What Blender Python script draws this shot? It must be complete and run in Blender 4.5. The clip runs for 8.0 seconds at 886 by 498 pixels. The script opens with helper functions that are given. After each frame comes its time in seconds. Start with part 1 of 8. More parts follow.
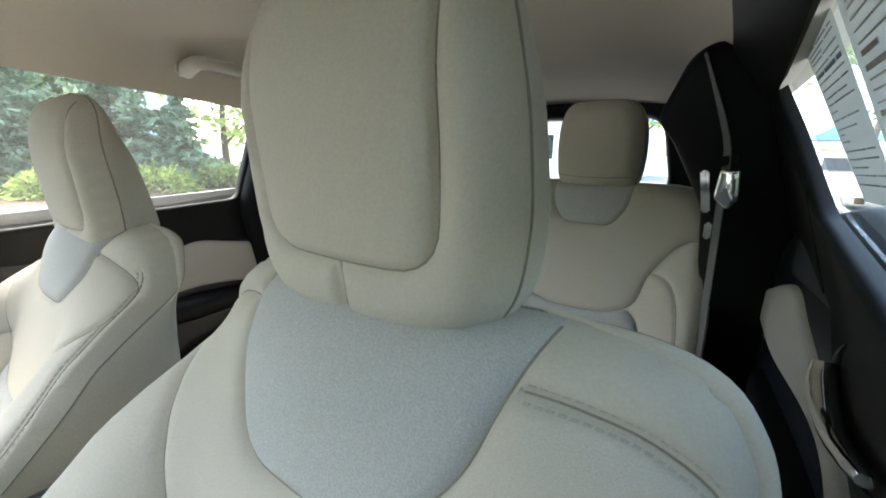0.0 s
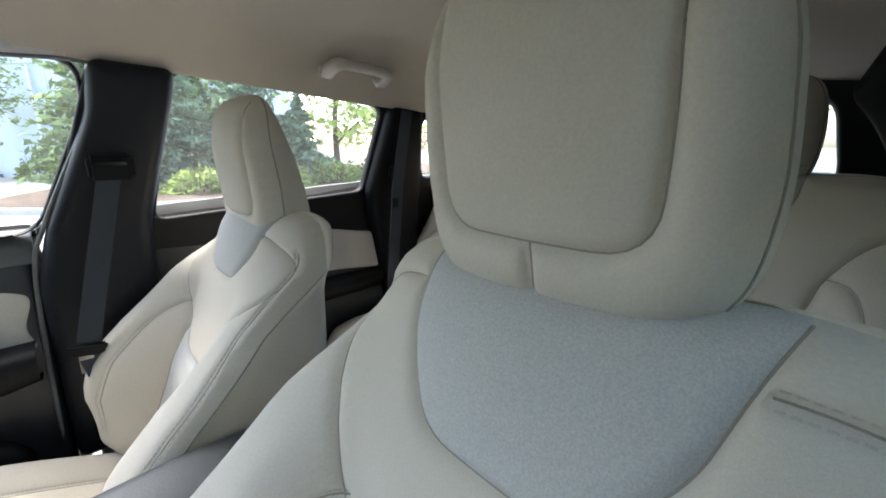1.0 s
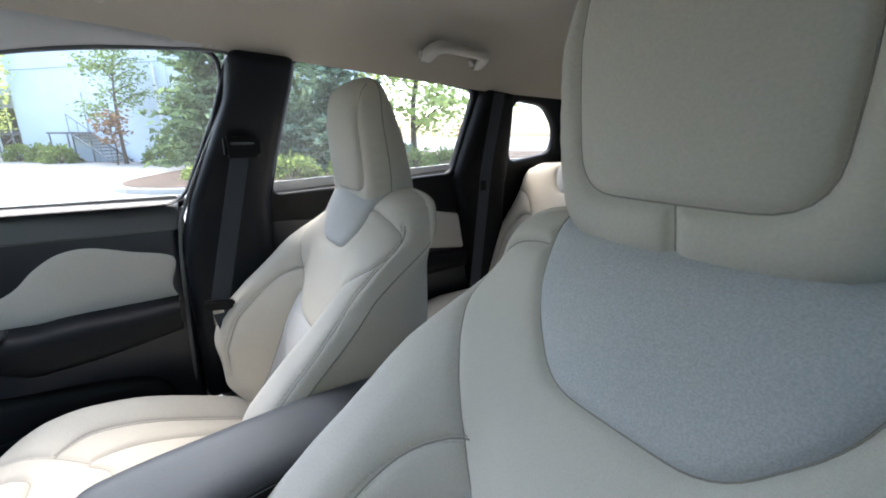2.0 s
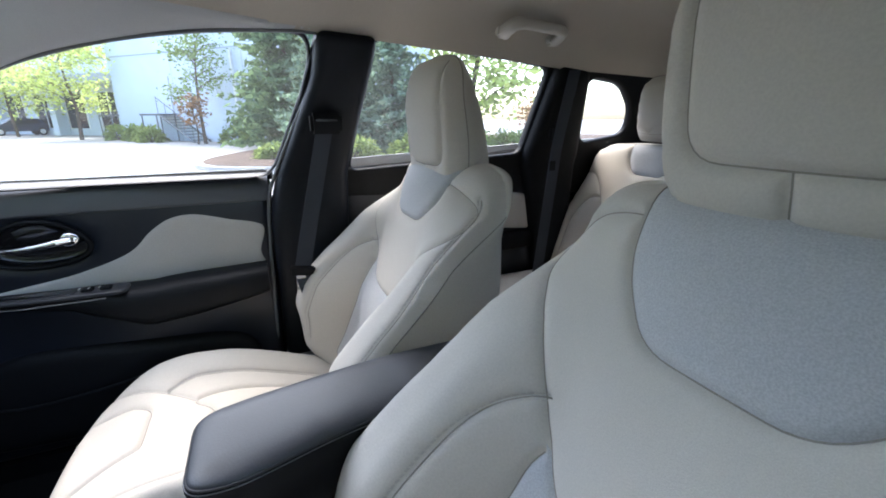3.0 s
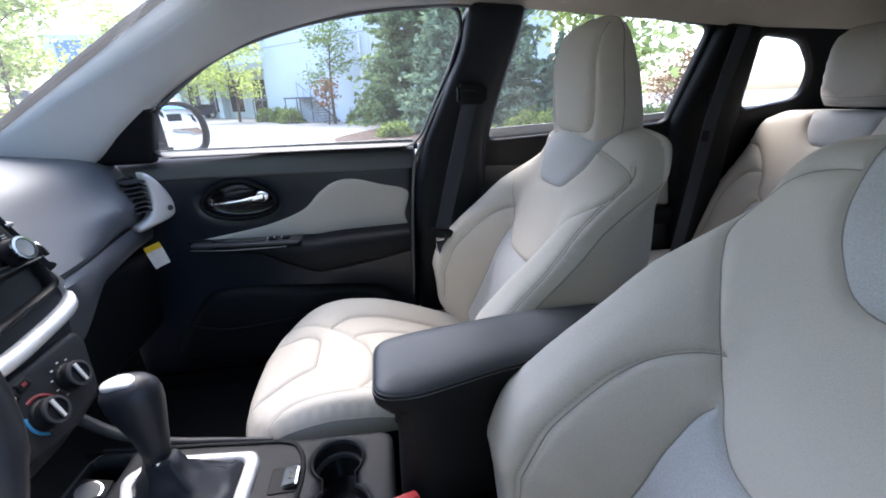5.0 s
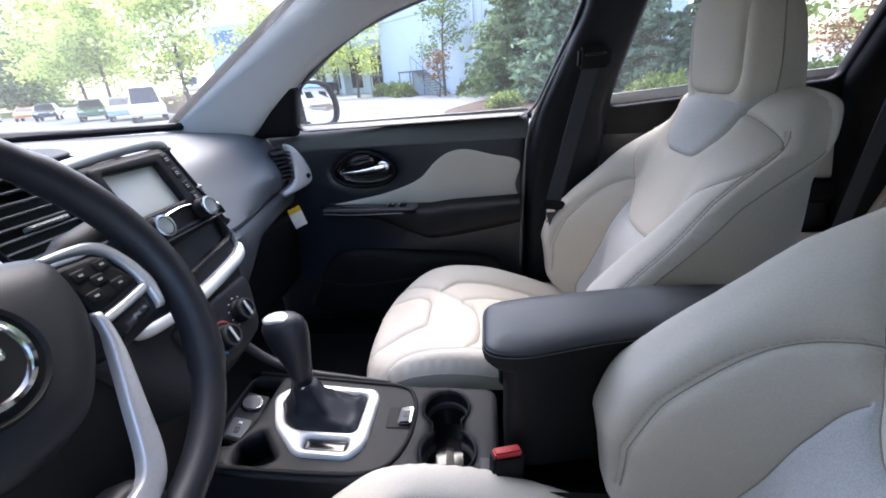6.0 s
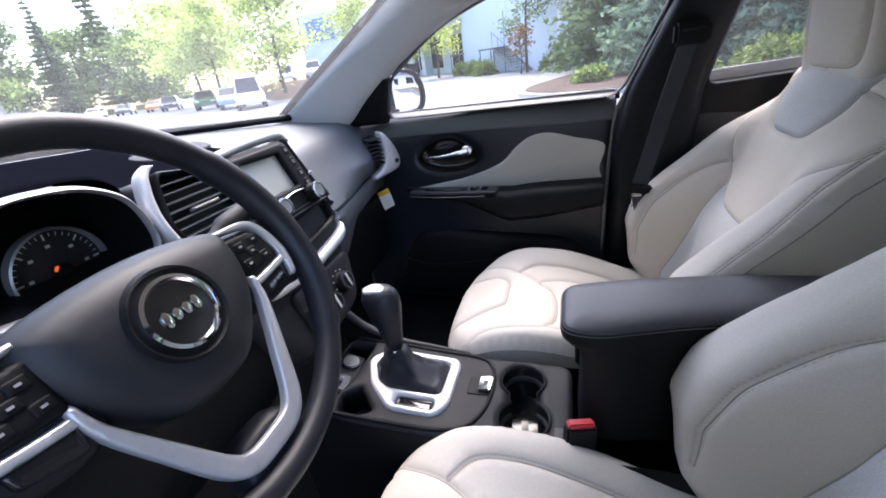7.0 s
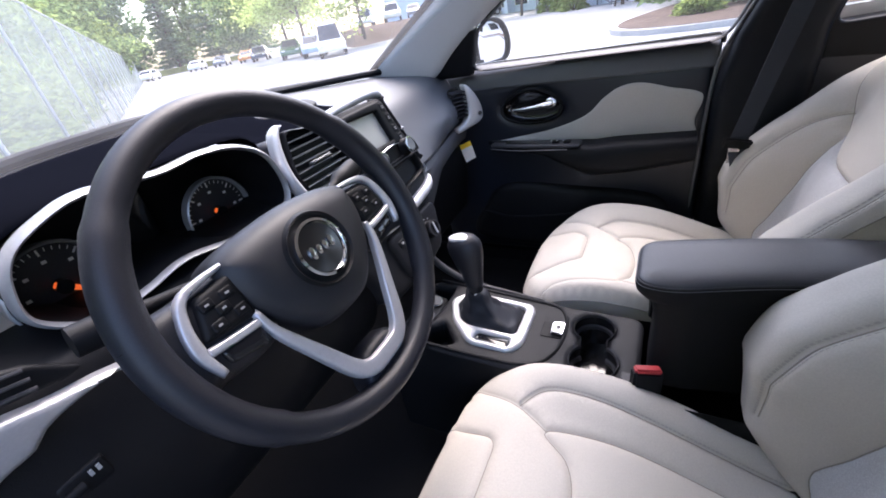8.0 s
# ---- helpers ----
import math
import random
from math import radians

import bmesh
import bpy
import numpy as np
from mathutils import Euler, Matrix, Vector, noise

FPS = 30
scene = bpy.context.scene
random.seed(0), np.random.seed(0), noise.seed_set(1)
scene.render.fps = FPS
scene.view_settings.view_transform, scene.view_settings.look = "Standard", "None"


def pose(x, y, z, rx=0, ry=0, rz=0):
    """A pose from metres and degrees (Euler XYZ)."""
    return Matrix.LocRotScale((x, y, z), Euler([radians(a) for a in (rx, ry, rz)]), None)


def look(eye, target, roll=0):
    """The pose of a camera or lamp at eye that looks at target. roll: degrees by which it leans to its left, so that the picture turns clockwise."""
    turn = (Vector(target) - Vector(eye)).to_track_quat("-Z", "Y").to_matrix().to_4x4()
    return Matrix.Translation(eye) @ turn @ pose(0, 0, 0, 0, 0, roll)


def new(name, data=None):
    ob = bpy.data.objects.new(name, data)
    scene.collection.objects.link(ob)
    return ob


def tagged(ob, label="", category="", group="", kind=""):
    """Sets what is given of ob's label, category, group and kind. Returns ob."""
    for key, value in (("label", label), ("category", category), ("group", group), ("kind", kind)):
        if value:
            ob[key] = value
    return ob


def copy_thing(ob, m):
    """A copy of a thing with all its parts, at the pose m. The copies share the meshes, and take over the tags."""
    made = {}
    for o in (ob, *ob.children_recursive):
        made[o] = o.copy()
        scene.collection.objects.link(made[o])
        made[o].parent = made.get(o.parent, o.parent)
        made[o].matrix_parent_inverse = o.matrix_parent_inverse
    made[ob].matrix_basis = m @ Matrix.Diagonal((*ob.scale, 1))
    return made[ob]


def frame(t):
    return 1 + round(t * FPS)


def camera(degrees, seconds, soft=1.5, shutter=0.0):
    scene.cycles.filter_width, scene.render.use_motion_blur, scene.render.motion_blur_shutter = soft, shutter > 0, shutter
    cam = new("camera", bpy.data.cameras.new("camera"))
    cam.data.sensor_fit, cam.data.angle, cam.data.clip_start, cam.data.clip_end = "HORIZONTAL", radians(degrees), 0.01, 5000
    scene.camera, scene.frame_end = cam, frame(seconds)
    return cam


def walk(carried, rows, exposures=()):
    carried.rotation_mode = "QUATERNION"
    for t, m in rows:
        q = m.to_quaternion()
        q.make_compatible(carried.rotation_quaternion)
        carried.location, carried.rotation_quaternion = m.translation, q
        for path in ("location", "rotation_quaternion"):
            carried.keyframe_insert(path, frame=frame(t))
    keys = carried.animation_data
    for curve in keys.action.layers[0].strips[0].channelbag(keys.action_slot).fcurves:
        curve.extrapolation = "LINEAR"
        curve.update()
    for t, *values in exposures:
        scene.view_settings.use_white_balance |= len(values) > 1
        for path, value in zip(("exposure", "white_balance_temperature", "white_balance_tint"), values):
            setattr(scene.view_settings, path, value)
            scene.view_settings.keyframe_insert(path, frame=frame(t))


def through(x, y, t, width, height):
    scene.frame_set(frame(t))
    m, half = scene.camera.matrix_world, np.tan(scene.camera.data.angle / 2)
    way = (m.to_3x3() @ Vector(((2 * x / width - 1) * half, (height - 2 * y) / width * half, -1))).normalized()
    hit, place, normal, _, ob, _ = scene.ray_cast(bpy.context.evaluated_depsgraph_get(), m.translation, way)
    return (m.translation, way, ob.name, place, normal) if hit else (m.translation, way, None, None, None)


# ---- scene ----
cam = camera(94.2, 8.0, soft=1.8)
PATH = [
    (0, (-0.576, -0.053, 1.296), (0.552, -1.641, 0.839), 0.9),
    (0.5, (-0.543, -0.035, 1.29), (0.741, -1.494, 0.816), 0.2),
    (1, (-0.519, -0.014, 1.282), (0.937, -1.301, 0.808), -0.2),
    (1.5, (-0.509, 0.014, 1.275), (1.059, -1.128, 0.785), -0.5),
    (2, (-0.509, 0.045, 1.266), (1.137, -0.962, 0.74), -0.3),
    (3.5, (-0.52, 0.114, 1.25), (1.266, -0.533, 0.624), -0.4),
    (4, (-0.524, 0.132, 1.245), (1.299, -0.383, 0.603), -0.9),
    (5.5, (-0.554, 0.201, 1.233), (1.308, 0.139, 0.506), -2.8),
    (6, (-0.569, 0.203, 1.235), (1.259, 0.432, 0.456), -4.8),
    (6.5, (-0.598, 0.206, 1.245), (1.181, 0.634, 0.437), -6.9),
    (7, (-0.622, 0.206, 1.26), (1.102, 0.794, 0.435), -8.0),
    (7.5, (-0.66, 0.207, 1.272), (0.948, 0.963, 0.353), -9.8),
    (8, (-0.69, 0.2, 1.297), (0.801, 1.101, 0.313), -11.4),
]
walk(cam, [(t, look(eye, target, roll)) for t, eye, target, roll in PATH],
     [(0, 3.84, 7000, 3), (1, 3.45, 6650, 6), (2, 3.17, 6300, 7), (3.5, 3.04, 6080, 11), (5.5, 2.96, 6060, 13), (8, 2.86, 6200, 19)])

# ---- light ----
world = bpy.data.worlds.new("sky")
scene.world = world
world.use_nodes = True
wn = world.node_tree
sky = wn.nodes.new("ShaderNodeTexSky")
sky.sky_type = 'NISHITA'
sky.sun_disc = False
sky.sun_elevation, sky.sun_rotation = radians(58), radians(74)
sky.dust_density, sky.air_density = 3.5, 1.0
wn.nodes["Background"].inputs[1].default_value = 0.15
wn.links.new(sky.outputs[0], wn.nodes["Background"].inputs[0])
sun = new("sun", bpy.data.lights.new("sun", 'SUN'))
sun.data.energy, sun.data.angle, sun.data.color = 0.24, radians(40), (1.0, 0.97, 0.92)
SUN_AZ, SUN_EL = radians(74), radians(58)
sun.matrix_world = look((40 * math.sin(SUN_AZ) * math.cos(SUN_EL), 40 * math.cos(SUN_AZ) * math.cos(SUN_EL), 40 * math.sin(SUN_EL)), (0, 0, 0))


# ---- materials ----
def material(name, color, rough=0.6, metal=0.0, scale=200.0, bump=0.15, var=0.12, spec=0.5, big=6.0, bigvar=0.08, coat=0.0, weave=0.0):
    m = bpy.data.materials.new(name)
    m.use_nodes = True
    nt = m.node_tree
    b = nt.nodes["Principled BSDF"]
    b.inputs["Roughness"].default_value = rough
    b.inputs["Metallic"].default_value = metal
    b.inputs["Specular IOR Level"].default_value = spec
    b.inputs["Coat Weight"].default_value = coat
    tc = nt.nodes.new("ShaderNodeTexCoord")
    fine = nt.nodes.new("ShaderNodeTexNoise")
    fine.inputs["Scale"].default_value = scale
    fine.inputs["Detail"].default_value = 3
    wide = nt.nodes.new("ShaderNodeTexNoise")
    wide.inputs["Scale"].default_value = big
    wide.inputs["Detail"].default_value = 4
    for n in (fine, wide):
        nt.links.new(tc.outputs["Object"], n.inputs["Vector"])
    last = None
    for n, v in ((fine, var), (wide, bigvar)):
        r = nt.nodes.new("ShaderNodeMapRange")
        r.inputs["From Min"].default_value, r.inputs["From Max"].default_value = 0.3, 0.7
        r.inputs["To Min"].default_value, r.inputs["To Max"].default_value = 1 - v, 1 + v
        nt.links.new(n.outputs["Fac"], r.inputs["Value"])
        mul = nt.nodes.new("ShaderNodeVectorMath")
        mul.operation = 'SCALE'
        if last is None:
            mul.inputs[0].default_value = color
        else:
            nt.links.new(last, mul.inputs[0])
        nt.links.new(r.outputs[0], mul.inputs["Scale"])
        last = mul.outputs[0]
    nt.links.new(last, b.inputs["Base Color"])
    if bump:
        bp = nt.nodes.new("ShaderNodeBump")
        bp.inputs["Strength"].default_value = bump
        bp.inputs["Distance"].default_value = 0.001
        src = fine.outputs["Fac"]
        if weave:
            w = nt.nodes.new("ShaderNodeTexWave")
            w.bands_direction = 'DIAGONAL'
            w.inputs["Scale"].default_value = weave
            w.inputs["Distortion"].default_value = 1.5
            nt.links.new(tc.outputs["Object"], w.inputs["Vector"])
            add = nt.nodes.new("ShaderNodeMath")
            nt.links.new(w.outputs["Fac"], add.inputs[0])
            nt.links.new(src, add.inputs[1])
            src = add.outputs[0]
        nt.links.new(src, bp.inputs["Height"])
        nt.links.new(bp.outputs[0], b.inputs["Normal"])
    return m


CREAM = material("cream_cloth", (0.508, 0.474, 0.420), 0.75, scale=420, bump=0.2, var=0.05, bigvar=0.03, spec=0.3)
WOVEN = material("cream_woven_cloth", (0.518, 0.484, 0.428), 0.85, scale=900, bump=0.3, var=0.07, bigvar=0.03, spec=0.2)
GREYCLOTH = material("grey_mesh_cloth", (0.445, 0.447, 0.449), 0.85, scale=640, bump=0.35, var=0.13, bigvar=0.04, spec=0.2)
SEAM = material("seam_thread", (0.27, 0.245, 0.215), 0.9, scale=900, bump=0)
EDGE = material("edge_thread", (0.26, 0.24, 0.215), 0.9, scale=900, bump=0)
STITCH = material("grey_stitching", (0.44, 0.41, 0.37), 0.8, scale=900, bump=0)
LINER = material("headliner_fabric", (0.50, 0.46, 0.40), 0.95, scale=700, bump=0.3, var=0.06, bigvar=0.03, spec=0.1)
PILLAR = material("pale_grey_plastic", (0.545, 0.56, 0.575), 0.5, scale=500, bump=0.12, var=0.04, bigvar=0.02)
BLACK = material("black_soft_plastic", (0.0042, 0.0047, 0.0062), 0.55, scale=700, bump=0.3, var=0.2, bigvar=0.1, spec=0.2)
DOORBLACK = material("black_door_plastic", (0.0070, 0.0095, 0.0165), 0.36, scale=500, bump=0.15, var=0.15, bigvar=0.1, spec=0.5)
POSTBLACK = material("black_pillar_plastic", (0.0042, 0.0058, 0.0100), 0.5, scale=600, bump=0.2, var=0.15, bigvar=0.08, spec=0.28)
# door plastic with the sky sheen of its rolled top put into the colour
DOORSHEEN = material("sheen_lightened_door_plastic", (0.036, 0.040, 0.048), 0.48, scale=600, bump=0.12, var=0.10, bigvar=0.06, spec=0.9)
# dash plastic darkened, the shade round the cluster hood put into its colour
HOODPAD = material("shade_darkened_dash_top", (0.0045, 0.005, 0.0075), 0.85, scale=600, bump=0.35, var=0.15, bigvar=0.05, spec=0.0)
MARK = material("pale_grey_mark", (0.30, 0.30, 0.30), 0.6, bump=0)
# dash plastic lightened, with the windscreen's sky reflection put into its colour
LITPAD = material("sky_lit_dash_pad", (0.072, 0.077, 0.086), 0.48, scale=650, bump=0.25, var=0.12, bigvar=0.05, spec=0.4)
DARK = material("dark_grey_dash_plastic", (0.034, 0.034, 0.038), 0.45, scale=650, bump=0.35, var=0.15, bigvar=0.05, spec=0.28)
GLOSS = material("gloss_black_plastic", (0.012, 0.012, 0.014), 0.12, scale=80, bump=0, var=0.05)
CARPET = material("black_carpet", (0.006, 0.006, 0.0065), 1.0, scale=500, bump=1.0, var=0.4, spec=0.1)
LEATHER = material("black_leather", (0.012, 0.013, 0.018), 0.46, scale=620, bump=0.22, var=0.15, bigvar=0.06, spec=0.38)
PADLEATHER = material("smooth_black_airbag_cover", (0.016, 0.017, 0.021), 0.5, scale=900, bump=0.12, var=0.10, bigvar=0.05, spec=0.4)
# lid leather with the grey of reflected sky mixed into its colour
LIDLEATHER = material("sky_greyed_soft_leather", (0.034, 0.036, 0.042), 0.48, scale=420, bump=0.25, var=0.10, bigvar=0.05, spec=0.6)
SILVER = material("satin_silver_plastic", (0.62, 0.62, 0.63), 0.34, metal=0.3, scale=300, bump=0.02, var=0.03, bigvar=0.02)
WHEELTRIM = material("satin_silver_wheel_trim", (0.52, 0.52, 0.54), 0.36, metal=0.5, scale=300, bump=0.02, var=0.04, bigvar=0.03)
CHROME = material("chrome", (0.82, 0.82, 0.83), 0.08, metal=1.0, scale=50, bump=0, var=0.02, bigvar=0.02)
BELT = material("grey_belt_webbing", (0.027, 0.033, 0.046), 0.8, scale=900, bump=0.5, var=0.15)
DECK = material("dark_console_plastic", (0.012, 0.0125, 0.015), 0.55, scale=650, bump=0.25, var=0.15, bigvar=0.05, spec=0.22)
SATIN = material("satin_grey_plastic", (0.16, 0.165, 0.175), 0.38, metal=0.4, scale=300, bump=0.03, var=0.04, bigvar=0.03)
DARKCHROME = material("smoked_chrome", (0.30, 0.30, 0.31), 0.22, metal=1.0, scale=50, bump=0, var=0.02, bigvar=0.02)
TRIM = material("dull_silver_trim", (0.40, 0.40, 0.41), 0.38, metal=0.5, scale=300, bump=0.03, var=0.04, bigvar=0.04)
BAND = material("dark_satin_dash_band", (0.060, 0.064, 0.072), 0.42, metal=0.2, scale=400, bump=0.08, var=0.06, bigvar=0.05)
HANDLE = material("beige_moulded_plastic", (0.55, 0.52, 0.47), 0.5, scale=500, bump=0.1, var=0.03, bigvar=0.02)
INSERT = material("grey_door_cloth", (0.47, 0.46, 0.44), 0.7, scale=420, bump=0.25, var=0.07, bigvar=0.03, spec=0.3)


def glass_material(name, tint=(0.93, 0.96, 0.95), rough=0.0, dust=0.0):
    m = bpy.data.materials.new(name)
    m.use_nodes = True
    nt = m.node_tree
    nt.nodes.clear()
    out = nt.nodes.new("ShaderNodeOutputMaterial")
    tr = nt.nodes.new("ShaderNodeBsdfTransparent")
    tr.inputs[0].default_value = (*tint, 1)
    gl = nt.nodes.new("ShaderNodeBsdfGlossy")
    gl.inputs["Roughness"].default_value = rough
    lw = nt.nodes.new("ShaderNodeLayerWeight")
    lw.inputs[0].default_value = 0.5
    pw = nt.nodes.new("ShaderNodeMath")
    pw.operation = 'POWER'
    pw.inputs[1].default_value = 4.0
    nt.links.new(lw.outputs["Facing"], pw.inputs[0])
    fr = nt.nodes.new("ShaderNodeMapRange")
    fr.inputs["To Min"].default_value, fr.inputs["To Max"].default_value = 0.035, 0.6
    nt.links.new(pw.outputs[0], fr.inputs["Value"])
    mix = nt.nodes.new("ShaderNodeMixShader")
    nt.links.new(fr.outputs[0], mix.inputs[0])
    nt.links.new(tr.outputs[0], mix.inputs[1])
    nt.links.new(gl.outputs[0], mix.inputs[2])
    film = nt.nodes.new("ShaderNodeBsdfTranslucent")
    film.inputs[0].default_value = (0.8, 0.8, 0.78, 1)
    tc = nt.nodes.new("ShaderNodeTexCoord")
    no = nt.nodes.new("ShaderNodeTexNoise")
    no.inputs["Scale"].default_value = 5.0
    no.inputs["Detail"].default_value = 5
    nt.links.new(tc.outputs["Object"], no.inputs["Vector"])
    dr = nt.nodes.new("ShaderNodeMapRange")
    dr.inputs["From Min"].default_value, dr.inputs["From Max"].default_value = 0.3, 0.7
    dr.inputs["To Min"].default_value, dr.inputs["To Max"].default_value = dust * 0.7, dust * 1.3
    nt.links.new(no.outputs["Fac"], dr.inputs["Value"])
    dm = nt.nodes.new("ShaderNodeMixShader")
    nt.links.new(dr.outputs[0], dm.inputs[0])
    nt.links.new(mix.outputs[0], dm.inputs[1])
    nt.links.new(film.outputs[0], dm.inputs[2])
    nt.links.new(dm.outputs[0], out.inputs[0])
    return m


GLASS = glass_material("window_glass", dust=0.02)
SCREENGLASS = glass_material("windscreen_glass", dust=0.05)


# ---- mesh tools ----
from mathutils.geometry import delaunay_2d_cdt


def mesh_part(name, verts, faces, mat, parent=None, label="", smooth=True, angle=40):
    me = bpy.data.meshes.new(name)
    me.from_pydata([tuple(v) for v in verts], [], faces)
    me.validate()
    me.update()
    if smooth:
        me.shade_smooth()
        if angle:
            me.set_sharp_from_angle(angle=radians(angle))
    if mat:
        me.materials.append(mat)
    ob = new(name, me)
    if parent:
        ob.parent = parent
    if label:
        tagged(ob, label)
    return ob


def part(name, bm, mat, parent=None, label="", smooth=True, angle=40):
    me = bpy.data.meshes.new(name)
    bmesh.ops.recalc_face_normals(bm, faces=bm.faces)
    bm.to_mesh(me)
    bm.free()
    if smooth:
        me.shade_smooth()
        if angle:
            me.set_sharp_from_angle(angle=radians(angle))
    me.materials.append(mat)
    ob = new(name, me)
    if parent:
        ob.parent = parent
    if label:
        tagged(ob, label)
    return ob


def thing(name, label, category, group="", kind="", at=(0, 0, 0)):
    ob = new(name)
    ob.empty_display_size = 0.05
    ob.location = at
    return tagged(ob, label, category, group, kind)


def smooth_loop(points, step=0.01, closed=True):
    """A rounded curve through control points, in even steps."""
    p = np.array(points, float)
    n = len(p)
    out = []
    last = n if closed else n - 1
    for i in range(last):
        if closed:
            a, b, c, d = p[i - 1], p[i], p[(i + 1) % n], p[(i + 2) % n]
        else:
            a, b, c, d = p[max(i - 1, 0)], p[i], p[i + 1], p[min(i + 2, n - 1)]
        k = max(2, int(np.linalg.norm(c - b) / step))
        for t in np.arange(k) / k:
            out.append(0.5 * ((2 * b) + (c - a) * t + (2 * a - 5 * b + 4 * c - d) * t * t + (3 * b - a - 3 * c + d) * t ** 3))
    if not closed:
        out.append(p[-1])
    return np.array(out)


def round_poly(points, r, step=0.006):
    """A polygon with its corners rounded by r."""
    p = np.array(points, float)
    n = len(p)
    out = []
    for i in range(n):
        a, b, c = p[i - 1], p[i], p[(i + 1) % n]
        u, v = (a - b), (c - b)
        lu, lv = np.linalg.norm(u), np.linalg.norm(v)
        k = min(r, lu * 0.48, lv * 0.48)
        s, e = b + u / lu * k, b + v / lv * k
        for t in np.linspace(0, 1, 7):
            out.append((1 - t) ** 2 * s + 2 * t * (1 - t) * b + t * t * e)
    q = []
    for i in range(len(out)):
        a, b = out[i], out[(i + 1) % len(out)]
        k = max(1, int(np.linalg.norm(b - a) / step))
        for t in np.arange(k) / k:
            q.append(a + (b - a) * t)
    return np.array(q)


def seg_dist(pts, line, closed):
    """Distance from each point to a polyline."""
    a = line
    b = np.roll(line, -1, axis=0)
    if not closed:
        a, b = a[:-1], b[:-1]
    best = np.full(len(pts), 1e9)
    for s in range(0, len(pts), 4000):
        p = pts[s:s + 4000, None, :]
        d = (b - a)[None]
        t = np.clip(((p - a[None]) * d).sum(2) / np.maximum((d * d).sum(2), 1e-12), 0, 1)
        q = p - (a[None] + d * t[..., None])
        best[s:s + 4000] = np.sqrt((q * q).sum(2)).min(1)
    return best


def inside(pts, poly):
    x, y = pts[:, 0], pts[:, 1]
    res = np.zeros(len(pts), bool)
    for i in range(len(poly)):
        x1, y1 = poly[i - 1]
        x2, y2 = poly[i]
        c = ((y1 > y) != (y2 > y)) & (x < (x2 - x1) * (y - y1) / (y2 - y1 + 1e-15) + x1)
        res ^= c
    return res


def fill(outline, res, holes=(), seams=(), near=0.004):
    """A flat triangle mesh inside an outline, with seams as edges: points and triangles."""
    outline = np.array(outline)
    pts, edges = [], []

    def chain(c, closed):
        k = len(pts)
        pts.extend(c.tolist())
        m = len(c)
        edges.extend((k + i, k + (i + 1) % m) for i in range(m if closed else m - 1))

    chain(outline, True)
    for h in holes:
        chain(np.array(h), True)
    lines = [(outline, True)] + [(np.array(h), True) for h in holes]
    for s, closed in seams:
        s = np.array(s)
        chain(s, closed)
        lines.append((s, closed))
        if near:
            t = np.roll(s, -1, 0) - np.roll(s, 1, 0)
            if not closed:
                t[0], t[-1] = s[1] - s[0], s[-1] - s[-2]
            t /= np.maximum(np.linalg.norm(t, axis=1)[:, None], 1e-9)
            nrm = np.stack([-t[:, 1], t[:, 0]], 1)
            for o in (near, -near, near * 2.4, -near * 2.4):
                c = s + nrm * o
                ok = inside(c, outline) & (seg_dist(c, outline, True) > near * 0.7)
                ok &= np.array([True] * len(c))
                pts.extend(c[ok].tolist())
    lo, hi = outline.min(0), outline.max(0)
    gx = np.arange(lo[0], hi[0] + res, res)
    gy = np.arange(lo[1], hi[1] + res, res)
    g = np.stack(np.meshgrid(gx, gy), -1)
    g[1::2, :, 0] += res * 0.5
    g = g.reshape(-1, 2)
    g = g[inside(g, outline)]
    for c, closed in lines:
        g = g[seg_dist(g, c, closed) > res * 0.55]
    pts.extend(g.tolist())
    vs, es, fs, *_ = delaunay_2d_cdt([Vector(p) for p in pts], edges, [], 0, 1e-5)
    v = np.array([(a.x, a.y) for a in vs])
    f = np.array([list(t) for t in fs if len(t) == 3])
    cen = v[f].mean(1)
    ok = inside(cen, outline)
    for h in holes:
        ok &= ~inside(cen, np.array(h))
    f = f[ok]
    a, b, c = v[f[:, 0]], v[f[:, 1]], v[f[:, 2]]
    area = (b[:, 0] - a[:, 0]) * (c[:, 1] - a[:, 1]) - (b[:, 1] - a[:, 1]) * (c[:, 0] - a[:, 0])
    f[area < 0] = f[area < 0][:, ::-1]
    return v, f


def border(f):
    """The border edges of triangles, in their own sense."""
    seen = {}
    for t in f:
        for i in range(3):
            a, b = int(t[i]), int(t[(i + 1) % 3])
            if (b, a) in seen:
                del seen[(b, a)]
            else:
                seen[(a, b)] = 1
    return list(seen)


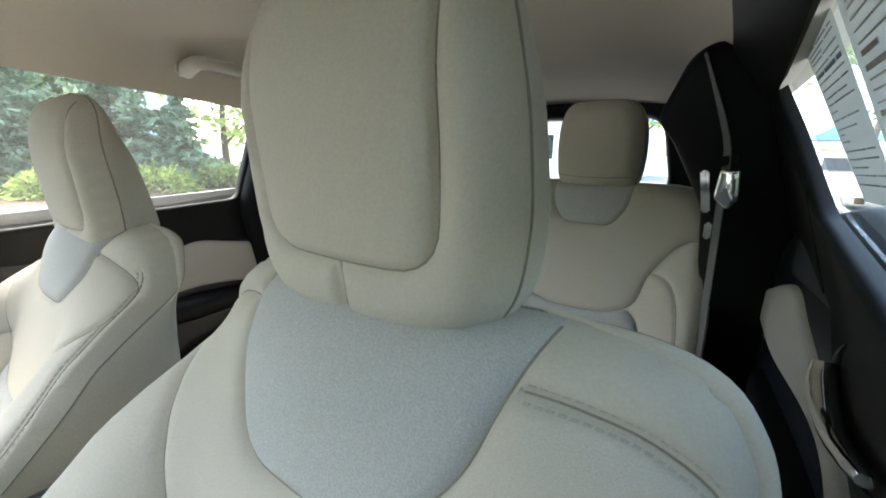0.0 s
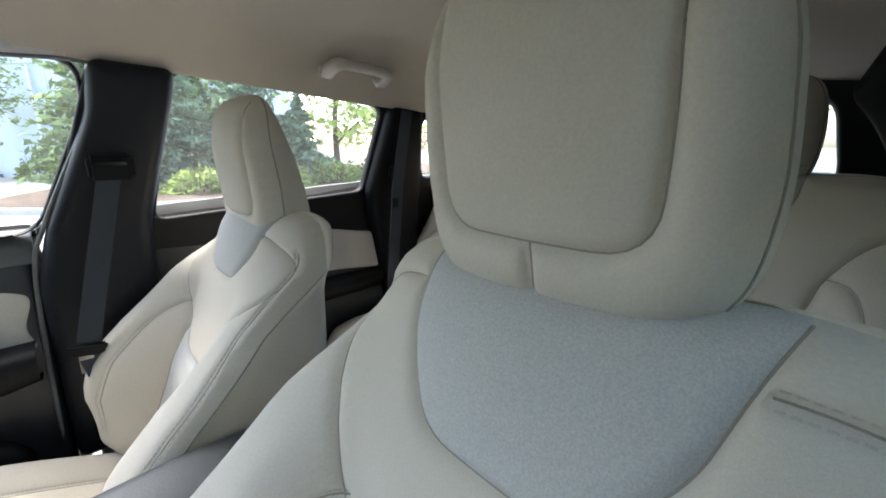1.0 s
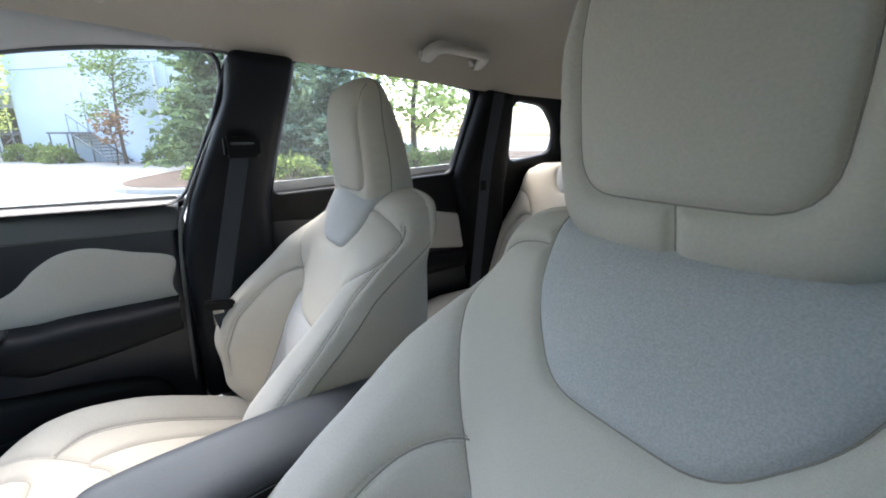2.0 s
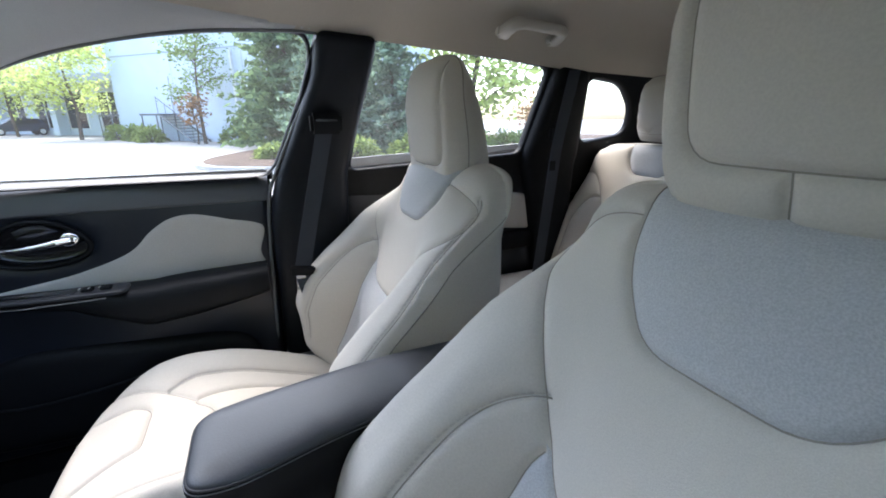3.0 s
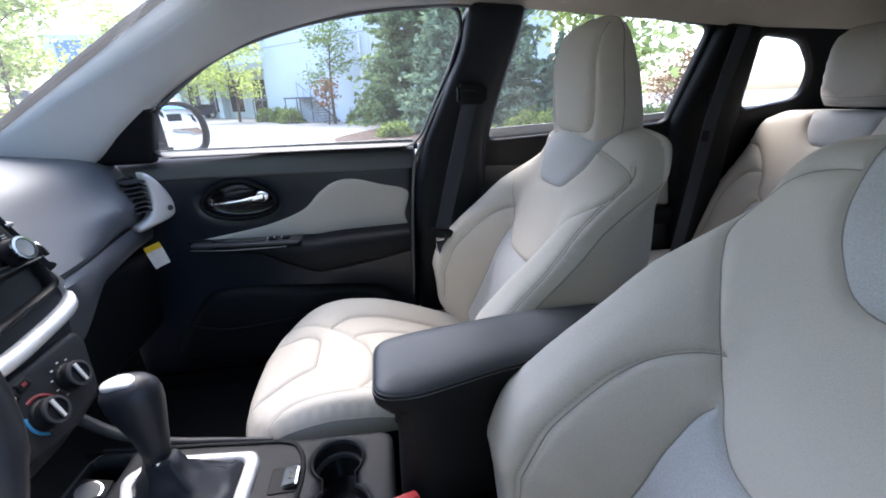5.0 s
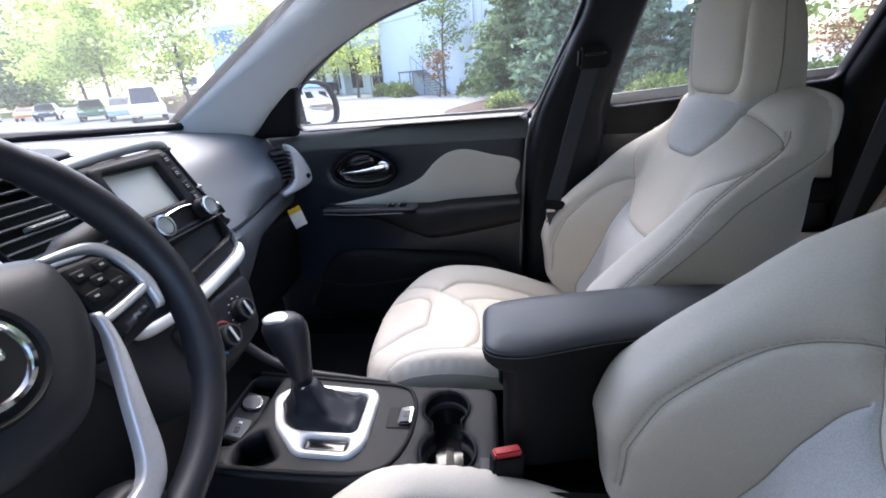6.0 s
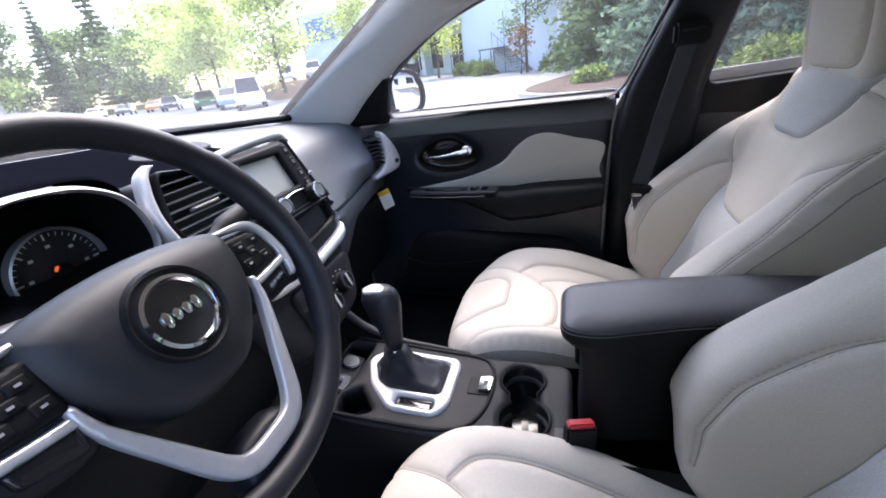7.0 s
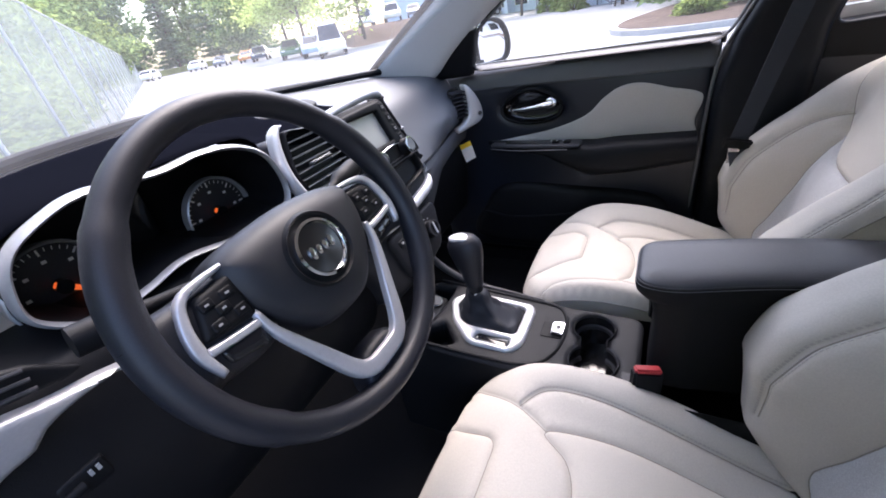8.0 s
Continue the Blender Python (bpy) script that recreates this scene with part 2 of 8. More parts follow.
def plate(name, outline, place, height, edge, mat, parent=None, res=0.02, holes=(), label="", flip=False, base=0.0, shape=None, angle=50, bands=(0.15, 0.5, 1.0), skirt=None):
    """A solid panel: place(a, b, h) gives the spot h over the base; its rim is rounded over the width edge."""
    ring = [np.array(outline)] + [np.array(h) for h in holes]
    inner = []
    cx = outline.mean(0)
    v, f = fill(outline, res, holes)
    d = np.min([seg_dist(v, r, True) for r in ring], axis=0)
    # a finer band along the rim
    band = []
    for r in ring:
        t = np.roll(r, -1, 0) - np.roll(r, 1, 0)
        t /= np.maximum(np.linalg.norm(t, axis=1)[:, None], 1e-9)
        nrm = np.stack([-t[:, 1], t[:, 0]], 1)
        for o in [edge * k for k in bands]:
            for sgn in (1, -1):
                c = r + nrm * o * sgn
                ok = inside(c, outline)
                for h in holes:
                    ok &= ~inside(c, np.array(h))
                dd = np.min([seg_dist(c, q, True) for q in ring], axis=0)
                band.append(c[ok & (dd > o * 0.9)])
    extra = np.concatenate(band) if band else np.zeros((0, 2))
    pts = [tuple(p) for p in outline]
    edges = [(i, (i + 1) % len(outline)) for i in range(len(outline))]
    for h in holes:
        k = len(pts)
        pts += [tuple(p) for p in h]
        edges += [(k + i, k + (i + 1) % len(h)) for i in range(len(h))]
    mid = v[d > max(edge * 1.3, res * 0.4)]
    pts += [tuple(p) for p in extra] + [tuple(p) for p in mid]
    vs, es, fs, *_ = delaunay_2d_cdt([Vector(p) for p in pts], edges, [], 0, 1e-5)
    v = np.array([(a.x, a.y) for a in vs])
    f = np.array([list(t) for t in fs if len(t) == 3])
    cen = v[f].mean(1)
    ok = inside(cen, np.array(outline))
    for h in holes:
        ok &= ~inside(cen, np.array(h))
    f = f[ok]
    a, b, c = v[f[:, 0]], v[f[:, 1]], v[f[:, 2]]
    area = (b[:, 0] - a[:, 0]) * (c[:, 1] - a[:, 1]) - (b[:, 1] - a[:, 1]) * (c[:, 0] - a[:, 0])
    f[area < 0] = f[area < 0][:, ::-1]
    d = np.min([seg_dist(v, r, True) for r in ring], axis=0)
    k = np.clip(d / edge, 0, 1)
    h = base + height * np.sqrt(np.maximum(1 - (1 - k) ** 2, 0))
    if shape is not None:
        h = h + shape(v[:, 0], v[:, 1]) * k
    verts = [place(p[0], p[1], q) for p, q in zip(v, h)]
    faces = [tuple(int(i) for i in (t[::-1] if flip else t)) for t in f]
    low = {}
    for a, b in border(f):
        for i in (a, b):
            if i not in low:
                low[i] = len(verts)
                verts.append(place(v[i][0], v[i][1], base - (max(height, 0.004) if skirt is None else skirt)))
        q = (b, a, low[a], low[b])
        faces.append(q[::-1] if flip else q)
    return mesh_part(name, verts, faces, mat, parent, label, angle=angle)


def tube(name, path, radius, mat, parent=None, sides=10, closed=False, label="", flat=1.0, caps=True):
    """A round bar along a path; radius may be a list."""
    p = [Vector(q) for q in path]
    n = len(p)
    rad = radius if hasattr(radius, "__len__") else [radius] * n
    verts, faces = [], []
    up = Vector((0, 0, 1))
    for i in range(n):
        t = (p[(i + 1) % n] - p[i - 1]) if closed else (p[min(i + 1, n - 1)] - p[max(i - 1, 0)])
        t.normalize()
        u = t.cross(up)
        if u.length < 1e-3:
            u = t.cross(Vector((1, 0, 0)))
        u.normalize()
        w = u.cross(t)
        for k in range(sides):
            a = 2 * math.pi * k / sides
            verts.append(p[i] + (u * math.cos(a) + w * math.sin(a) * flat) * rad[i])
    m = n if closed else n - 1
    for i in range(m):
        j = (i + 1) % n
        for k in range(sides):
            l = (k + 1) % sides
            faces.append((i * sides + k, i * sides + l, j * sides + l, j * sides + k))
    if caps and not closed:
        faces.append(tuple(range(sides))[::-1])
        faces.append(tuple((n - 1) * sides + k for k in range(sides)))
    return mesh_part(name, verts, faces, mat, parent, label)


def loft(name, rings, mat, parent=None, closed=True, caps=(True, True), label="", angle=40):
    """A skin over a row of rings with the same number of points."""
    n = len(rings[0])
    verts = [tuple(q) for r in rings for q in r]
    faces = []
    for i in range(len(rings) - 1):
        for k in range(n if closed else n - 1):
            l = (k + 1) % n
            faces.append((i * n + k, i * n + l, (i + 1) * n + l, (i + 1) * n + k))
    if closed and caps[0]:
        faces.append(tuple(range(n))[::-1])
    if closed and caps[1]:
        faces.append(tuple((len(rings) - 1) * n + k for k in range(n)))
    return mesh_part(name, verts, faces, mat, parent, label, angle=angle)


def box_bm(bm, size, at=(0, 0, 0), bevel=0.0, rot=(0, 0, 0), seg=2):
    m = pose(*at, *rot) @ Matrix.Diagonal((*size, 1))
    r = bmesh.ops.create_cube(bm, size=1.0, matrix=m)
    if bevel:
        es = list({e for v in r["verts"] for e in v.link_edges})
        bmesh.ops.bevel(bm, geom=es, offset=bevel, segments=seg, affect='EDGES', clamp_overlap=True)


def box(name, size, at, mat, parent=None, bevel=0.003, rot=(0, 0, 0), label="", seg=2):
    bm = bmesh.new()
    box_bm(bm, size, (0, 0, 0), bevel, (0, 0, 0), seg)
    ob = part(name, bm, mat, parent, label)
    ob.matrix_basis = pose(*at, *rot)
    return ob


def lerp(x, xs, ys):
    return np.interp(x, xs, ys)


def sstep(x, a, b):
    t = np.clip((x - a) / (b - a), 0, 1)
    return t * t * (3 - 2 * t)


# ---- upholstery ----
def upholstered(parent, outline, place, regions, lines, stitch, res, rim, side, back, side_mat, back_mat, names):
    """A padded body: the face inside an outline in panels with sunk seams, a side skin and a back."""
    seams = [(r[1], True) for r in regions] + [(l, False) for l in lines]
    outline = np.array(outline)
    clipped = []
    for n, (s, closed) in enumerate(seams):
        ok = inside(s, outline) & (seg_dist(s, outline, True) > 0.002)
        for r in regions[:n] if n < len(regions) else ():
            ok &= ~inside(s, r[1])
        if ok.all():
            clipped.append((s, closed))
        else:
            m = len(s)
            run = []
            order = list(range(m))
            if closed and (~ok).any():
                k = int(np.argmax(~ok))
                order = order[k:] + order[:k]
            for i in order + [None]:
                if i is not None and ok[i]:
                    run.append(s[i])
                else:
                    if len(run) > 2:
                        clipped.append((np.array(run), False))
                    run = []
    v, f = fill(outline, res, (), clipped, 0.0035)
    ds = np.min([seg_dist(v, s, c) for s, c in clipped], axis=0) if clipped else np.full(len(v), 1.0)
    do = seg_dist(v, outline, True)
    puff = 0.006 * (1 - np.exp(-ds / 0.018)) - 0.005 * np.exp(-(ds / 0.004) ** 2)
    k = np.clip(do / rim, 0, 1)
    drop = rim * (1 - np.sqrt(np.maximum(1 - (1 - k) ** 2, 0)))
    P = place(v[:, 0], v[:, 1], puff * k - drop)
    for s, closed in clipped:
        if len(s) < 4:
            continue
        g = place(s[:, 0], s[:, 1], np.full(len(s), -0.0046) * np.clip(seg_dist(s, outline, True) / rim, 0, 1) - rim * (1 - np.sqrt(np.maximum(1 - (1 - np.clip(seg_dist(s, outline, True) / rim, 0, 1)) ** 2, 0))))
        tube("seam", [tuple(q) for q in g], 0.0010, SEAM, parent, 5, closed=closed)
    cen = v[f].mean(1)
    owner = np.full(len(f), len(regions))
    for i in range(len(regions) - 1, -1, -1):
        owner[inside(cen, regions[i][1])] = i
    made = []
    for i, (nm, mat) in enumerate([(r[0], r[2]) for r in regions] + [names[0]]):
        sel = f[owner == i]
        if len(sel) == 0:
            continue
        groups = [sel]
        if nm == "bolster":
            cs = v[sel].mean(1)[:, 0]
            groups = [sel[cs > 0], sel[cs <= 0]]
        for sel in groups:
            used = np.unique(sel)
            back_ix = {int(u): j for j, u in enumerate(used)}
            made.append(mesh_part(nm, P[used], [tuple(back_ix[int(a)] for a in t) for t in sel], mat, parent, angle=0))
    # side skin and back
    rim_line = place(outline[:, 0], outline[:, 1], np.full(len(outline), -rim))
    tube("edge_seam", [tuple(q) for q in rim_line], 0.0012, EDGE, parent, 5, closed=True)
    base = place(outline[:, 0], outline[:, 1], np.full(len(outline), -rim))
    rings = [base] + [side(outline, base, s) for s in back]
    n = len(outline)
    loft(names[1][0], rings, side_mat, parent, True, (False, True), angle=60)
    # stitches
    for nm, line, off in stitch:
        dash_v, dash_f = [], []
        line = smooth_loop(line, 0.003, False)
        ok = inside(line, outline)
        line = line[ok]
        d = np.cumsum(np.r_[0, np.linalg.norm(np.diff(line, axis=0), axis=1)])
        pos = np.arange(0.002, d[-1] - 0.005, 0.0062)
        for a in pos:
            e = []
            for q in (a, a + 0.0042):
                p = np.array([np.interp(q, d, line[:, 0]), np.interp(q, d, line[:, 1])])
                e.append(p)
            t = (e[1] - e[0]) / np.linalg.norm(e[1] - e[0])
            w = np.array([-t[1], t[0]]) * 0.0006
            c = np.array([e[0] - w, e[0] + w, e[1] + w, e[1] - w])
            dd = seg_dist(c, outline, True)
            sq = np.min([seg_dist(c, s, cl) for s, cl in clipped], axis=0) if clipped else np.full(4, 1.0)
            kk = np.clip(dd / rim, 0, 1)
            hh = 0.006 * (1 - np.exp(-sq / 0.018)) - 0.005 * np.exp(-(sq / 0.004) ** 2) - rim * (1 - np.sqrt(np.maximum(1 - (1 - kk) ** 2, 0)))
            lo = place(c[:, 0], c[:, 1], hh - 0.001)
            hi = place(c[:, 0] * 0.999 + 0.001 * c[:, 0].mean(), c[:, 1], hh + 0.0006)
            b = len(dash_v)
            dash_v += list(lo) + list(hi)
            dash_f += [(b + 4, b + 5, b + 6, b + 7), (b, b + 1, b + 5, b + 4), (b + 1, b + 2, b + 6, b + 5), (b + 2, b + 3, b + 7, b + 6), (b + 3, b, b + 4, b + 7)]
        if dash_v:
            tagged(mesh_part(nm, dash_v, dash_f, STITCH, parent, smooth=False), kind="stuff")
    return made


def mirror(p):
    p = np.array(p, float)
    return np.concatenate([p, (p * [-1, 1])[::-1]])


# ---- car shell ----
def side_x(z):
    """Half width of the cabin over height, above the belt line."""
    return 0.735 - 0.31 * (z - 1.10)


def on_side(sgn, off=0.0):
    """Places (y, z) on the cabin's side; h goes inwards."""
    def place(y, z, h):
        taper = 0.10 * max(0.0, (-0.85 - y)) ** 1.5 + 0.05 * max(0.0, y - 0.5)
        return (sgn * ((side_x(z) if z > 1.10 else 0.735) - off - taper - h), y, z)
    return place


WIN_FRONT = round_poly([(0.80, 1.105), (0.745, 1.235), (0.56, 1.352), (0.39, 1.412), (0.20, 1.447), (-0.050, 1.455), (-0.046, 1.37), (0.070, 1.105)], 0.05)
WIN_REAR = round_poly([(-0.15, 1.112), (-0.218, 1.452), (-0.45, 1.443), (-0.775, 1.408), (-0.738, 1.145)], 0.028)
WIN_REAR_W = round_poly([(-0.15, 1.15), (-0.215, 1.455), (-0.45, 1.455), (-1.02, 1.455), (-0.715, 1.232)], 0.025)
WIN_QUARTER = round_poly([(-0.985, 1.172), (-0.945, 1.385), (-1.085, 1.37), (-1.165, 1.29), (-1.175, 1.205)], 0.04)

for sgn, tag in ((1, "east"), (-1, "west")):
    # dark pillars and belt frame, with the window openings cut through
    out = np.array([(0.06, 1.06), (-0.060, 1.43), (-0.075, 1.475), (-0.85, 1.465), (-1.45, 1.44), (-1.80, 1.38), (-1.82, 0.95), (-0.10, 1.03)])
    if sgn < 0:
        out = np.array([(0.06, 1.06), (-0.085, 1.43), (-0.10, 1.485), (-1.08, 1.485), (-1.45, 1.40), (-1.75, 1.25), (-1.78, 0.95), (-0.10, 1.03)])
    inset = 0.0 if sgn > 0 else 0.03
    rear = WIN_REAR if sgn > 0 else WIN_REAR_W
    holes = [WIN_REAR, WIN_QUARTER] if sgn > 0 else [WIN_REAR_W]
    wall = plate("wall_" + tag, round_poly(out, 0.03, 0.02), on_side(sgn, inset), 0.012, 0.012, BLACK, res=0.04, holes=holes, flip=sgn > 0)
    tagged(wall, "black plastic pillar trim round the rear side windows", "wall trim", kind="structure")
    # pale front pillar
    a = smooth_loop([(-0.10, 1.462), (0.0, 1.455), (0.20, 1.441), (0.40, 1.400), (0.51, 1.363), (0.666, 1.287), (0.749, 1.235), (0.836, 1.175), (0.93, 1.100), (1.02, 1.085), (1.20, 1.12), (1.10, 1.19), (0.84, 1.345), (0.62, 1.475), (0.50, 1.52), (0.25, 1.505), (0.05, 1.482)], 0.012)
    ap = plate("trim_pillar_" + tag, a, lambda y, z, h, s=sgn: (s * (0.735 - 0.33 * max(0, z - 1.10) - 0.10 * max(0, y - 0.62) - h * 0.8), y, z - 0.2 * h), 0.026, 0.03, PILLAR, res=0.03, flip=sgn > 0)
    tagged(ap, "pale grey plastic trim of the windscreen pillar", "pillar trim", kind="structure")
    b = round_poly([(0.083, 1.00), (0.052, 1.11), (-0.052, 1.36), (-0.066, 1.462), (-0.220, 1.455), (-0.212, 1.40), (-0.143, 1.12), (-0.12, 0.55), (0.085, 0.55)], 0.03)
    bp = plate("trim_b_pillar_" + tag, b, on_side(sgn, 0.012), 0.036, 0.03, POSTBLACK, res=0.03, flip=sgn > 0)
    tagged(bp, "black plastic trim of the middle door pillar", "pillar trim", kind="structure")
    if sgn > 0:
        c = round_poly([(-0.742, 1.13), (-0.790, 1.42), (-0.925, 1.41), (-0.972, 1.13), (-0.95, 0.5), (-0.86, 0.5)], 0.03)
    else:
        c = round_poly([(-0.74, 1.10), (-0.735, 1.245), (-1.045, 1.46), (-1.16, 1.43), (-1.14, 1.13), (-1.12, 0.5), (-0.84, 0.5)], 0.02)
    if sgn < 0:
        post = round_poly([(-0.425, 1.365), (-0.470, 1.470), (-0.500, 1.492), (-0.552, 1.494), (-0.600, 1.44), (-0.645, 1.36), (-0.700, 1.22), (-0.715, 0.90), (-0.715, 0.45), (-0.555, 0.45), (-0.545, 0.90), (-0.520, 1.20), (-0.460, 1.32)], 0.02)
        fp = plate("trim_rear_post_west", post, lambda x, z, h: (x, -1.00 + 0.10 * (z - 1.2) - 0.5 * max(0.0, -0.50 - x) ** 2 + h, z), 0.03, 0.03, BLACK, res=0.03)
        tagged(fp, "black plastic rear post beside the back seat", "pillar trim", kind="structure")
    cp = plate("trim_c_pillar_" + tag, c, on_side(sgn, 0.010 if sgn > 0 else 0.032), 0.04 if sgn > 0 else 0.012, 0.03 if sgn > 0 else 0.012, BLACK, res=0.03, flip=sgn > 0)
    tagged(cp, "black plastic trim of the rear door pillar", "pillar trim", kind="structure")
    for nm, w in (("window_2_", WIN_REAR), ("window_3_", WIN_QUARTER), ("window_1_", WIN_FRONT)) if sgn > 0 else (("window_2_", WIN_REAR_W),):
        wide = w.mean(0) + (w - w.mean(0)) * 1.04
        g = plate(nm + tag, wide, on_side(sgn, -0.02 + inset), 0.002, 0.002, GLASS, res=0.1, flip=sgn > 0)
        g.visible_shadow = False
        tagged(g, "clear side window glass with a dark frame", "window", kind="structure")

    # lower rear quarter and door sill
    qd = round_poly([(-0.85, 0.34), (-0.85, 1.10), (-1.30, 1.12), (-1.80, 1.06), (-1.84, 0.34)], 0.03, 0.03)
    qp = plate("wall_quarter_" + tag, qd, on_side(sgn, -0.012), 0.012, 0.012, BLACK, res=0.06, flip=sgn > 0)
    tagged(qp, "black plastic trim of the rear quarter panel", "wall trim", kind="structure")
    hd = round_poly([(0.84, 0.34), (0.90, 1.08), (1.42, 1.06), (1.46, 0.34)], 0.03, 0.03)
    hp = plate("wall_hinge_" + tag, hd, on_side(sgn, -0.04), 0.012, 0.012, BLACK, res=0.06, flip=sgn > 0)
    tagged(hp, "black plastic footwell side trim", "wall trim", kind="structure")
    sl = box("sill_" + tag, (0.16, 2.0, 0.14), (sgn * 0.78, 0.10, 0.36), BLACK, None, 0.02)
    tagged(sl, "black plastic door sill", "door sill", kind="structure")

# seal rubber greyed so its colour gives the sky's glint on the edge
GLINTSEAL = material("sky_glint_rubber_seal", (0.13, 0.135, 0.14), 0.45, scale=200, bump=0.05)
for sgn, tag in ((1, "east"), (-1, "west")):
    q = smooth_loop([(0.105, 0.60), (0.085, 1.00), (0.048, 1.13), (-0.060, 1.365), (-0.068, 1.44), (-0.04, 1.455), (0.20, 1.438), (0.40, 1.400), (0.57, 1.340), (0.73, 1.238)], 0.02, False)
    tl = tube("trim_door_seal_" + tag, [(sgn * (side_x(max(z, 1.10)) - 0.012), y, z) for y, z in q], 0.005, GLINTSEAL, None, 8)
    tagged(tl, "rubber seal round the door opening, greyed for sky glint", "door seal", kind="structure")

# floor tub
for sgn, tag in ((1, "east"), (-1, "west")):
    q = smooth_loop([(1.24, 1.105), (1.10, 1.193), (0.84, 1.350), (0.62, 1.480), (0.50, 1.530)], 0.02, False)
    tl = tube("trim_windscreen_edge_" + tag, [(sgn * (0.731 - 0.33 * (z - 1.10) - 0.10 * max(0, y - 0.62)), y, z) for y, z in q], 0.012, BLACK, None, 8)
    tagged(tl, "black edge of the windscreen along the pillar", "windscreen edge", kind="structure")
floor = mesh_part("floor", [(-0.74, 1.5, 0.36), (0.74, 1.5, 0.36), (0.74, -1.9, 0.36), (-0.74, -1.9, 0.36), (-0.74, 1.5, 0.30), (0.74, 1.5, 0.30), (0.74, -1.9, 0.30), (-0.74, -1.9, 0.30)],
                  [(3, 2, 1, 0), (4, 5, 6, 7), (0, 1, 5, 4), (1, 2, 6, 5), (2, 3, 7, 6), (3, 0, 4, 7)], CARPET, smooth=False)
tagged(floor, "black carpeted car floor", "floor", kind="structure")


# headliner: an arched skin over the cabin
def roof_section(y, drop=0.0, grow=0.0):
    zc = lerp(y, [-1.9, -1.5, -0.8, 0.0, 0.35, 0.52], [1.46, 1.53, 1.575, 1.585, 1.565, 1.53])
    ze = lerp(y, [-1.9, -1.5, -0.8, -0.2, 0.0, 0.35, 0.52], [1.34, 1.375, 1.404, 1.447, 1.455, 1.466, 1.475])
    w = lerp(y, [-1.9, -1.4, -0.85, 0.0, 0.52], [0.50, 0.56, 0.606, 0.612, 0.618]) + grow
    r = []
    for u in np.linspace(-1, 1, 41):
        a = abs(u)
        k = 1 - max(0.0, (a - 0.72) / 0.28) ** 2.2
        z = ze + (zc - ze) * (0.62 * k + 0.38 * (1 - a * a))
        r.append((w * u, y, z + drop))
    return r


ys = np.linspace(0.52, -1.9, 34)
inner = [roof_section(y) for y in ys]
outer = [roof_section(y, 0.06, 0.08) for y in ys]
rings = [a + b[::-1] for a, b in zip(inner, outer)]
ceiling = loft("ceiling", rings, LINER)
tagged(ceiling, "beige fabric headliner of the car roof", "ceiling", kind="structure")

rail = []
for y in np.linspace(-1.02, -0.40, 14):
    sec = np.array(roof_section(y))
    rail.append([(x, y, float(np.interp(x, sec[:, 0], sec[:, 2])) - dz) for x, dz in ((-0.533, 0.001), (-0.536, 0.010), (-0.565, 0.012), (-0.590, 0.013), (-0.602, 0.016), (-0.602, 0.002))])
tagged(loft("trim_roof_rail_west", rail, BLACK, closed=False), "black trim of the roof rail over the rear door", "roof rail", kind="structure")

# windscreen glass
ws = []
for v in np.linspace(0, 1, 6):
    row = []
    for u in np.linspace(-1, 1, 13):
        w = 0.56 + 0.14 * v
        y = 0.52 + 0.86 * v - 0.12 * v * u * u - 0.05 * u * u
        z = 1.545 - 0.44 * v - 0.06 * u * u * (1 - v)
        row.append((w * u, y, z))
    ws.append(row)
wsg = loft("window_windscreen", ws, SCREENGLASS, closed=False)
wsg.visible_shadow = False


def foot_z(x):
    """Height of the windscreen's foot over the dash."""
    return float(lerp(x, [-0.72, -0.39, -0.17, 0.24, 0.40, 0.65, 0.72], [1.180, 1.204, 1.206, 1.183, 1.169, 1.151, 1.146]))


fr = tube("trim_windscreen_base", [(x, 1.235 - 0.26 * x * x, foot_z(x)) for x in np.linspace(-0.70, 0.70, 40)], 0.0115, BLACK, None, 8)
tagged(fr, "black seal along the foot of the windscreen", "seal", kind="structure")
tagged(wsg, "clear curved windscreen with dust on it", "windscreen", kind="structure")

# tailgate with its window
tail = round_poly([(-0.74, 0.26), (0.74, 0.26), (0.73, 1.15), (0.60, 1.50), (-0.60, 1.50), (-0.73, 1.15)], 0.06, 0.02)
tail_win = round_poly([(-0.36, 1.16), (0.36, 1.16), (0.32, 1.43), (-0.32, 1.43)], 0.07)
tg = plate("wall_rear", tail, lambda x, z, h: (x, -1.86 + 0.30 * max(0, z - 1.10) + h, z), 0.03, 0.03, BLACK, res=0.05, holes=[tail_win], flip=True)
tagged(tg, "black plastic tailgate trim round the rear window", "tailgate", kind="structure")
rg = plate("window_rear", tail_win.mean(0) + (tail_win - tail_win.mean(0)) * 1.03, lambda x, z, h: (x, -1.87 + 0.30 * max(0, z - 1.10) + h, z), 0.002, 0.002, GLASS, res=0.1, flip=True)
rg.visible_shadow = False
tagged(rg, "clear rear window glass", "window", kind="structure")


# ---- front seats ----
SEAT_X = 0.3625


def back_y(z):
    return -0.178 - 0.30 * (z - 0.974) + 0.018 * np.exp(-((z - 0.84) / 0.08) ** 2)


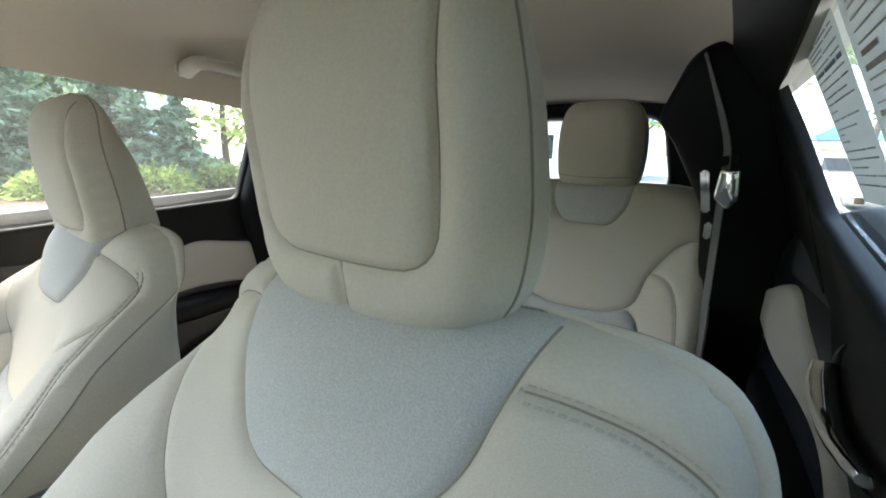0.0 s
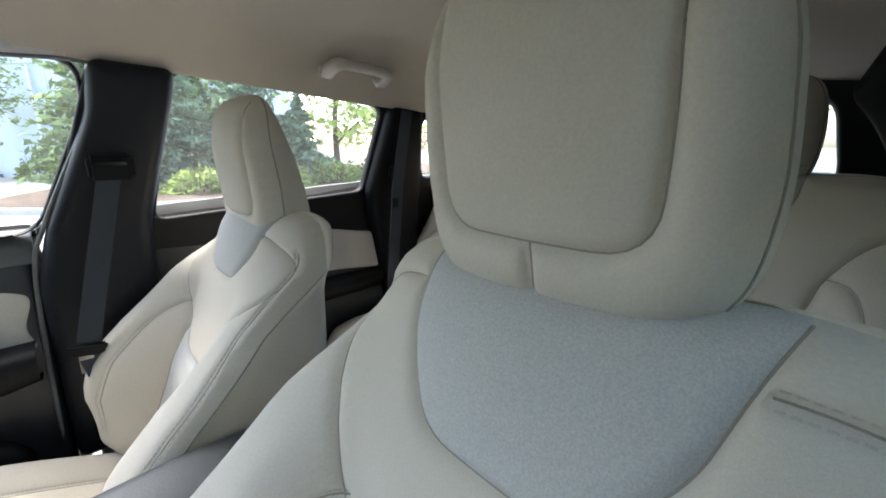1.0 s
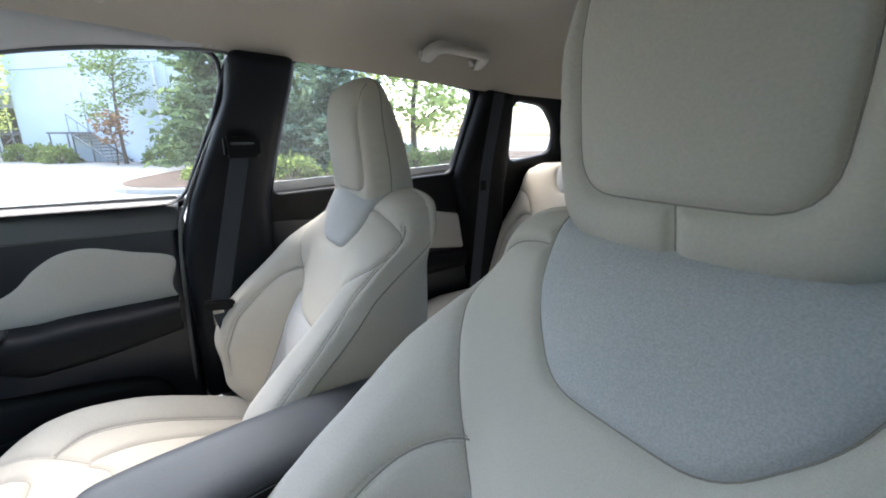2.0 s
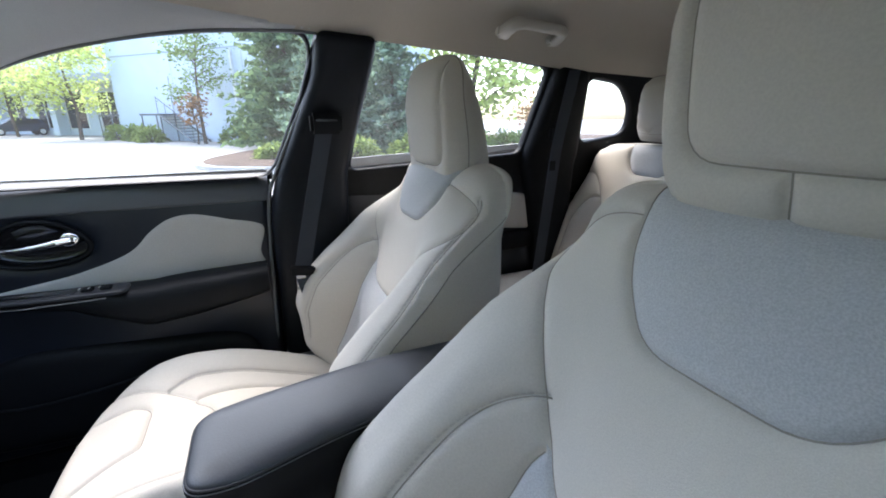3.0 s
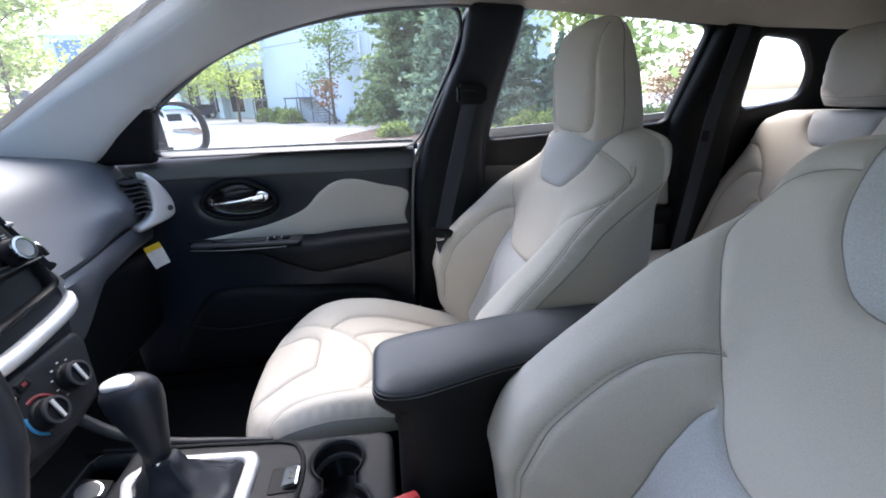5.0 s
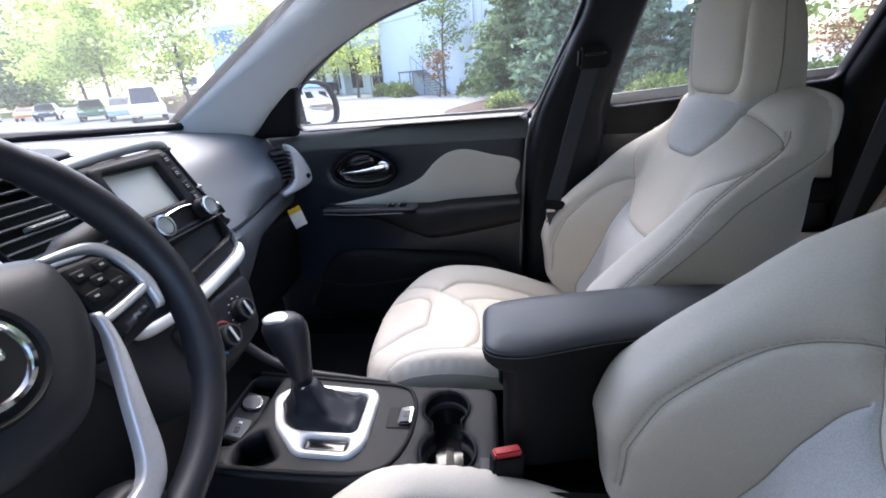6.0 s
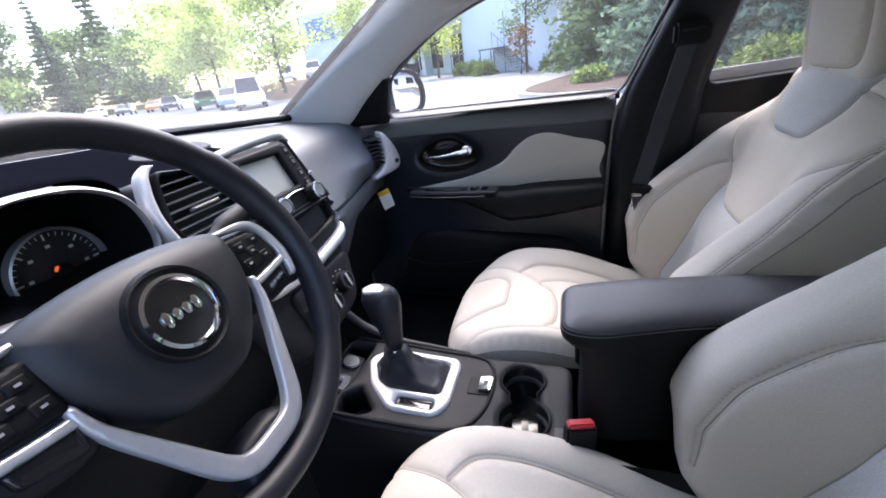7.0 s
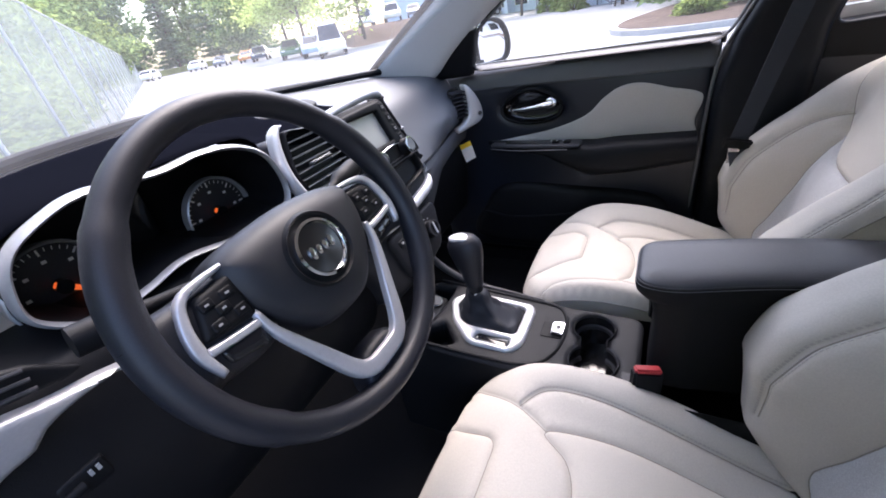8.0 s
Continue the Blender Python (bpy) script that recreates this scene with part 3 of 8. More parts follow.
def back_place(s, z, h):
    s, z = np.asarray(s, float), np.asarray(z, float)
    bol = lerp(z, [0.58, 0.66, 0.77, 0.85, 0.92, 0.98, 1.04, 1.10], [0.04, 0.112, 0.148, 0.135, 0.102, 0.060, 0.020, 0.0])
    y = back_y(z) + bol * sstep(np.abs(s), 0.105, 0.215) - 1.4 * s * s * sstep(z, 1.02, 1.13)
    y = y - 6.0 * np.maximum(z - 1.125, 0) ** 2
    return np.stack([s, y + h * 0.96, z + h * 0.28], -1)


BACK_OUT = smooth_loop(mirror([(0.18, 0.575), (0.256, 0.635), (0.294, 0.72), (0.300, 0.82), (0.285, 0.94), (0.272, 1.02), (0.257, 1.08), (0.240, 1.150), (0.200, 1.186), (0.10, 1.200)]), 0.008)
YOKE = round_poly([(-0.150, 1.23), (0.150, 1.23), (0.122, 1.16), (0.110, 1.114), (0.062, 1.062), (-0.062, 1.062), (-0.110, 1.114), (-0.122, 1.16)], 0.026)
CENTRE = smooth_loop(mirror([(0.05, 0.886), (0.090, 0.906), (0.117, 0.942), (0.137, 0.983), (0.162, 1.028), (0.194, 1.058), (0.226, 1.078), (0.238, 1.102), (0.223, 1.128), (0.195, 1.147), (0.165, 1.157), (0.13, 1.163), (0.05, 1.17)]), 0.008)
CENTRE_SLIM = smooth_loop(mirror([(0.05, 0.886), (0.090, 0.906), (0.117, 0.942), (0.140, 0.983), (0.175, 1.028), (0.212, 1.058), (0.221, 1.083), (0.202, 1.112), (0.155, 1.138), (0.115, 1.150), (0.05, 1.16)]), 0.008)
LUMBAR = smooth_loop(mirror([(0.10, 0.55), (0.152, 0.62), (0.142, 0.72), (0.128, 0.81), (0.124, 0.87), (0.118, 0.915), (0.09, 0.95), (0.04, 0.95)]), 0.008)


def seat_side(outline, base, s):
    ring = []
    for p, b in zip(outline, base):
        yb = -0.290 - 0.10 * (p[1] - 0.84)
        ring.append((b[0] * s[1], b[1] * (1 - s[0]) + yb * s[0], 0.93 + (b[2] - 0.93) * s[2]))
    return ring


def front_seat(at, narrow=False):
    """narrow: the cushion is drawn in on the console side, as on the passenger seat."""
    seat = thing("front_seat", "cream cloth front seat with pale grey mesh inserts", "car seat", "front seats")
    place = back_place
    out = BACK_OUT
    if narrow:
        out = out * np.stack([np.where(out[:, 0] < 0, 1 - 0.05 * sstep(out[:, 1], 0.98, 1.12), 1.0), np.ones(len(out))], 1)
    line = []
    st = []
    for k in (1, -1):
        for o in (0.0, 0.007):
            st.append(("stitching", [(k * 0.128, 0.978 - o), (k * 0.144, 0.974 - o), (k * 0.167, 0.957 - o), (k * (0.183 - o), 0.925), (k * (0.190 - o), 0.87), (k * (0.193 - o), 0.81), (k * (0.198 - o), 0.75), (k * (0.204 - o), 0.69)], 0))
    for k in (1, -1):
        line.append(smooth_loop([(k * 0.128, 0.9745), (k * 0.144, 0.9705), (k * 0.167, 0.9535), (k * 0.1795, 0.925), (k * 0.1865, 0.87), (k * 0.1895, 0.81), (k * 0.1945, 0.75), (k * 0.2005, 0.69)], 0.008, False))
    if narrow:
        wing = [(-0.202, 1.128), (-0.214, 1.10), (-0.227, 1.063), (-0.242, 1.028), (-0.259, 0.98), (-0.270, 0.941), (-0.278, 0.88), (-0.280, 0.80)]
        line[1] = smooth_loop(wing, 0.008, False)
        st[2:] = [("stitching", [(a + o, b) for a, b in wing], 0) for o in (-0.004, 0.004)]
    else:
        st += [("stitching", [(-0.13, 1.163 + o), (-0.165, 1.157 + o), (-0.195, 1.147 + o), (-0.223 - 0.3 * o, 1.128 + o), (-0.236 - 0.8 * o, 1.102)], 0) for o in (-0.004, 0.004)]
    back = new("backrest")
    back.parent = seat
    upholstered(back, out, place, [("yoke_panel", YOKE, GREYCLOTH), ("centre_panel", CENTRE_SLIM if narrow else CENTRE, WOVEN), ("lumbar_panel", LUMBAR, GREYCLOTH)], line, st, 0.011, 0.03,
                seat_side, [(0.12, 1.012, 1.004), (0.3, 1.02, 1.008), (0.55, 1.016, 1.004), (0.8, 0.995, 0.985), (0.93, 0.955, 0.955), (1.0, 0.88, 0.91), (1.01, 0.5, 0.6)], CREAM, CREAM, [("bolster", CREAM), ("back_shell", CREAM)])
    # headrest
    head = new("headrest")
    head.parent = seat
    hout = smooth_loop(mirror([(0.05, 1.168), (0.094, 1.175), (0.120, 1.202), (0.130, 1.25), (0.130, 1.30), (0.124, 1.352), (0.104, 1.404), (0.056, 1.427)]), 0.008)

    def hplace(s, z, h):
        y = -0.248 + 0.10 * (np.asarray(z) - 1.17) - 1.0 * np.maximum(np.asarray(z) - 1.335, 0) ** 1.5 - 1.3 * np.asarray(s) ** 2
        return np.stack([np.asarray(s, float), y + h, np.asarray(z, float)], -1)

    def hside(outline, base, s):
        ring = []
        for p, b in zip(outline, base):
            yb = lerp(p[1], [1.17, 1.22, 1.33, 1.42], [-0.348, -0.354, -0.330, -0.298])
            ring.append((b[0] * s[1], b[1] * (1 - s[0]) + yb * s[0], 1.30 + (b[2] - 1.30) * s[2]))
        return ring

    panel = round_poly([(-0.085, 1.223), (0.085, 1.223), (0.090, 1.31), (0.083, 1.48), (-0.083, 1.48), (-0.090, 1.31)], 0.036)
    seam = np.array([(-0.004, 1.2225), (-0.006, 1.20), (-0.008, 1.17)])
    upholstered(head, hout, hplace, [("face_panel", panel, CREAM)], [smooth_loop(seam, 0.006, False)], [], 0.011, 0.028, hside,
                [(0.12, 1.012, 1.008), (0.3, 1.014, 1.008), (0.55, 0.995, 0.995), (0.78, 0.945, 0.965), (0.93, 0.86, 0.91), (1.0, 0.72, 0.80), (1.02, 0.4, 0.5)], CREAM, CREAM, [("rim", CREAM), ("rear_cover", CREAM)])
    for s in (0.06, -0.06):
        tube("headrest_post", [(s, -0.31, 1.10), (s, -0.31, 1.20)], 0.006, CHROME, seat, 10)
    # cushion
    cush = new("cushion")
    cush.parent = seat
    cout = smooth_loop(mirror([(0.12, -0.13), (0.225, -0.10), (0.245, 0.05), (0.252, 0.25), (0.245, 0.40), (0.205, 0.475), (0.10, 0.505)]), 0.009)
    if narrow:
        cout = smooth_loop([(0.12, -0.13), (0.225, -0.10), (0.245, 0.05), (0.250, 0.25), (0.250, 0.350), (0.234, 0.430), (0.180, 0.482), (0.08, 0.510),
                            (-0.06, 0.512), (-0.14, 0.500), (-0.200, 0.470), (-0.232, 0.405), (-0.234, 0.25), (-0.226, 0.05), (-0.215, -0.10), (-0.12, -0.13)], 0.009)

    def cplace(s, y, h):
        s, y = np.asarray(s, float), np.asarray(y, float)
        z = 0.694 + 0.026 * sstep(np.abs(s), 0.12, 0.215) * (1 - sstep(y, 0.28, 0.46)) + 0.014 * sstep(y, 0.1, 0.36) - 0.05 * sstep(y, 0.36, 0.53) - 0.095 * (1 - sstep(y, -0.14, 0.24))
        return np.stack([s, y, z + h], -1)

    def cside(outline, base, s):
        ring = []
        for p, b in zip(outline, base):
            ring.append((b[0] * s[1], 0.2 + (b[1] - 0.2) * s[1], b[2] * (1 - s[0]) + 0.585 * s[0]))
        return ring

    patch = round_poly([(-0.064, 0.392), (0.064, 0.392), (0.076, 0.47), (0.10, 0.58), (-0.10, 0.58), (-0.076, 0.47)], 0.025)
    bols = []
    for k in (1, -1):
        bols.append(smooth_loop([(k * 0.100, 0.314), (k * 0.135, 0.374), (k * 0.172, 0.47), (k * 0.19, 0.52)], 0.009, False))
        bols.append(smooth_loop([(k * 0.137, 0.372), (k * 0.1735, 0.335), (k * 0.1815, 0.27), (k * 0.1765, 0.18), (k * 0.1715, 0.06), (k * 0.1665, -0.12)], 0.009, False))
    ins = smooth_loop(mirror([(0.105, -0.2), (0.114, 0.0), (0.117, 0.2), (0.101, 0.315), (0.06, 0.275), (0.02, 0.258)]), 0.009)
    st = []
    for k in (1, -1):
        for o in (-0.0035, 0.0035):
            st.append(("stitching", [(k * (0.137 + o), 0.372 + o), (k * (0.1735 + o), 0.335 + o), (k * (0.1815 + o), 0.27), (k * (0.1765 + o), 0.18), (k * (0.1715 + o), 0.06), (k * (0.1665 + o), -0.12)], 0))
    if narrow:
        patch = round_poly([(-0.070, 0.356), (0.052, 0.356), (0.084, 0.395), (0.120, 0.56), (-0.155, 0.56), (-0.100, 0.43)], 0.020)
        ins = smooth_loop([(0.095, -0.2), (0.098, 0.0), (0.088, 0.17), (0.058, 0.274), (0.018, 0.241), (-0.05, 0.224), (-0.12, 0.229), (-0.168, 0.249), (-0.178, 0.15), (-0.176, 0.0), (-0.17, -0.2)], 0.009)
        near = [(-0.216, 0.432), (-0.201, 0.407), (-0.190, 0.345), (-0.183, 0.280), (-0.170, 0.250)]
        far = [(0.110, 0.338), (0.148, 0.292), (0.153, 0.21), (0.152, 0.06), (0.150, -0.12)]
        bols = [smooth_loop(near, 0.009, False), smooth_loop(far, 0.009, False), smooth_loop([(0.060, 0.277), (0.108, 0.338), (0.158, 0.425), (0.185, 0.48)], 0.009, False)]
        st = [("stitching", [(a + o, b + 0.5 * o) for a, b in far], 0) for o in (-0.0035, 0.0035)]
    upholstered(cush, cout, cplace, [("thigh_patch", patch, CREAM), ("seat_panel", ins, WOVEN)], bols, st, 0.012, 0.035, cside,
                [(0.25, 1.015, 0), (0.6, 1.0, 0), (0.9, 0.96, 0), (1.0, 0.9, 0)], CREAM, CREAM, [("cushion_top", CREAM), ("skirt", CREAM)])
    box("seat_base", (0.40, 0.46, 0.22), (0, 0.17, 0.465), BLACK, seat, 0.02)
    seat.location = at
    return seat


driver = front_seat((-0.352, 0, 0))
passenger = front_seat((SEAT_X, 0, 0), True)
for ob in passenger.children:
    if ob.name.split(".")[0] == "headrest":
        ob.location, ob.scale = (0.004, 0, -0.149), (1.05, 1, 1.07)
    if ob.name.split(".")[0] == "cushion":
        ob.location = (0, 0.012, -0.048)
    if ob.name.split(".")[0] == "backrest":
        ob.location, ob.scale = (0.006, 0.002, -0.008), (1.02, 1, 0.99)
for ob in driver.children:
    if ob.name.split(".")[0] == "headrest":
        ob.location = (0.007, 0.002, -0.004)
    if ob.name.split(".")[0] == "cushion":
        ob.location = (0, 0.02, -0.05)
    if ob.name.split(".")[0] == "backrest":
        ob.location, ob.scale = (-0.006, 0.016, 0), (1.03, 1, 1)


# ---- rear seats ----
def rear_seat(at, inner_sign):
    seat = thing("rear_seat", "cream cloth rear seat with its own headrest", "car seat", "rear seats")
    def bp(s, z, h):
        s, z = np.asarray(s, float), np.asarray(z, float)
        y = -0.30 * (z - 1.0) + 0.05 * sstep(np.abs(s), 0.14, 0.25) * (1 - sstep(z, 0.9, 1.08))
        return np.stack([s, y + h * 0.96, z + h * 0.28], -1)

    out = smooth_loop(mirror([(0.20, 0.66), (0.265, 0.72), (0.272, 0.90), (0.268, 1.06), (0.250, 1.15), (0.20, 1.185), (0.10, 1.19)]), 0.01)
    yoke = round_poly([(-0.10, 1.25), (0.10, 1.25), (0.085, 1.13), (0.055, 1.09), (-0.055, 1.09), (-0.085, 1.13)], 0.02)
    centre = smooth_loop(mirror([(0.06, 0.90), (0.13, 0.93), (0.155, 1.0), (0.21, 1.07), (0.30, 1.10), (0.30, 1.25), (0.05, 1.25)]), 0.01)
    low = smooth_loop(mirror([(0.10, 0.60), (0.165, 0.66), (0.16, 0.80), (0.14, 0.90), (0.05, 0.94)]), 0.01)
    b = new("backrest")
    b.parent = seat
    upholstered(b, out, bp, [("yoke_panel", yoke, GREYCLOTH), ("centre_panel", centre, WOVEN), ("lumbar_panel", low, GREYCLOTH)], [smooth_loop([(k * 0.155, 1.0), (k * 0.2, 0.985), (k * 0.225, 0.9), (k * 0.23, 0.7)], 0.01, False) for k in (1, -1)], [], 0.018, 0.03,
                lambda o, base, s: [(q[0] * s[1], q[1] - s[0], q[2]) for q in base], [(0.03, 1.01), (0.08, 1.0), (0.10, 0.94), (0.10, 0.5)], CREAM, CREAM, [("bolster", CREAM), ("back_shell", CREAM)])
    head = new("headrest")
    head.parent = seat
    hout = smooth_loop(mirror([(0.065, 1.195), (0.090, 1.21), (0.099, 1.28), (0.092, 1.35), (0.070, 1.385), (0.03, 1.392)]), 0.009)
    upholstered(head, hout, lambda s, z, h: np.stack([np.asarray(s, float), -0.045 + 0.02 * (np.asarray(z) - 1.2) - 0.8 * np.asarray(s) ** 2 + h, np.asarray(z, float)], -1),
                [], [np.array([(-0.09, 1.222), (-0.03, 1.218), (0.03, 1.218), (0.09, 1.222)])], [], 0.016, 0.03,
                lambda o, base, s: [(q[0] * s[1], q[1] - s[0], 1.29 + (q[2] - 1.29) * s[1]) for q in base], [(0.03, 1.02), (0.07, 0.97), (0.09, 0.85), (0.095, 0.5)], CREAM, CREAM, [("face", CREAM), ("rear_cover", CREAM)])
    c = new("cushion")
    c.parent = seat
    cout = smooth_loop(mirror([(0.12, -0.02), (0.25, 0.0), (0.272, 0.15), (0.272, 0.35), (0.25, 0.45), (0.12, 0.475)]), 0.012)
    upholstered(c, cout, lambda s, y, h: np.stack([np.asarray(s, float), np.asarray(y, float), 0.70 + 0.02 * sstep(np.abs(np.asarray(s)), 0.14, 0.24) - 0.03 * sstep(np.asarray(y), 0.33, 0.5) + h], -1),
                [("seat_panel", smooth_loop(mirror([(0.13, -0.1), (0.15, 0.2), (0.10, 0.30), (0.03, 0.31)]), 0.012), WOVEN)], [], [], 0.018, 0.035,
                lambda o, base, s: [(q[0] * s[1], q[1], q[2] * (1 - s[0]) + 0.50 * s[0]) for q in base], [(0.3, 1.01), (0.8, 1.0), (1.0, 0.95)], CREAM, CREAM, [("cushion_top", CREAM), ("skirt", CREAM)])
    box("seat_base", (0.50, 0.42, 0.20), (0, 0.22, 0.44), BLACK, seat, 0.02)
    seat.location = at
    return seat


rl = rear_seat((-0.29, -1.01, 0.048), 1)
rr = copy_thing(rl, pose(0.44, -1.01, -0.01))
for ob in rl.children:
    if ob.name.split(".")[0] == "headrest":
        ob.location = (0, 0, -0.022)


# ---- doors ----
def front_door():
    d = thing("door_1", "closed front door with black trim and a pale cloth insert", "car door", kind="structure")
    sgn = 1
    base = round_poly([(0.085, 0.42), (0.085, 1.03), (0.075, 1.112), (0.40, 1.112), (0.84, 1.112), (0.97, 1.09), (1.02, 0.80), (0.98, 0.42)], 0.03, 0.012)
    # the handle bowl is a hole with a sunk dish behind it
    t = np.linspace(0, 2 * np.pi, 64, endpoint=False)
    bowl = np.stack([0.602 + 0.098 * np.cos(t) - 0.010 * np.sin(2 * t), 0.972 + 0.052 * np.sin(t)], 1)

    def on_door(y, z, h):
        u = min(1.0, max(0.0, (z - 1.005) / 0.107)) * 0.985
        roll = 0.060 * (1 - math.sqrt(1 - u * u))
        low = 0.03 * max(0.0, (0.80 - z) / 0.4) ** 2
        return (0.741 + roll - low - h, y, z)

    plate("door_panel", base, on_door, 0.018, 0.03, DOORBLACK, d, res=0.022, holes=[bowl], flip=True)
    # paler strip standing in for the sky sheen along the rolled top
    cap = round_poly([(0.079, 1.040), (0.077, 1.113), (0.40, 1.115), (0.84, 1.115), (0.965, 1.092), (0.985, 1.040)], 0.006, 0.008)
    plate("door_top", cap, lambda y, z, h: on_door(y, z, h + 0.0185), 0.003, 0.008, DOORSHEEN, d, res=0.010, flip=True, label="soft charcoal top of the door trim")
    rim_o = bowl.mean(0) + (bowl - bowl.mean(0)) * [1.10, 1.18]
    plate("handle_bezel", rim_o, lambda y, z, h: (0.730 - h, y, z), 0.010, 0.006, BLACK, d, res=0.02, holes=[bowl.mean(0) + (bowl - bowl.mean(0)) * 0.96], flip=True)
    plate("handle_bowl", bowl.mean(0) + (bowl - bowl.mean(0)) * 1.05, lambda y, z, h: (0.758 - h, y, z), -0.012, 0.03, GLOSS, d, res=0.02, flip=True)
    lever = new("door_handle")
    lever.parent = d
    grip = smooth_loop([(0.668, 0.966, 0.722), (0.63, 0.968, 0.708), (0.59, 0.972, 0.706), (0.555, 0.977, 0.712), (0.53, 0.980, 0.716)], 0.004, False)
    rad = list(lerp(np.linspace(0, 1, len(grip)), [0, 0.15, 0.6, 0.8, 1], [0.005, 0.0085, 0.009, 0.012, 0.009]))
    tube("lever", [(p[2], p[0], p[1]) for p in grip], rad, CHROME, lever, 12, flat=0.75)
    knob = smooth_loop([(0.556, 0.975), (0.548, 0.995), (0.528, 0.998), (0.512, 0.984), (0.52, 0.966), (0.545, 0.962)], 0.003)
    plate("lock_knob", knob, lambda y, z, h: (0.728 - h, y, z), 0.016, 0.008, CHROME, lever, res=0.01, flip=True)
    ins = smooth_loop([(0.790, 0.852), (0.67, 0.874), (0.54, 0.897), (0.43, 0.935), (0.375, 0.985), (0.325, 1.016), (0.265, 1.022), (0.19, 1.003), (0.103, 0.975), (0.112, 0.90), (0.118, 0.840), (0.30, 0.845), (0.55, 0.845)], 0.01)
    plate("door_insert", ins, lambda y, z, h: (0.734 - h, y, z), 0.013, 0.012, INSERT, d, res=0.02, label="pale grey cloth door insert", flip=True)
    # armrest
    rings = []
    for y in np.linspace(0.765, 0.108, 36):
        top = float(lerp(y, [0.10, 0.30, 0.345, 0.385, 0.47, 0.60, 0.77], [0.868, 0.862, 0.859, 0.853, 0.855, 0.857, 0.862]))
        bot = float(lerp(y, [0.10, 0.30, 0.40, 0.47, 0.55, 0.77], [0.790, 0.752, 0.742, 0.775, 0.815, 0.845]))
        wide = float(lerp(y, [0.10, 0.20, 0.50, 0.68, 0.765], [0.085, 0.095, 0.090, 0.060, 0.020]))
        ring = []
        for a in np.linspace(-math.pi / 2, math.pi / 2, 14):
            ca, sa = math.cos(a), math.sin(a)
            ring.append((0.735 - wide * abs(ca) ** 0.45, y, (top + bot) / 2 + (top - bot) / 2 * math.copysign(abs(sa) ** 0.55, sa)))
        rings.append(ring)
    loft("armrest", rings, BLACK, d, closed=False)
    sw = round_poly([(0.672, 0.745), (0.653, 0.60), (0.645, 0.43), (0.712, 0.43), (0.716, 0.60), (0.708, 0.745)], 0.02)
    plate("switch_plate", sw, lambda x, y, h: (x, y, 0.8550 + h), 0.004, 0.006, DARK, d, res=0.02)
    well = round_poly([(0.680, 0.69), (0.668, 0.60), (0.664, 0.535), (0.700, 0.535), (0.702, 0.60), (0.698, 0.69)], 0.012)
    plate("switch_well", well, lambda x, y, h: (x, y, 0.8595 + h), 0.001, 0.003, GLOSS, d, res=0.02)
    for y in (0.512, 0.475):
        box("window_switch", (0.022, 0.022, 0.008), (0.678, y, 0.862), BLACK, d, 0.002)
    for y in (0.527, 0.508, 0.487):
        box("switch_mark", (0.012, 0.003, 0.001), (0.676, y, 0.8665), SILVER, d, 0.0)
    tube("bright_strip", [(0.642 + 0.4 * max(0, y - 0.62) ** 1.3, y, 0.846) for y in np.linspace(0.47, 0.74, 14)], 0.0013, SATIN, d, 8)
    pocket = smooth_loop([(0.82, 0.46), (0.80, 0.62), (0.70, 0.70), (0.45, 0.69), (0.20, 0.66), (0.14, 0.55), (0.16, 0.46)], 0.015)
    plate("map_pocket", pocket, lambda y, z, h: (0.735 - 0.03 * max(0.0, (0.80 - z) / 0.4) ** 2 - h, y, z), 0.035, 0.03, BLACK, d, res=0.03, flip=True)
    tube("pocket_lip", [(0.690 - 0.012, y, z) for y, z in smooth_loop([(0.80, 0.60), (0.70, 0.575), (0.55, 0.585), (0.40, 0.61)], 0.02, False)], 0.004, BLACK, d, 8)
    plate("window_seal", round_poly([(0.06, 1.088), (0.06, 1.118), (0.84, 1.116), (0.84, 1.088)], 0.004), lambda y, z, h: (0.800 - h, y, z), 0.012, 0.008, BLACK, d, res=0.03, flip=True)
    # dark frame of the window with a thin pale lining
    w = WIN_FRONT
    mid = w.mean(0)
    plate("window_frame", mid + (w - mid) * [1.022, 1.035], on_side(1, -0.006), 0.010, 0.006, BLACK, d, res=0.03, holes=[w], flip=True)
    tri = round_poly([(0.80, 1.09), (0.748, 1.225), (0.765, 1.262), (0.86, 1.205), (0.97, 1.125), (0.97, 1.09)], 0.01)
    plate("mirror_sail", tri, on_side(1, -0.002), 0.02, 0.012, BLACK, d, res=0.02, flip=True)
    return d


front_door()


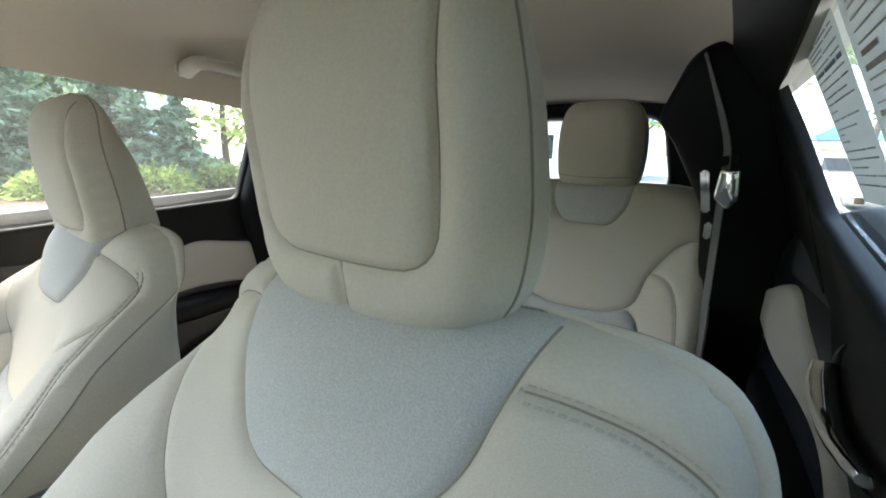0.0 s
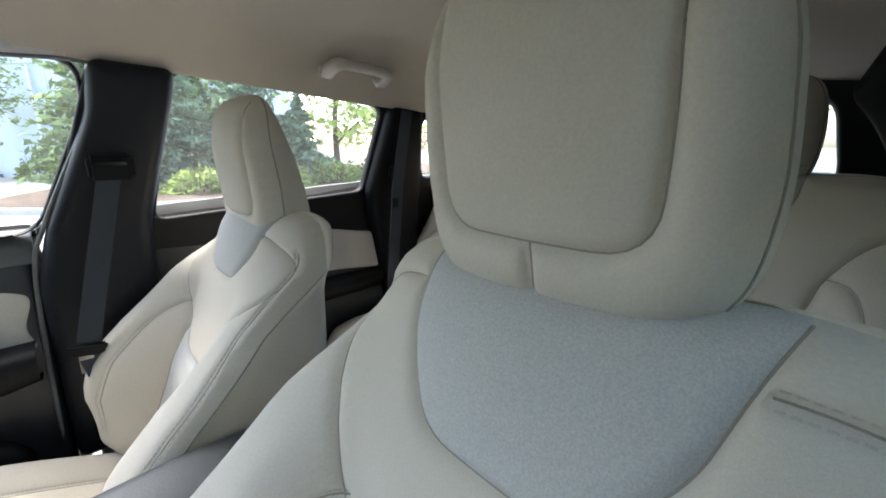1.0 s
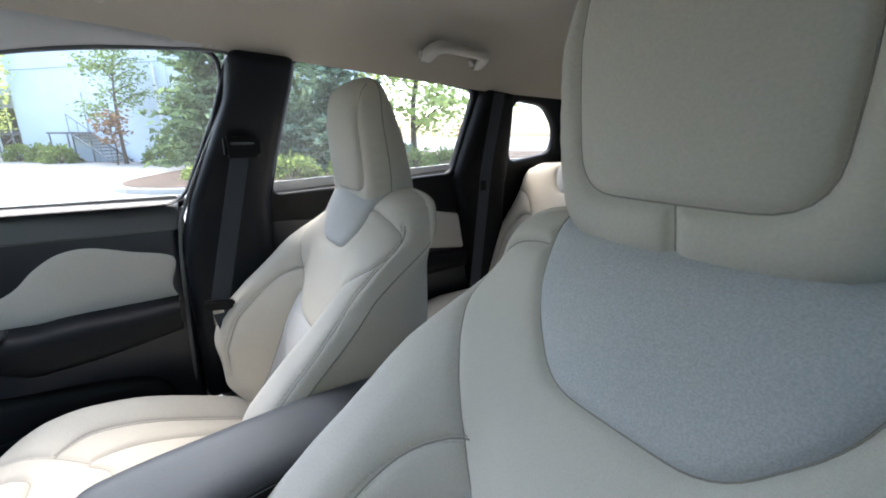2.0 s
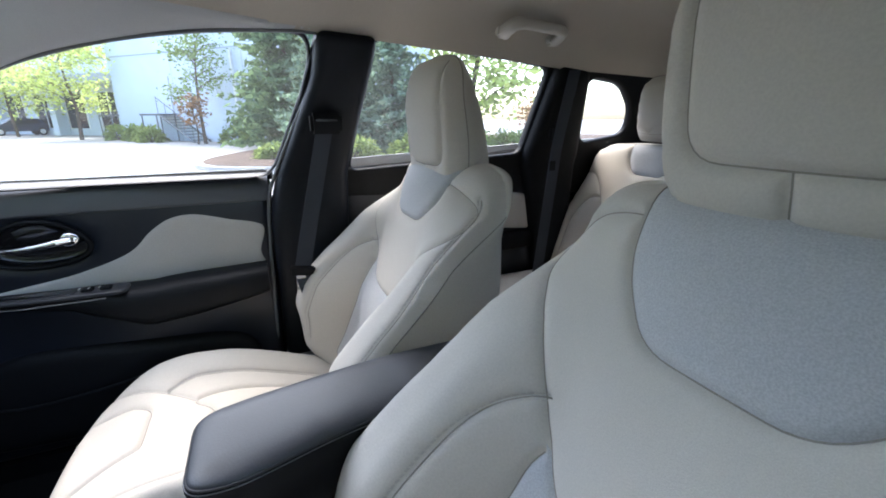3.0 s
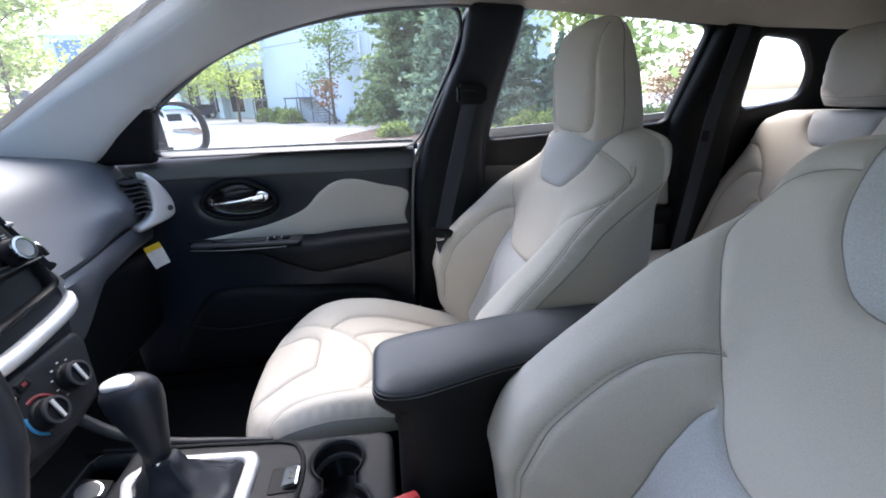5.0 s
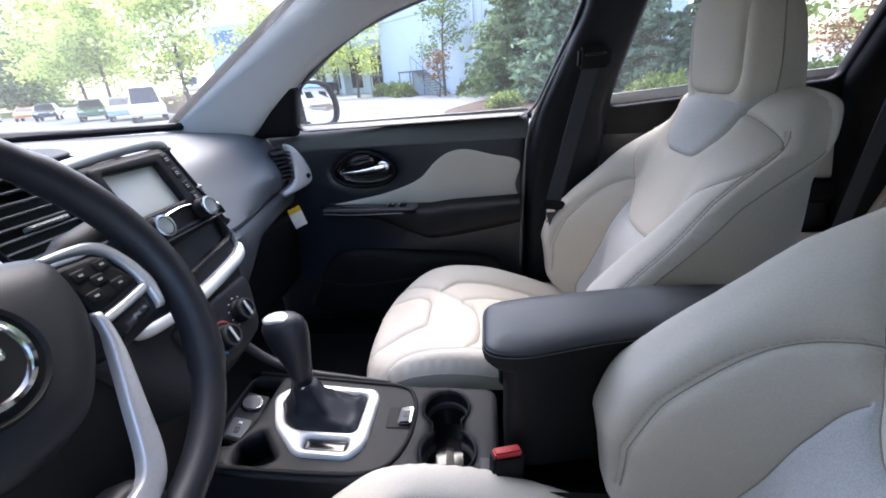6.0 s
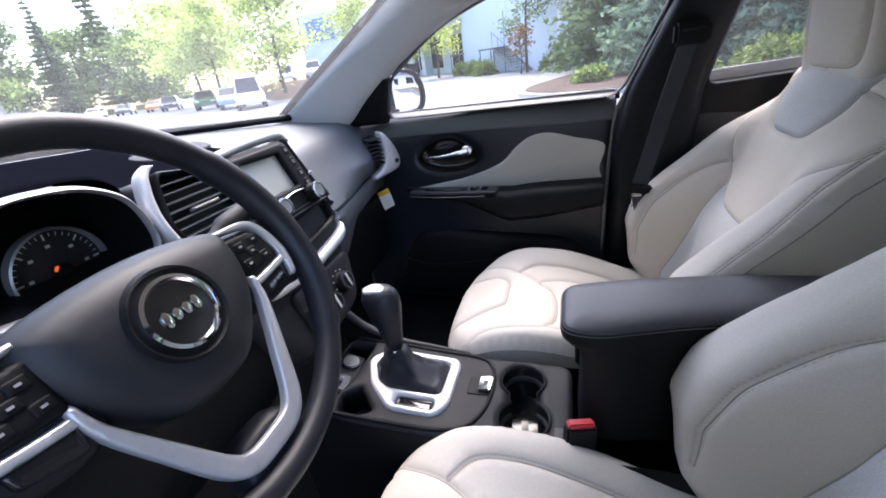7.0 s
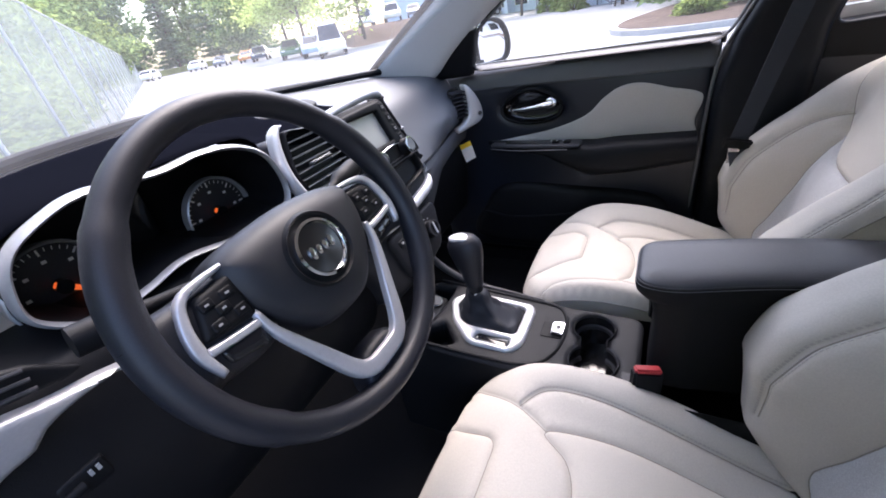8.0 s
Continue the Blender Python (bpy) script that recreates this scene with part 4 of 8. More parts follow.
def east_rear_door():
    d = thing("door_2", "closed rear door with black trim and a pale cloth insert", "car door", kind="structure")
    base = round_poly([(-0.10, 0.42), (-0.12, 1.112), (-0.60, 1.135), (-0.83, 1.165), (-0.93, 1.12), (-0.90, 0.42)], 0.03, 0.015)

    def on_door(y, z, h):
        roll = 0.04 * max(0.0, (z - 1.05) / 0.085) ** 2
        return (0.742 + roll - h, y, z)

    plate("door_panel", base, on_door, 0.018, 0.03, DOORBLACK, d, res=0.03, flip=True)
    ins = smooth_loop([(-0.19, 0.865), (-0.36, 0.89), (-0.46, 0.93), (-0.53, 0.995), (-0.60, 1.026), (-0.70, 1.012), (-0.83, 0.978), (-0.815, 0.90), (-0.80, 0.868), (-0.60, 0.885), (-0.40, 0.865)], 0.012)
    plate("door_insert", ins, lambda y, z, h: (0.728 - h, y, z), 0.012, 0.012, INSERT, d, res=0.025, label="pale grey cloth door insert", flip=True)
    t = np.linspace(0, 2 * np.pi, 48, endpoint=False)
    bowl = np.stack([-0.31 + 0.095 * np.cos(t), 0.975 + 0.05 * np.sin(t)], 1)
    plate("handle_bezel", bowl.mean(0) + (bowl - bowl.mean(0)) * 1.15, lambda y, z, h: (0.728 - h, y, z), 0.010, 0.006, BLACK, d, res=0.02, holes=[bowl], flip=True)
    plate("handle_bowl", bowl, lambda y, z, h: (0.724 - h, y, z), 0.003, 0.02, GLOSS, d, res=0.02, flip=True)
    grip = smooth_loop([(-0.24, 0.966), (-0.28, 0.968), (-0.33, 0.974), (-0.375, 0.98)], 0.005, False)
    tube("door_handle", [(0.706, p[0], p[1]) for p in grip], list(lerp(np.linspace(0, 1, len(grip)), [0, 0.2, 0.8, 1], [0.005, 0.009, 0.013, 0.008])), CHROME, d, 12, flat=0.8)
    rings = []
    for y in np.linspace(-0.18, -0.80, 24):
        wide = float(lerp(y, [-0.80, -0.55, -0.3, -0.18], [0.03, 0.07, 0.06, 0.02]))
        rings.append([(0.73 - wide * abs(math.cos(a)) ** 0.5, y, 0.83 + 0.035 * math.sin(a)) for a in np.linspace(-math.pi / 2, math.pi / 2, 10)])
    loft("armrest", rings, BLACK, d, closed=False)
    return d


east_rear_door()


def west_rear_door():
    """The rear door behind the driver: its trim draws in towards the rear pillar."""
    d = thing("door_3", "closed rear door with black trim and a pale cloth insert", "car door", kind="structure")

    def on_door(off):
        def place(y, z, h):
            u = min(1.0, max(0.0, (z - 1.10) / 0.14)) * 0.98
            roll = 0.06 * (1 - math.sqrt(1 - u * u))
            return (-(0.70 - 0.055 * float(sstep(-y, 0.55, 1.15)) + roll - off - h), y, z)
        return place

    base = round_poly([(-0.10, 0.42), (-0.12, 1.215), (-0.50, 1.230), (-0.79, 1.240), (-0.97, 1.19), (-1.09, 1.06), (-1.08, 0.42)], 0.04, 0.015)
    plate("door_panel", base, on_door(-0.018), 0.018, 0.03, DOORBLACK, d, res=0.025)
    # the same lightened strip, for the sheen on this door's shoulder
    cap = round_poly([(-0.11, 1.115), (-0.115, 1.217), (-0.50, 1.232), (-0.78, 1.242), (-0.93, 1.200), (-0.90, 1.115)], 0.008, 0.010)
    plate("door_top", cap, on_door(0.0005), 0.003, 0.008, DOORSHEEN, d, res=0.012, label="soft charcoal top of the door trim")
    ins = smooth_loop([(-1.10, 1.022), (-1.0, 1.060), (-0.862, 1.104), (-0.782, 1.072), (-0.716, 1.046), (-0.631, 1.016), (-0.557, 1.000), (-0.46, 0.972), (-0.50, 0.935), (-0.602, 0.970), (-0.688, 0.978), (-0.867, 0.972), (-0.975, 0.985), (-1.06, 1.005)], 0.012)
    plate("door_insert", ins, on_door(0.0), 0.010, 0.010, INSERT, d, res=0.022, label="pale grey cloth door insert")
    t = np.linspace(0, 2 * np.pi, 56, endpoint=False)
    bowl = np.stack([-0.515 + 0.115 * np.cos(t), 1.088 + 0.052 * np.sin(t) + 0.012 * np.cos(t)], 1)
    mid = bowl.mean(0)
    plate("handle_bezel", mid + (bowl - mid) * 1.13, on_door(0.0), 0.012, 0.007, DOORBLACK, d, res=0.02, holes=[bowl])
    plate("handle_bowl", bowl, on_door(0.001), 0.002, 0.02, GLOSS, d, res=0.02)
    grip = smooth_loop([(-0.622, 1.082), (-0.610, 1.066), (-0.575, 1.048), (-0.53, 1.047), (-0.48, 1.058), (-0.435, 1.070)], 0.005, False)
    rad = list(lerp(np.linspace(0, 1, len(grip)), [0, 0.12, 0.5, 0.85, 1], [0.012, 0.015, 0.011, 0.009, 0.006]))
    tube("door_handle", [(on_door(0.020)(p[0], p[1], 0)) for p in grip], rad, CHROME, d, 12, flat=0.8)
    rings = []
    for y in np.linspace(-0.18, -0.95, 26):
        wide = float(lerp(y, [-0.95, -0.6, -0.3, -0.18], [0.02, 0.06, 0.06, 0.02]))
        x0 = on_door(0.0)(y, 0.9, 0)[0]
        rings.append([(x0 + wide * abs(math.cos(a)) ** 0.5, y, 0.885 + 0.035 * math.sin(a)) for a in np.linspace(-math.pi / 2, math.pi / 2, 10)])
    loft("armrest", rings, BLACK, d, closed=False)
    return d


west_rear_door()

# ---- dashboard ----
dash = thing("dashboard", "dark grey moulded dashboard with silver trim", "dashboard")


def dash_ring(x):
    """Section of the padded top at x, from the windscreen to its lower lip."""
    k = float(sstep(x, 0.20, 0.34))
    e = float(sstep(x, 0.50, 0.76))
    lip_y = 0.772 + 0.085 * float(sstep(x, 0.22, 0.74))
    lip_z = 0.955 - 0.010 * e
    back = foot_z(x) - 0.012
    pts = [(1.34, back - 0.012), (1.20, back), (1.05, 1.118 + 0.35 * (back - 1.118)), (0.95, 1.112), (0.89 + 0.02 * e, 1.088), (0.85 + 0.03 * e, 1.045), (0.81 + 0.05 * e, 1.00), (lip_y, lip_z), (lip_y + 0.02, lip_z - 0.018), (lip_y + 0.10, lip_z - 0.02)]
    return [(x, p[0], p[1]) for p in smooth_loop(pts, 0.02, False)]


n0 = len(dash_ring(0.3))
rings = []
for x in np.linspace(0.205, 0.775, 26):
    r = dash_ring(x)
    q = np.array(r)
    s = np.linspace(0, len(q) - 1, 48)
    rings.append([(x, float(np.interp(i, range(len(q)), q[:, 1])), float(np.interp(i, range(len(q)), q[:, 2]))) for i in s])
# pad in the lightened plastic that carries the reflected sky
loft("passenger_pad", rings, LITPAD, dash, closed=False)

# middle and driver's top
rings = []
for x in np.linspace(-0.775, 0.207, 48):
    hood = float(np.exp(-((x + 0.385) / 0.222) ** 6))
    mid = float(sstep(x, -0.17, -0.12))
    zt = 1.114 + 0.085 * hood + 0.027 * mid * (1 - float(sstep(x, 0.16, 0.207))) * 1.0
    yf = 0.90 - 0.088 * hood - 0.085 * mid
    back = foot_z(x) - 0.012
    pts = [(1.34, back - 0.012), (1.20, back), (1.08, (zt + back) / 2), (0.96, zt), (yf + 0.03, zt - 0.004), (yf, zt - 0.010), (yf + 0.008, zt - 0.017), (yf + 0.08, zt - 0.020)]
    q = np.array(smooth_loop(pts, 0.02, False))
    s = np.linspace(0, len(q) - 1, 40)
    rings.append([(x, float(np.interp(i, range(len(q)), q[:, 0])), float(np.interp(i, range(len(q)), q[:, 1]))) for i in s])
# this cover's colour holds the hood's shade
loft("top_cover", rings, HOODPAD, dash, closed=False)
# speaker grille and seams on the top
sp = smooth_loop([(0.02, 1.02), (0.10, 1.00), (0.18, 1.02), (0.19, 1.08), (0.10, 1.11), (0.01, 1.08)], 0.01)
plate("speaker_grille", sp, lambda x, y, h: (x, y, 1.144 + 0.14 * max(0, y - 0.98) + h), 0.004, 0.01, BLACK, dash, res=0.02)

# centre stack: a tilted face
SB = math.atan2(0.07, 0.20)
SV = Vector((0, math.sin(SB), math.cos(SB)))
SN = Vector((0, -math.cos(SB), math.sin(SB)))
S0 = Vector((0, 0.815, 1.15))


def stack(a, b, h):
    return S0 + Vector((a, 0, 0)) + SV * b + SN * h


body = round_poly([(-0.19, 0.035), (0.185, 0.025), (0.232, -0.20), (0.175, -0.29), (0.135, -0.37), (0.06, -0.40), (-0.10, -0.40), (-0.20, -0.20)], 0.03)
plate("stack_body", body, lambda a, b, h: stack(a, b, h - 0.05), 0.045, 0.02, DECK, dash, res=0.03)
face = round_poly([(-0.022, 0.018), (0.170, 0.020), (0.210, -0.190), (0.045, -0.212), (-0.022, -0.20)], 0.02)
screen = round_poly([(0.012, -0.004), (0.125, -0.008), (0.132, -0.083), (0.016, -0.083)], 0.004)
slot = round_poly([(0.035, -0.150), (0.192, -0.142), (0.188, -0.182), (0.050, -0.198)], 0.008)
plate("radio_face", face, lambda a, b, h: stack(a, b, h), 0.012, 0.010, BLACK, dash, res=0.02, holes=[screen, slot])
plate("storage_slot", slot.mean(0) + (slot - slot.mean(0)) * 1.05, lambda a, b, h: stack(a, b, h - 0.03), 0.001, 0.004, GLOSS, dash, res=0.03)
SCREEN = material("dull_glass_screen", (0.40, 0.395, 0.36), 0.22, scale=20, bump=0, var=0.02, bigvar=0.02, spec=0.6)
plate("screen", screen.mean(0) + (screen - screen.mean(0)) * 1.03, lambda a, b, h: stack(a, b, h + 0.003), 0.002, 0.003, SCREEN, dash, res=0.03, label="blank switched-off display screen")
border_o = round_poly([(-0.008, 0.010), (0.156, 0.012), (0.172, -0.096), (-0.008, -0.096)], 0.012)
plate("screen_border", border_o, lambda a, b, h: stack(a, b, h + 0.012), 0.006, 0.005, BLACK, dash, res=0.02, holes=[screen])


def knob(at, r, deep, parent, place, bright=False):
    cx, cy = at
    k = new("knob")
    k.parent = parent
    prof = [(r * 1.12, 0.0), (r * 1.10, deep * 0.25), (r, deep * 0.35), (r, deep * 0.9), (r * 0.9, deep), (r * 0.72, deep), (r * 0.70, deep * 0.93), (0.0005, deep * 0.93)]
    rings = []
    for rr, h in prof:
        rings.append([tuple(place(cx + rr * (1 + 0.03 * (i % 2) * (0.3 < h / deep < 0.95)) * math.cos(a), cy + rr * math.sin(a), h)) for i, a in enumerate(np.linspace(0, 2 * math.pi, 36, endpoint=False))])
    loft("knob_body", rings, BLACK, k, True, (True, True))
    ringr = [[tuple(place(cx + rr * math.cos(a), cy + rr * math.sin(a), h)) for a in np.linspace(0, 2 * math.pi, 36, endpoint=False)] for rr, h in ((r * 1.03, deep * 0.86), (r * 1.0, deep * 1.03), (r * 0.80, deep * 1.05), (r * 0.76, deep * 0.95))]
    loft("knob_ring", ringr, DARKCHROME if bright else DARK, k, True, (False, False))
    if bright:
        loft("knob_face", [[tuple(place(cx + rr * math.cos(a), cy + rr * math.sin(a), h)) for a in np.linspace(0, 2 * math.pi, 36, endpoint=False)] for rr, h in ((r * 0.78, deep * 0.95), (r * 0.70, deep * 1.02), (r * 0.3, deep * 1.0), (0.0005, deep * 0.99))], SATIN, k, True, (False, False))
    else:
        c0, c1, c2, c3 = [place(cx + u * r * 0.12, cy + v * r, deep * 1.0) for u, v in ((-1, -0.7), (1, -0.7), (1, 0.8), (-1, 0.8))]
        d0, d1, d2, d3 = [place(cx + u * r * 0.12, cy + v * r, deep * 1.12) for u, v in ((-1, -0.7), (1, -0.7), (1, 0.8), (-1, 0.8))]
        mesh_part("pointer", [c0, c1, c2, c3, d0, d1, d2, d3], [(3, 2, 1, 0), (4, 5, 6, 7), (0, 1, 5, 4), (1, 2, 6, 5), (2, 3, 7, 6), (3, 0, 4, 7)], SILVER, k, smooth=False)
    return k


knob((0.158, -0.112), 0.0195, 0.024, dash, lambda a, b, h: stack(a, b, h + 0.014), True)
knob((0.036, -0.110), 0.0195, 0.024, dash, lambda a, b, h: stack(a, b, h + 0.014), True)
tube("bright_strip", [stack(a, -0.116 + 0.004 * math.sin((a - 0.06) * 40), 0.015) for a in np.linspace(0.064, 0.130, 12)], 0.004, CHROME, dash, 8, flat=0.5)
for i, b in enumerate((-0.006, -0.034, -0.062, -0.086)):
    a = 0.149 + 0.004 * i
    plate("radio_button", round_poly([(a - 0.008, b - 0.011), (a + 0.009, b - 0.011), (a + 0.008, b + 0.011), (a - 0.009, b + 0.011)], 0.003), lambda p, q, h: stack(p, q, h + 0.016), 0.003, 0.003, BLACK, dash, res=0.02)
    for k in (-1, 1):
        m = box("button_mark", (0.008, 0.0018, 0.0006), (0, 0, 0), MARK, dash, 0.0)
        m.matrix_basis = Matrix.Translation(stack(a, b + 0.002 * k, 0.0195)) @ pose(0, 0, 0, 90 - math.degrees(SB), 0, 0)
for b, w in ((-0.128, 0.06), (-0.136, 0.09)):
    tube("radio_line", [stack(a, b, 0.0125) for a in np.linspace(0.11 - w, 0.11 + w, 8)], 0.0016, DARK, dash, 6)
# silver strips round the stack
low = smooth_loop([(0.212, -0.165), (0.212, -0.195), (0.19, -0.215), (0.10, -0.228), (0.02, -0.232), (-0.08, -0.222), (-0.10, -0.20)], 0.006, False)
strip = np.concatenate([low, (low + [[-0.003, -0.026]] * len(low))[::-1]])
plate("silver_strip", strip, lambda a, b, h: stack(a, b, h + 0.002), 0.012, 0.010, SILVER, dash, res=0.01)
topf = smooth_loop([(-0.055, 0.030), (0.05, 0.040), (0.16, 0.042), (0.19, 0.030)], 0.006, False)
plate("silver_brow", np.concatenate([topf, (topf + [[0.0, -0.018]] * len(topf))[::-1]]), lambda a, b, h: stack(a, b, h - 0.002), 0.012, 0.008, PILLAR, dash, res=0.01)
# left vent with its slats
vent_o = round_poly([(-0.150, 0.034), (-0.022, 0.010), (-0.030, -0.115), (-0.165, -0.105), (-0.178, -0.05)], 0.015)
vent_i = vent_o.mean(0) + (vent_o - vent_o.mean(0)) * 0.88


def vent(outer, inner, place, rows, parent, step_b):
    v = new("air_vent")
    v.parent = parent
    plate("vent_frame", outer, place, 0.016, 0.008, BLACK, v, res=0.02, holes=[inner])
    plate("vent_back", inner.mean(0) + (inner - inner.mean(0)) * 1.04, lambda a, b, h: place(a, b, h - 0.035), 0.001, 0.003, GLOSS, v, res=0.03)
    lo, hi = inner.min(0), inner.max(0)
    for b in np.linspace(lo[1], hi[1], rows + 2)[1:-1]:
        xs = [p[0] for p in inner if abs(p[1] - b) < step_b]
        a0, a1 = min(xs) - 0.002, max(xs) + 0.002
        sl = [(a0, b - 0.0008, 0.010), (a1, b - 0.0008, 0.010), (a1, b + 0.0008, 0.010), (a0, b + 0.0008, 0.010), (a0, b - 0.0005, -0.012), (a1, b - 0.0005, -0.012), (a1, b + 0.004, -0.012), (a0, b + 0.004, -0.012)]
        mesh_part("slat", [place(*q) for q in sl], [(0, 1, 2, 3), (7, 6, 5, 4), (0, 4, 5, 1), (2, 6, 7, 3), (1, 5, 6, 2), (3, 7, 4, 0)], SATIN, v, smooth=False)
    c = (lo + hi) / 2
    tab = round_poly([(c[0] - 0.03, c[1] - 0.003), (c[0] + 0.03, c[1] - 0.003), (c[0] + 0.028, c[1] + 0.003), (c[0] - 0.028, c[1] + 0.003)], 0.002)
    plate("vent_tab", tab, lambda a, b, h: place(a, b, h + 0.010), 0.006, 0.004, SATIN, v, res=0.01)
    return v


vent(vent_o, vent_i, lambda a, b, h: stack(a, b, h + 0.002), 8, dash, 0.008)
rim = smooth_loop([(-0.150, 0.046), (-0.172, 0.03), (-0.190, -0.02), (-0.188, -0.07), (-0.170, -0.115), (-0.13, -0.16)], 0.006, False)
plate("silver_vent_trim", np.concatenate([rim, (rim + [[0.016, -0.004]] * len(rim))[::-1]]), lambda a, b, h: stack(a, b, h + 0.004), 0.012, 0.007, SILVER, dash, res=0.01)
# right vent turned towards the passenger
RV = Vector((0.50, 0.866, 0)).normalized()


def right_vent(a, b, h):
    q = stack(0.176 + 0.20 * -min(b, 0.0), b, 0.004)
    return q + RV * a * 0.8 + Vector((0.866, -0.5, 0.25)) * h


vent(round_poly([(0.0, 0.018), (0.05, 0.018), (0.055, -0.165), (0.0, -0.165)], 0.01), round_poly([(0.006, 0.010), (0.045, 0.010), (0.048, -0.155), (0.006, -0.155)], 0.008), right_vent, 9, dash, 0.012)
knob((0.04, -0.135), 0.014, 0.012, dash, lambda a, b, h: right_vent(a, b, h + 0.012), True)
# heater controls
hv = round_poly([(0.165, -0.262), (0.172, -0.285), (0.128, -0.372), (0.05, -0.385), (-0.04, -0.375), (-0.05, -0.262)], 0.02)
plate("heater_panel", hv, lambda a, b, h: stack(a, b, h - 0.004), 0.010, 0.010, DECK, dash, res=0.02)
knob((0.097, -0.316), 0.021, 0.022, dash, lambda a, b, h: stack(a, b, h + 0.004))
knob((0.030, -0.333), 0.021, 0.022, dash, lambda a, b, h: stack(a, b, h + 0.004))
RED = material("red_print", (0.16, 0.015, 0.015), 0.5, bump=0)
BLUE = material("blue_print", (0.03, 0.20, 0.40), 0.5, bump=0)
for mat, a0, a1 in ((RED, 20, 110), (BLUE, 150, 240)):
    arc = [(0.030 + r * math.cos(radians(a)), -0.333 + r * math.sin(radians(a))) for r, seq in ((0.031, np.linspace(a0, a1, 14)), (0.026, np.linspace(a1, a0, 14))) for a in seq]
    plate("dial_mark", np.array(arc), lambda a, b, h: stack(a, b, h + 0.0065), 0.001, 0.002, mat, dash, res=0.01)
for i, a in enumerate(np.linspace(-40, 220, 9)):
    m = box("dial_mark", (0.004, 0.002, 0.001), (0, 0, 0), SILVER, dash, 0.0)
    m.matrix_basis = Matrix.Translation(stack(0.097 + 0.029 * math.cos(radians(a)), -0.316 + 0.029 * math.sin(radians(a)), 0.0068)) @ pose(0, 0, 0, 90 - math.degrees(SB), 0, 0)
for a, b, mat in ((0.035, -0.280, RED), (0.010, -0.286, SILVER), (-0.015, -0.290, SILVER)):
    plate("heater_button", round_poly([(a - 0.011, b - 0.009), (a + 0.011, b - 0.007), (a + 0.011, b + 0.009), (a - 0.011, b + 0.007)], 0.002), lambda p, q, h: stack(p, q, h + 0.005), 0.004, 0.003, BLACK, dash, res=0.02)
    m = box("button_mark", (0.007, 0.005, 0.0006), (0, 0, 0), mat, dash, 0.0)
    m.matrix_basis = Matrix.Translation(stack(a, b, 0.0098)) @ pose(0, 0, 0, 90 - math.degrees(SB), 0, 0)

# trim band below the passenger pad and the glove box
rings = []
for x in np.linspace(0.20, 0.775, 22):
    e = float(sstep(x, 0.22, 0.74))
    y, z = 0.770 + 0.085 * e, 0.938 - 0.012 * e
    dn = 0.055 + 0.09 * (1 - float(sstep(x, 0.20, 0.40)))
    rings.append([(x, y + 0.05, z), (x, y + 0.012, z + 0.002), (x, y, z - 0.01), (x, y - 0.004, z - dn * 0.5), (x, y + 0.004, z - dn * 0.9), (x, y + 0.02, z - dn), (x, y + 0.07, z - dn)])
loft("trim_band", rings, BAND, dash, closed=False)
gb = round_poly([(0.24, 0.60), (0.72, 0.60), (0.75, 0.85), (0.45, 0.86), (0.25, 0.80)], 0.03)
plate("glove_box", gb, lambda x, z, h: (x, 0.855 + 0.10 * (0.87 - z) - h + 0.03 * x, z), 0.02, 0.02, BLACK, dash, res=0.03, flip=False)
tube("glove_handle", [(0.30 + 0.10 * t, 0.842, 0.835 + 0.03 * t) for t in np.linspace(0, 1, 6)], 0.005, BLACK, dash, 8)
# outer vents
def outer_vent(sgn, at, turn):
    v = new("air_vent")
    v.parent = dash
    m = Matrix.Translation(at) @ pose(0, 0, 0, 0, 0, turn)

    def place(a, b, h):
        return m @ Vector((sgn * a, -h, b))
    o = smooth_loop([(0.004, 0.064), (0.026, 0.056), (0.056, 0.014), (0.074, -0.036), (0.062, -0.068), (0.008, -0.084), (-0.040, -0.092), (-0.044, -0.076), (-0.006, -0.058), (0.012, -0.020), (0.010, 0.030)], 0.006)
    i = round_poly([(-0.044, -0.052), (-0.040, 0.052), (0.000, 0.056), (0.012, 0.0), (-0.002, -0.054)], 0.010)
    plate("vent_surround", o, place, 0.014, 0.010, SILVER, v, res=0.012, flip=sgn < 0)
    plate("vent_back", i.mean(0) + (i - i.mean(0)) * 1.05, lambda a, b, h: place(a, b, h - 0.025), 0.001, 0.003, GLOSS, v, res=0.03, flip=sgn < 0)
    for b in np.linspace(-0.038, 0.042, 7):
        sl = [(-0.042, b - 0.0015, 0.010), (0.010, b - 0.0015, 0.010), (0.010, b + 0.0015, 0.010), (-0.042, b + 0.0015, 0.010), (-0.042, b, -0.02), (0.010, b, -0.02), (0.010, b + 0.006, -0.02), (-0.042, b + 0.006, -0.02)]
        mesh_part("slat", [place(*q) for q in sl], [(0, 1, 2, 3), (7, 6, 5, 4), (0, 4, 5, 1), (2, 6, 7, 3), (1, 5, 6, 2), (3, 7, 4, 0)], DARK, v, smooth=False)
    tube("vent_knob", [tuple(place(0.050, -0.040, 0.012)), tuple(place(0.050, -0.040, 0.022))], [0.0095, 0.008], CHROME, v, 16)
    return v


outer_vent(1, (0.674, 0.826, 1.008), -34)
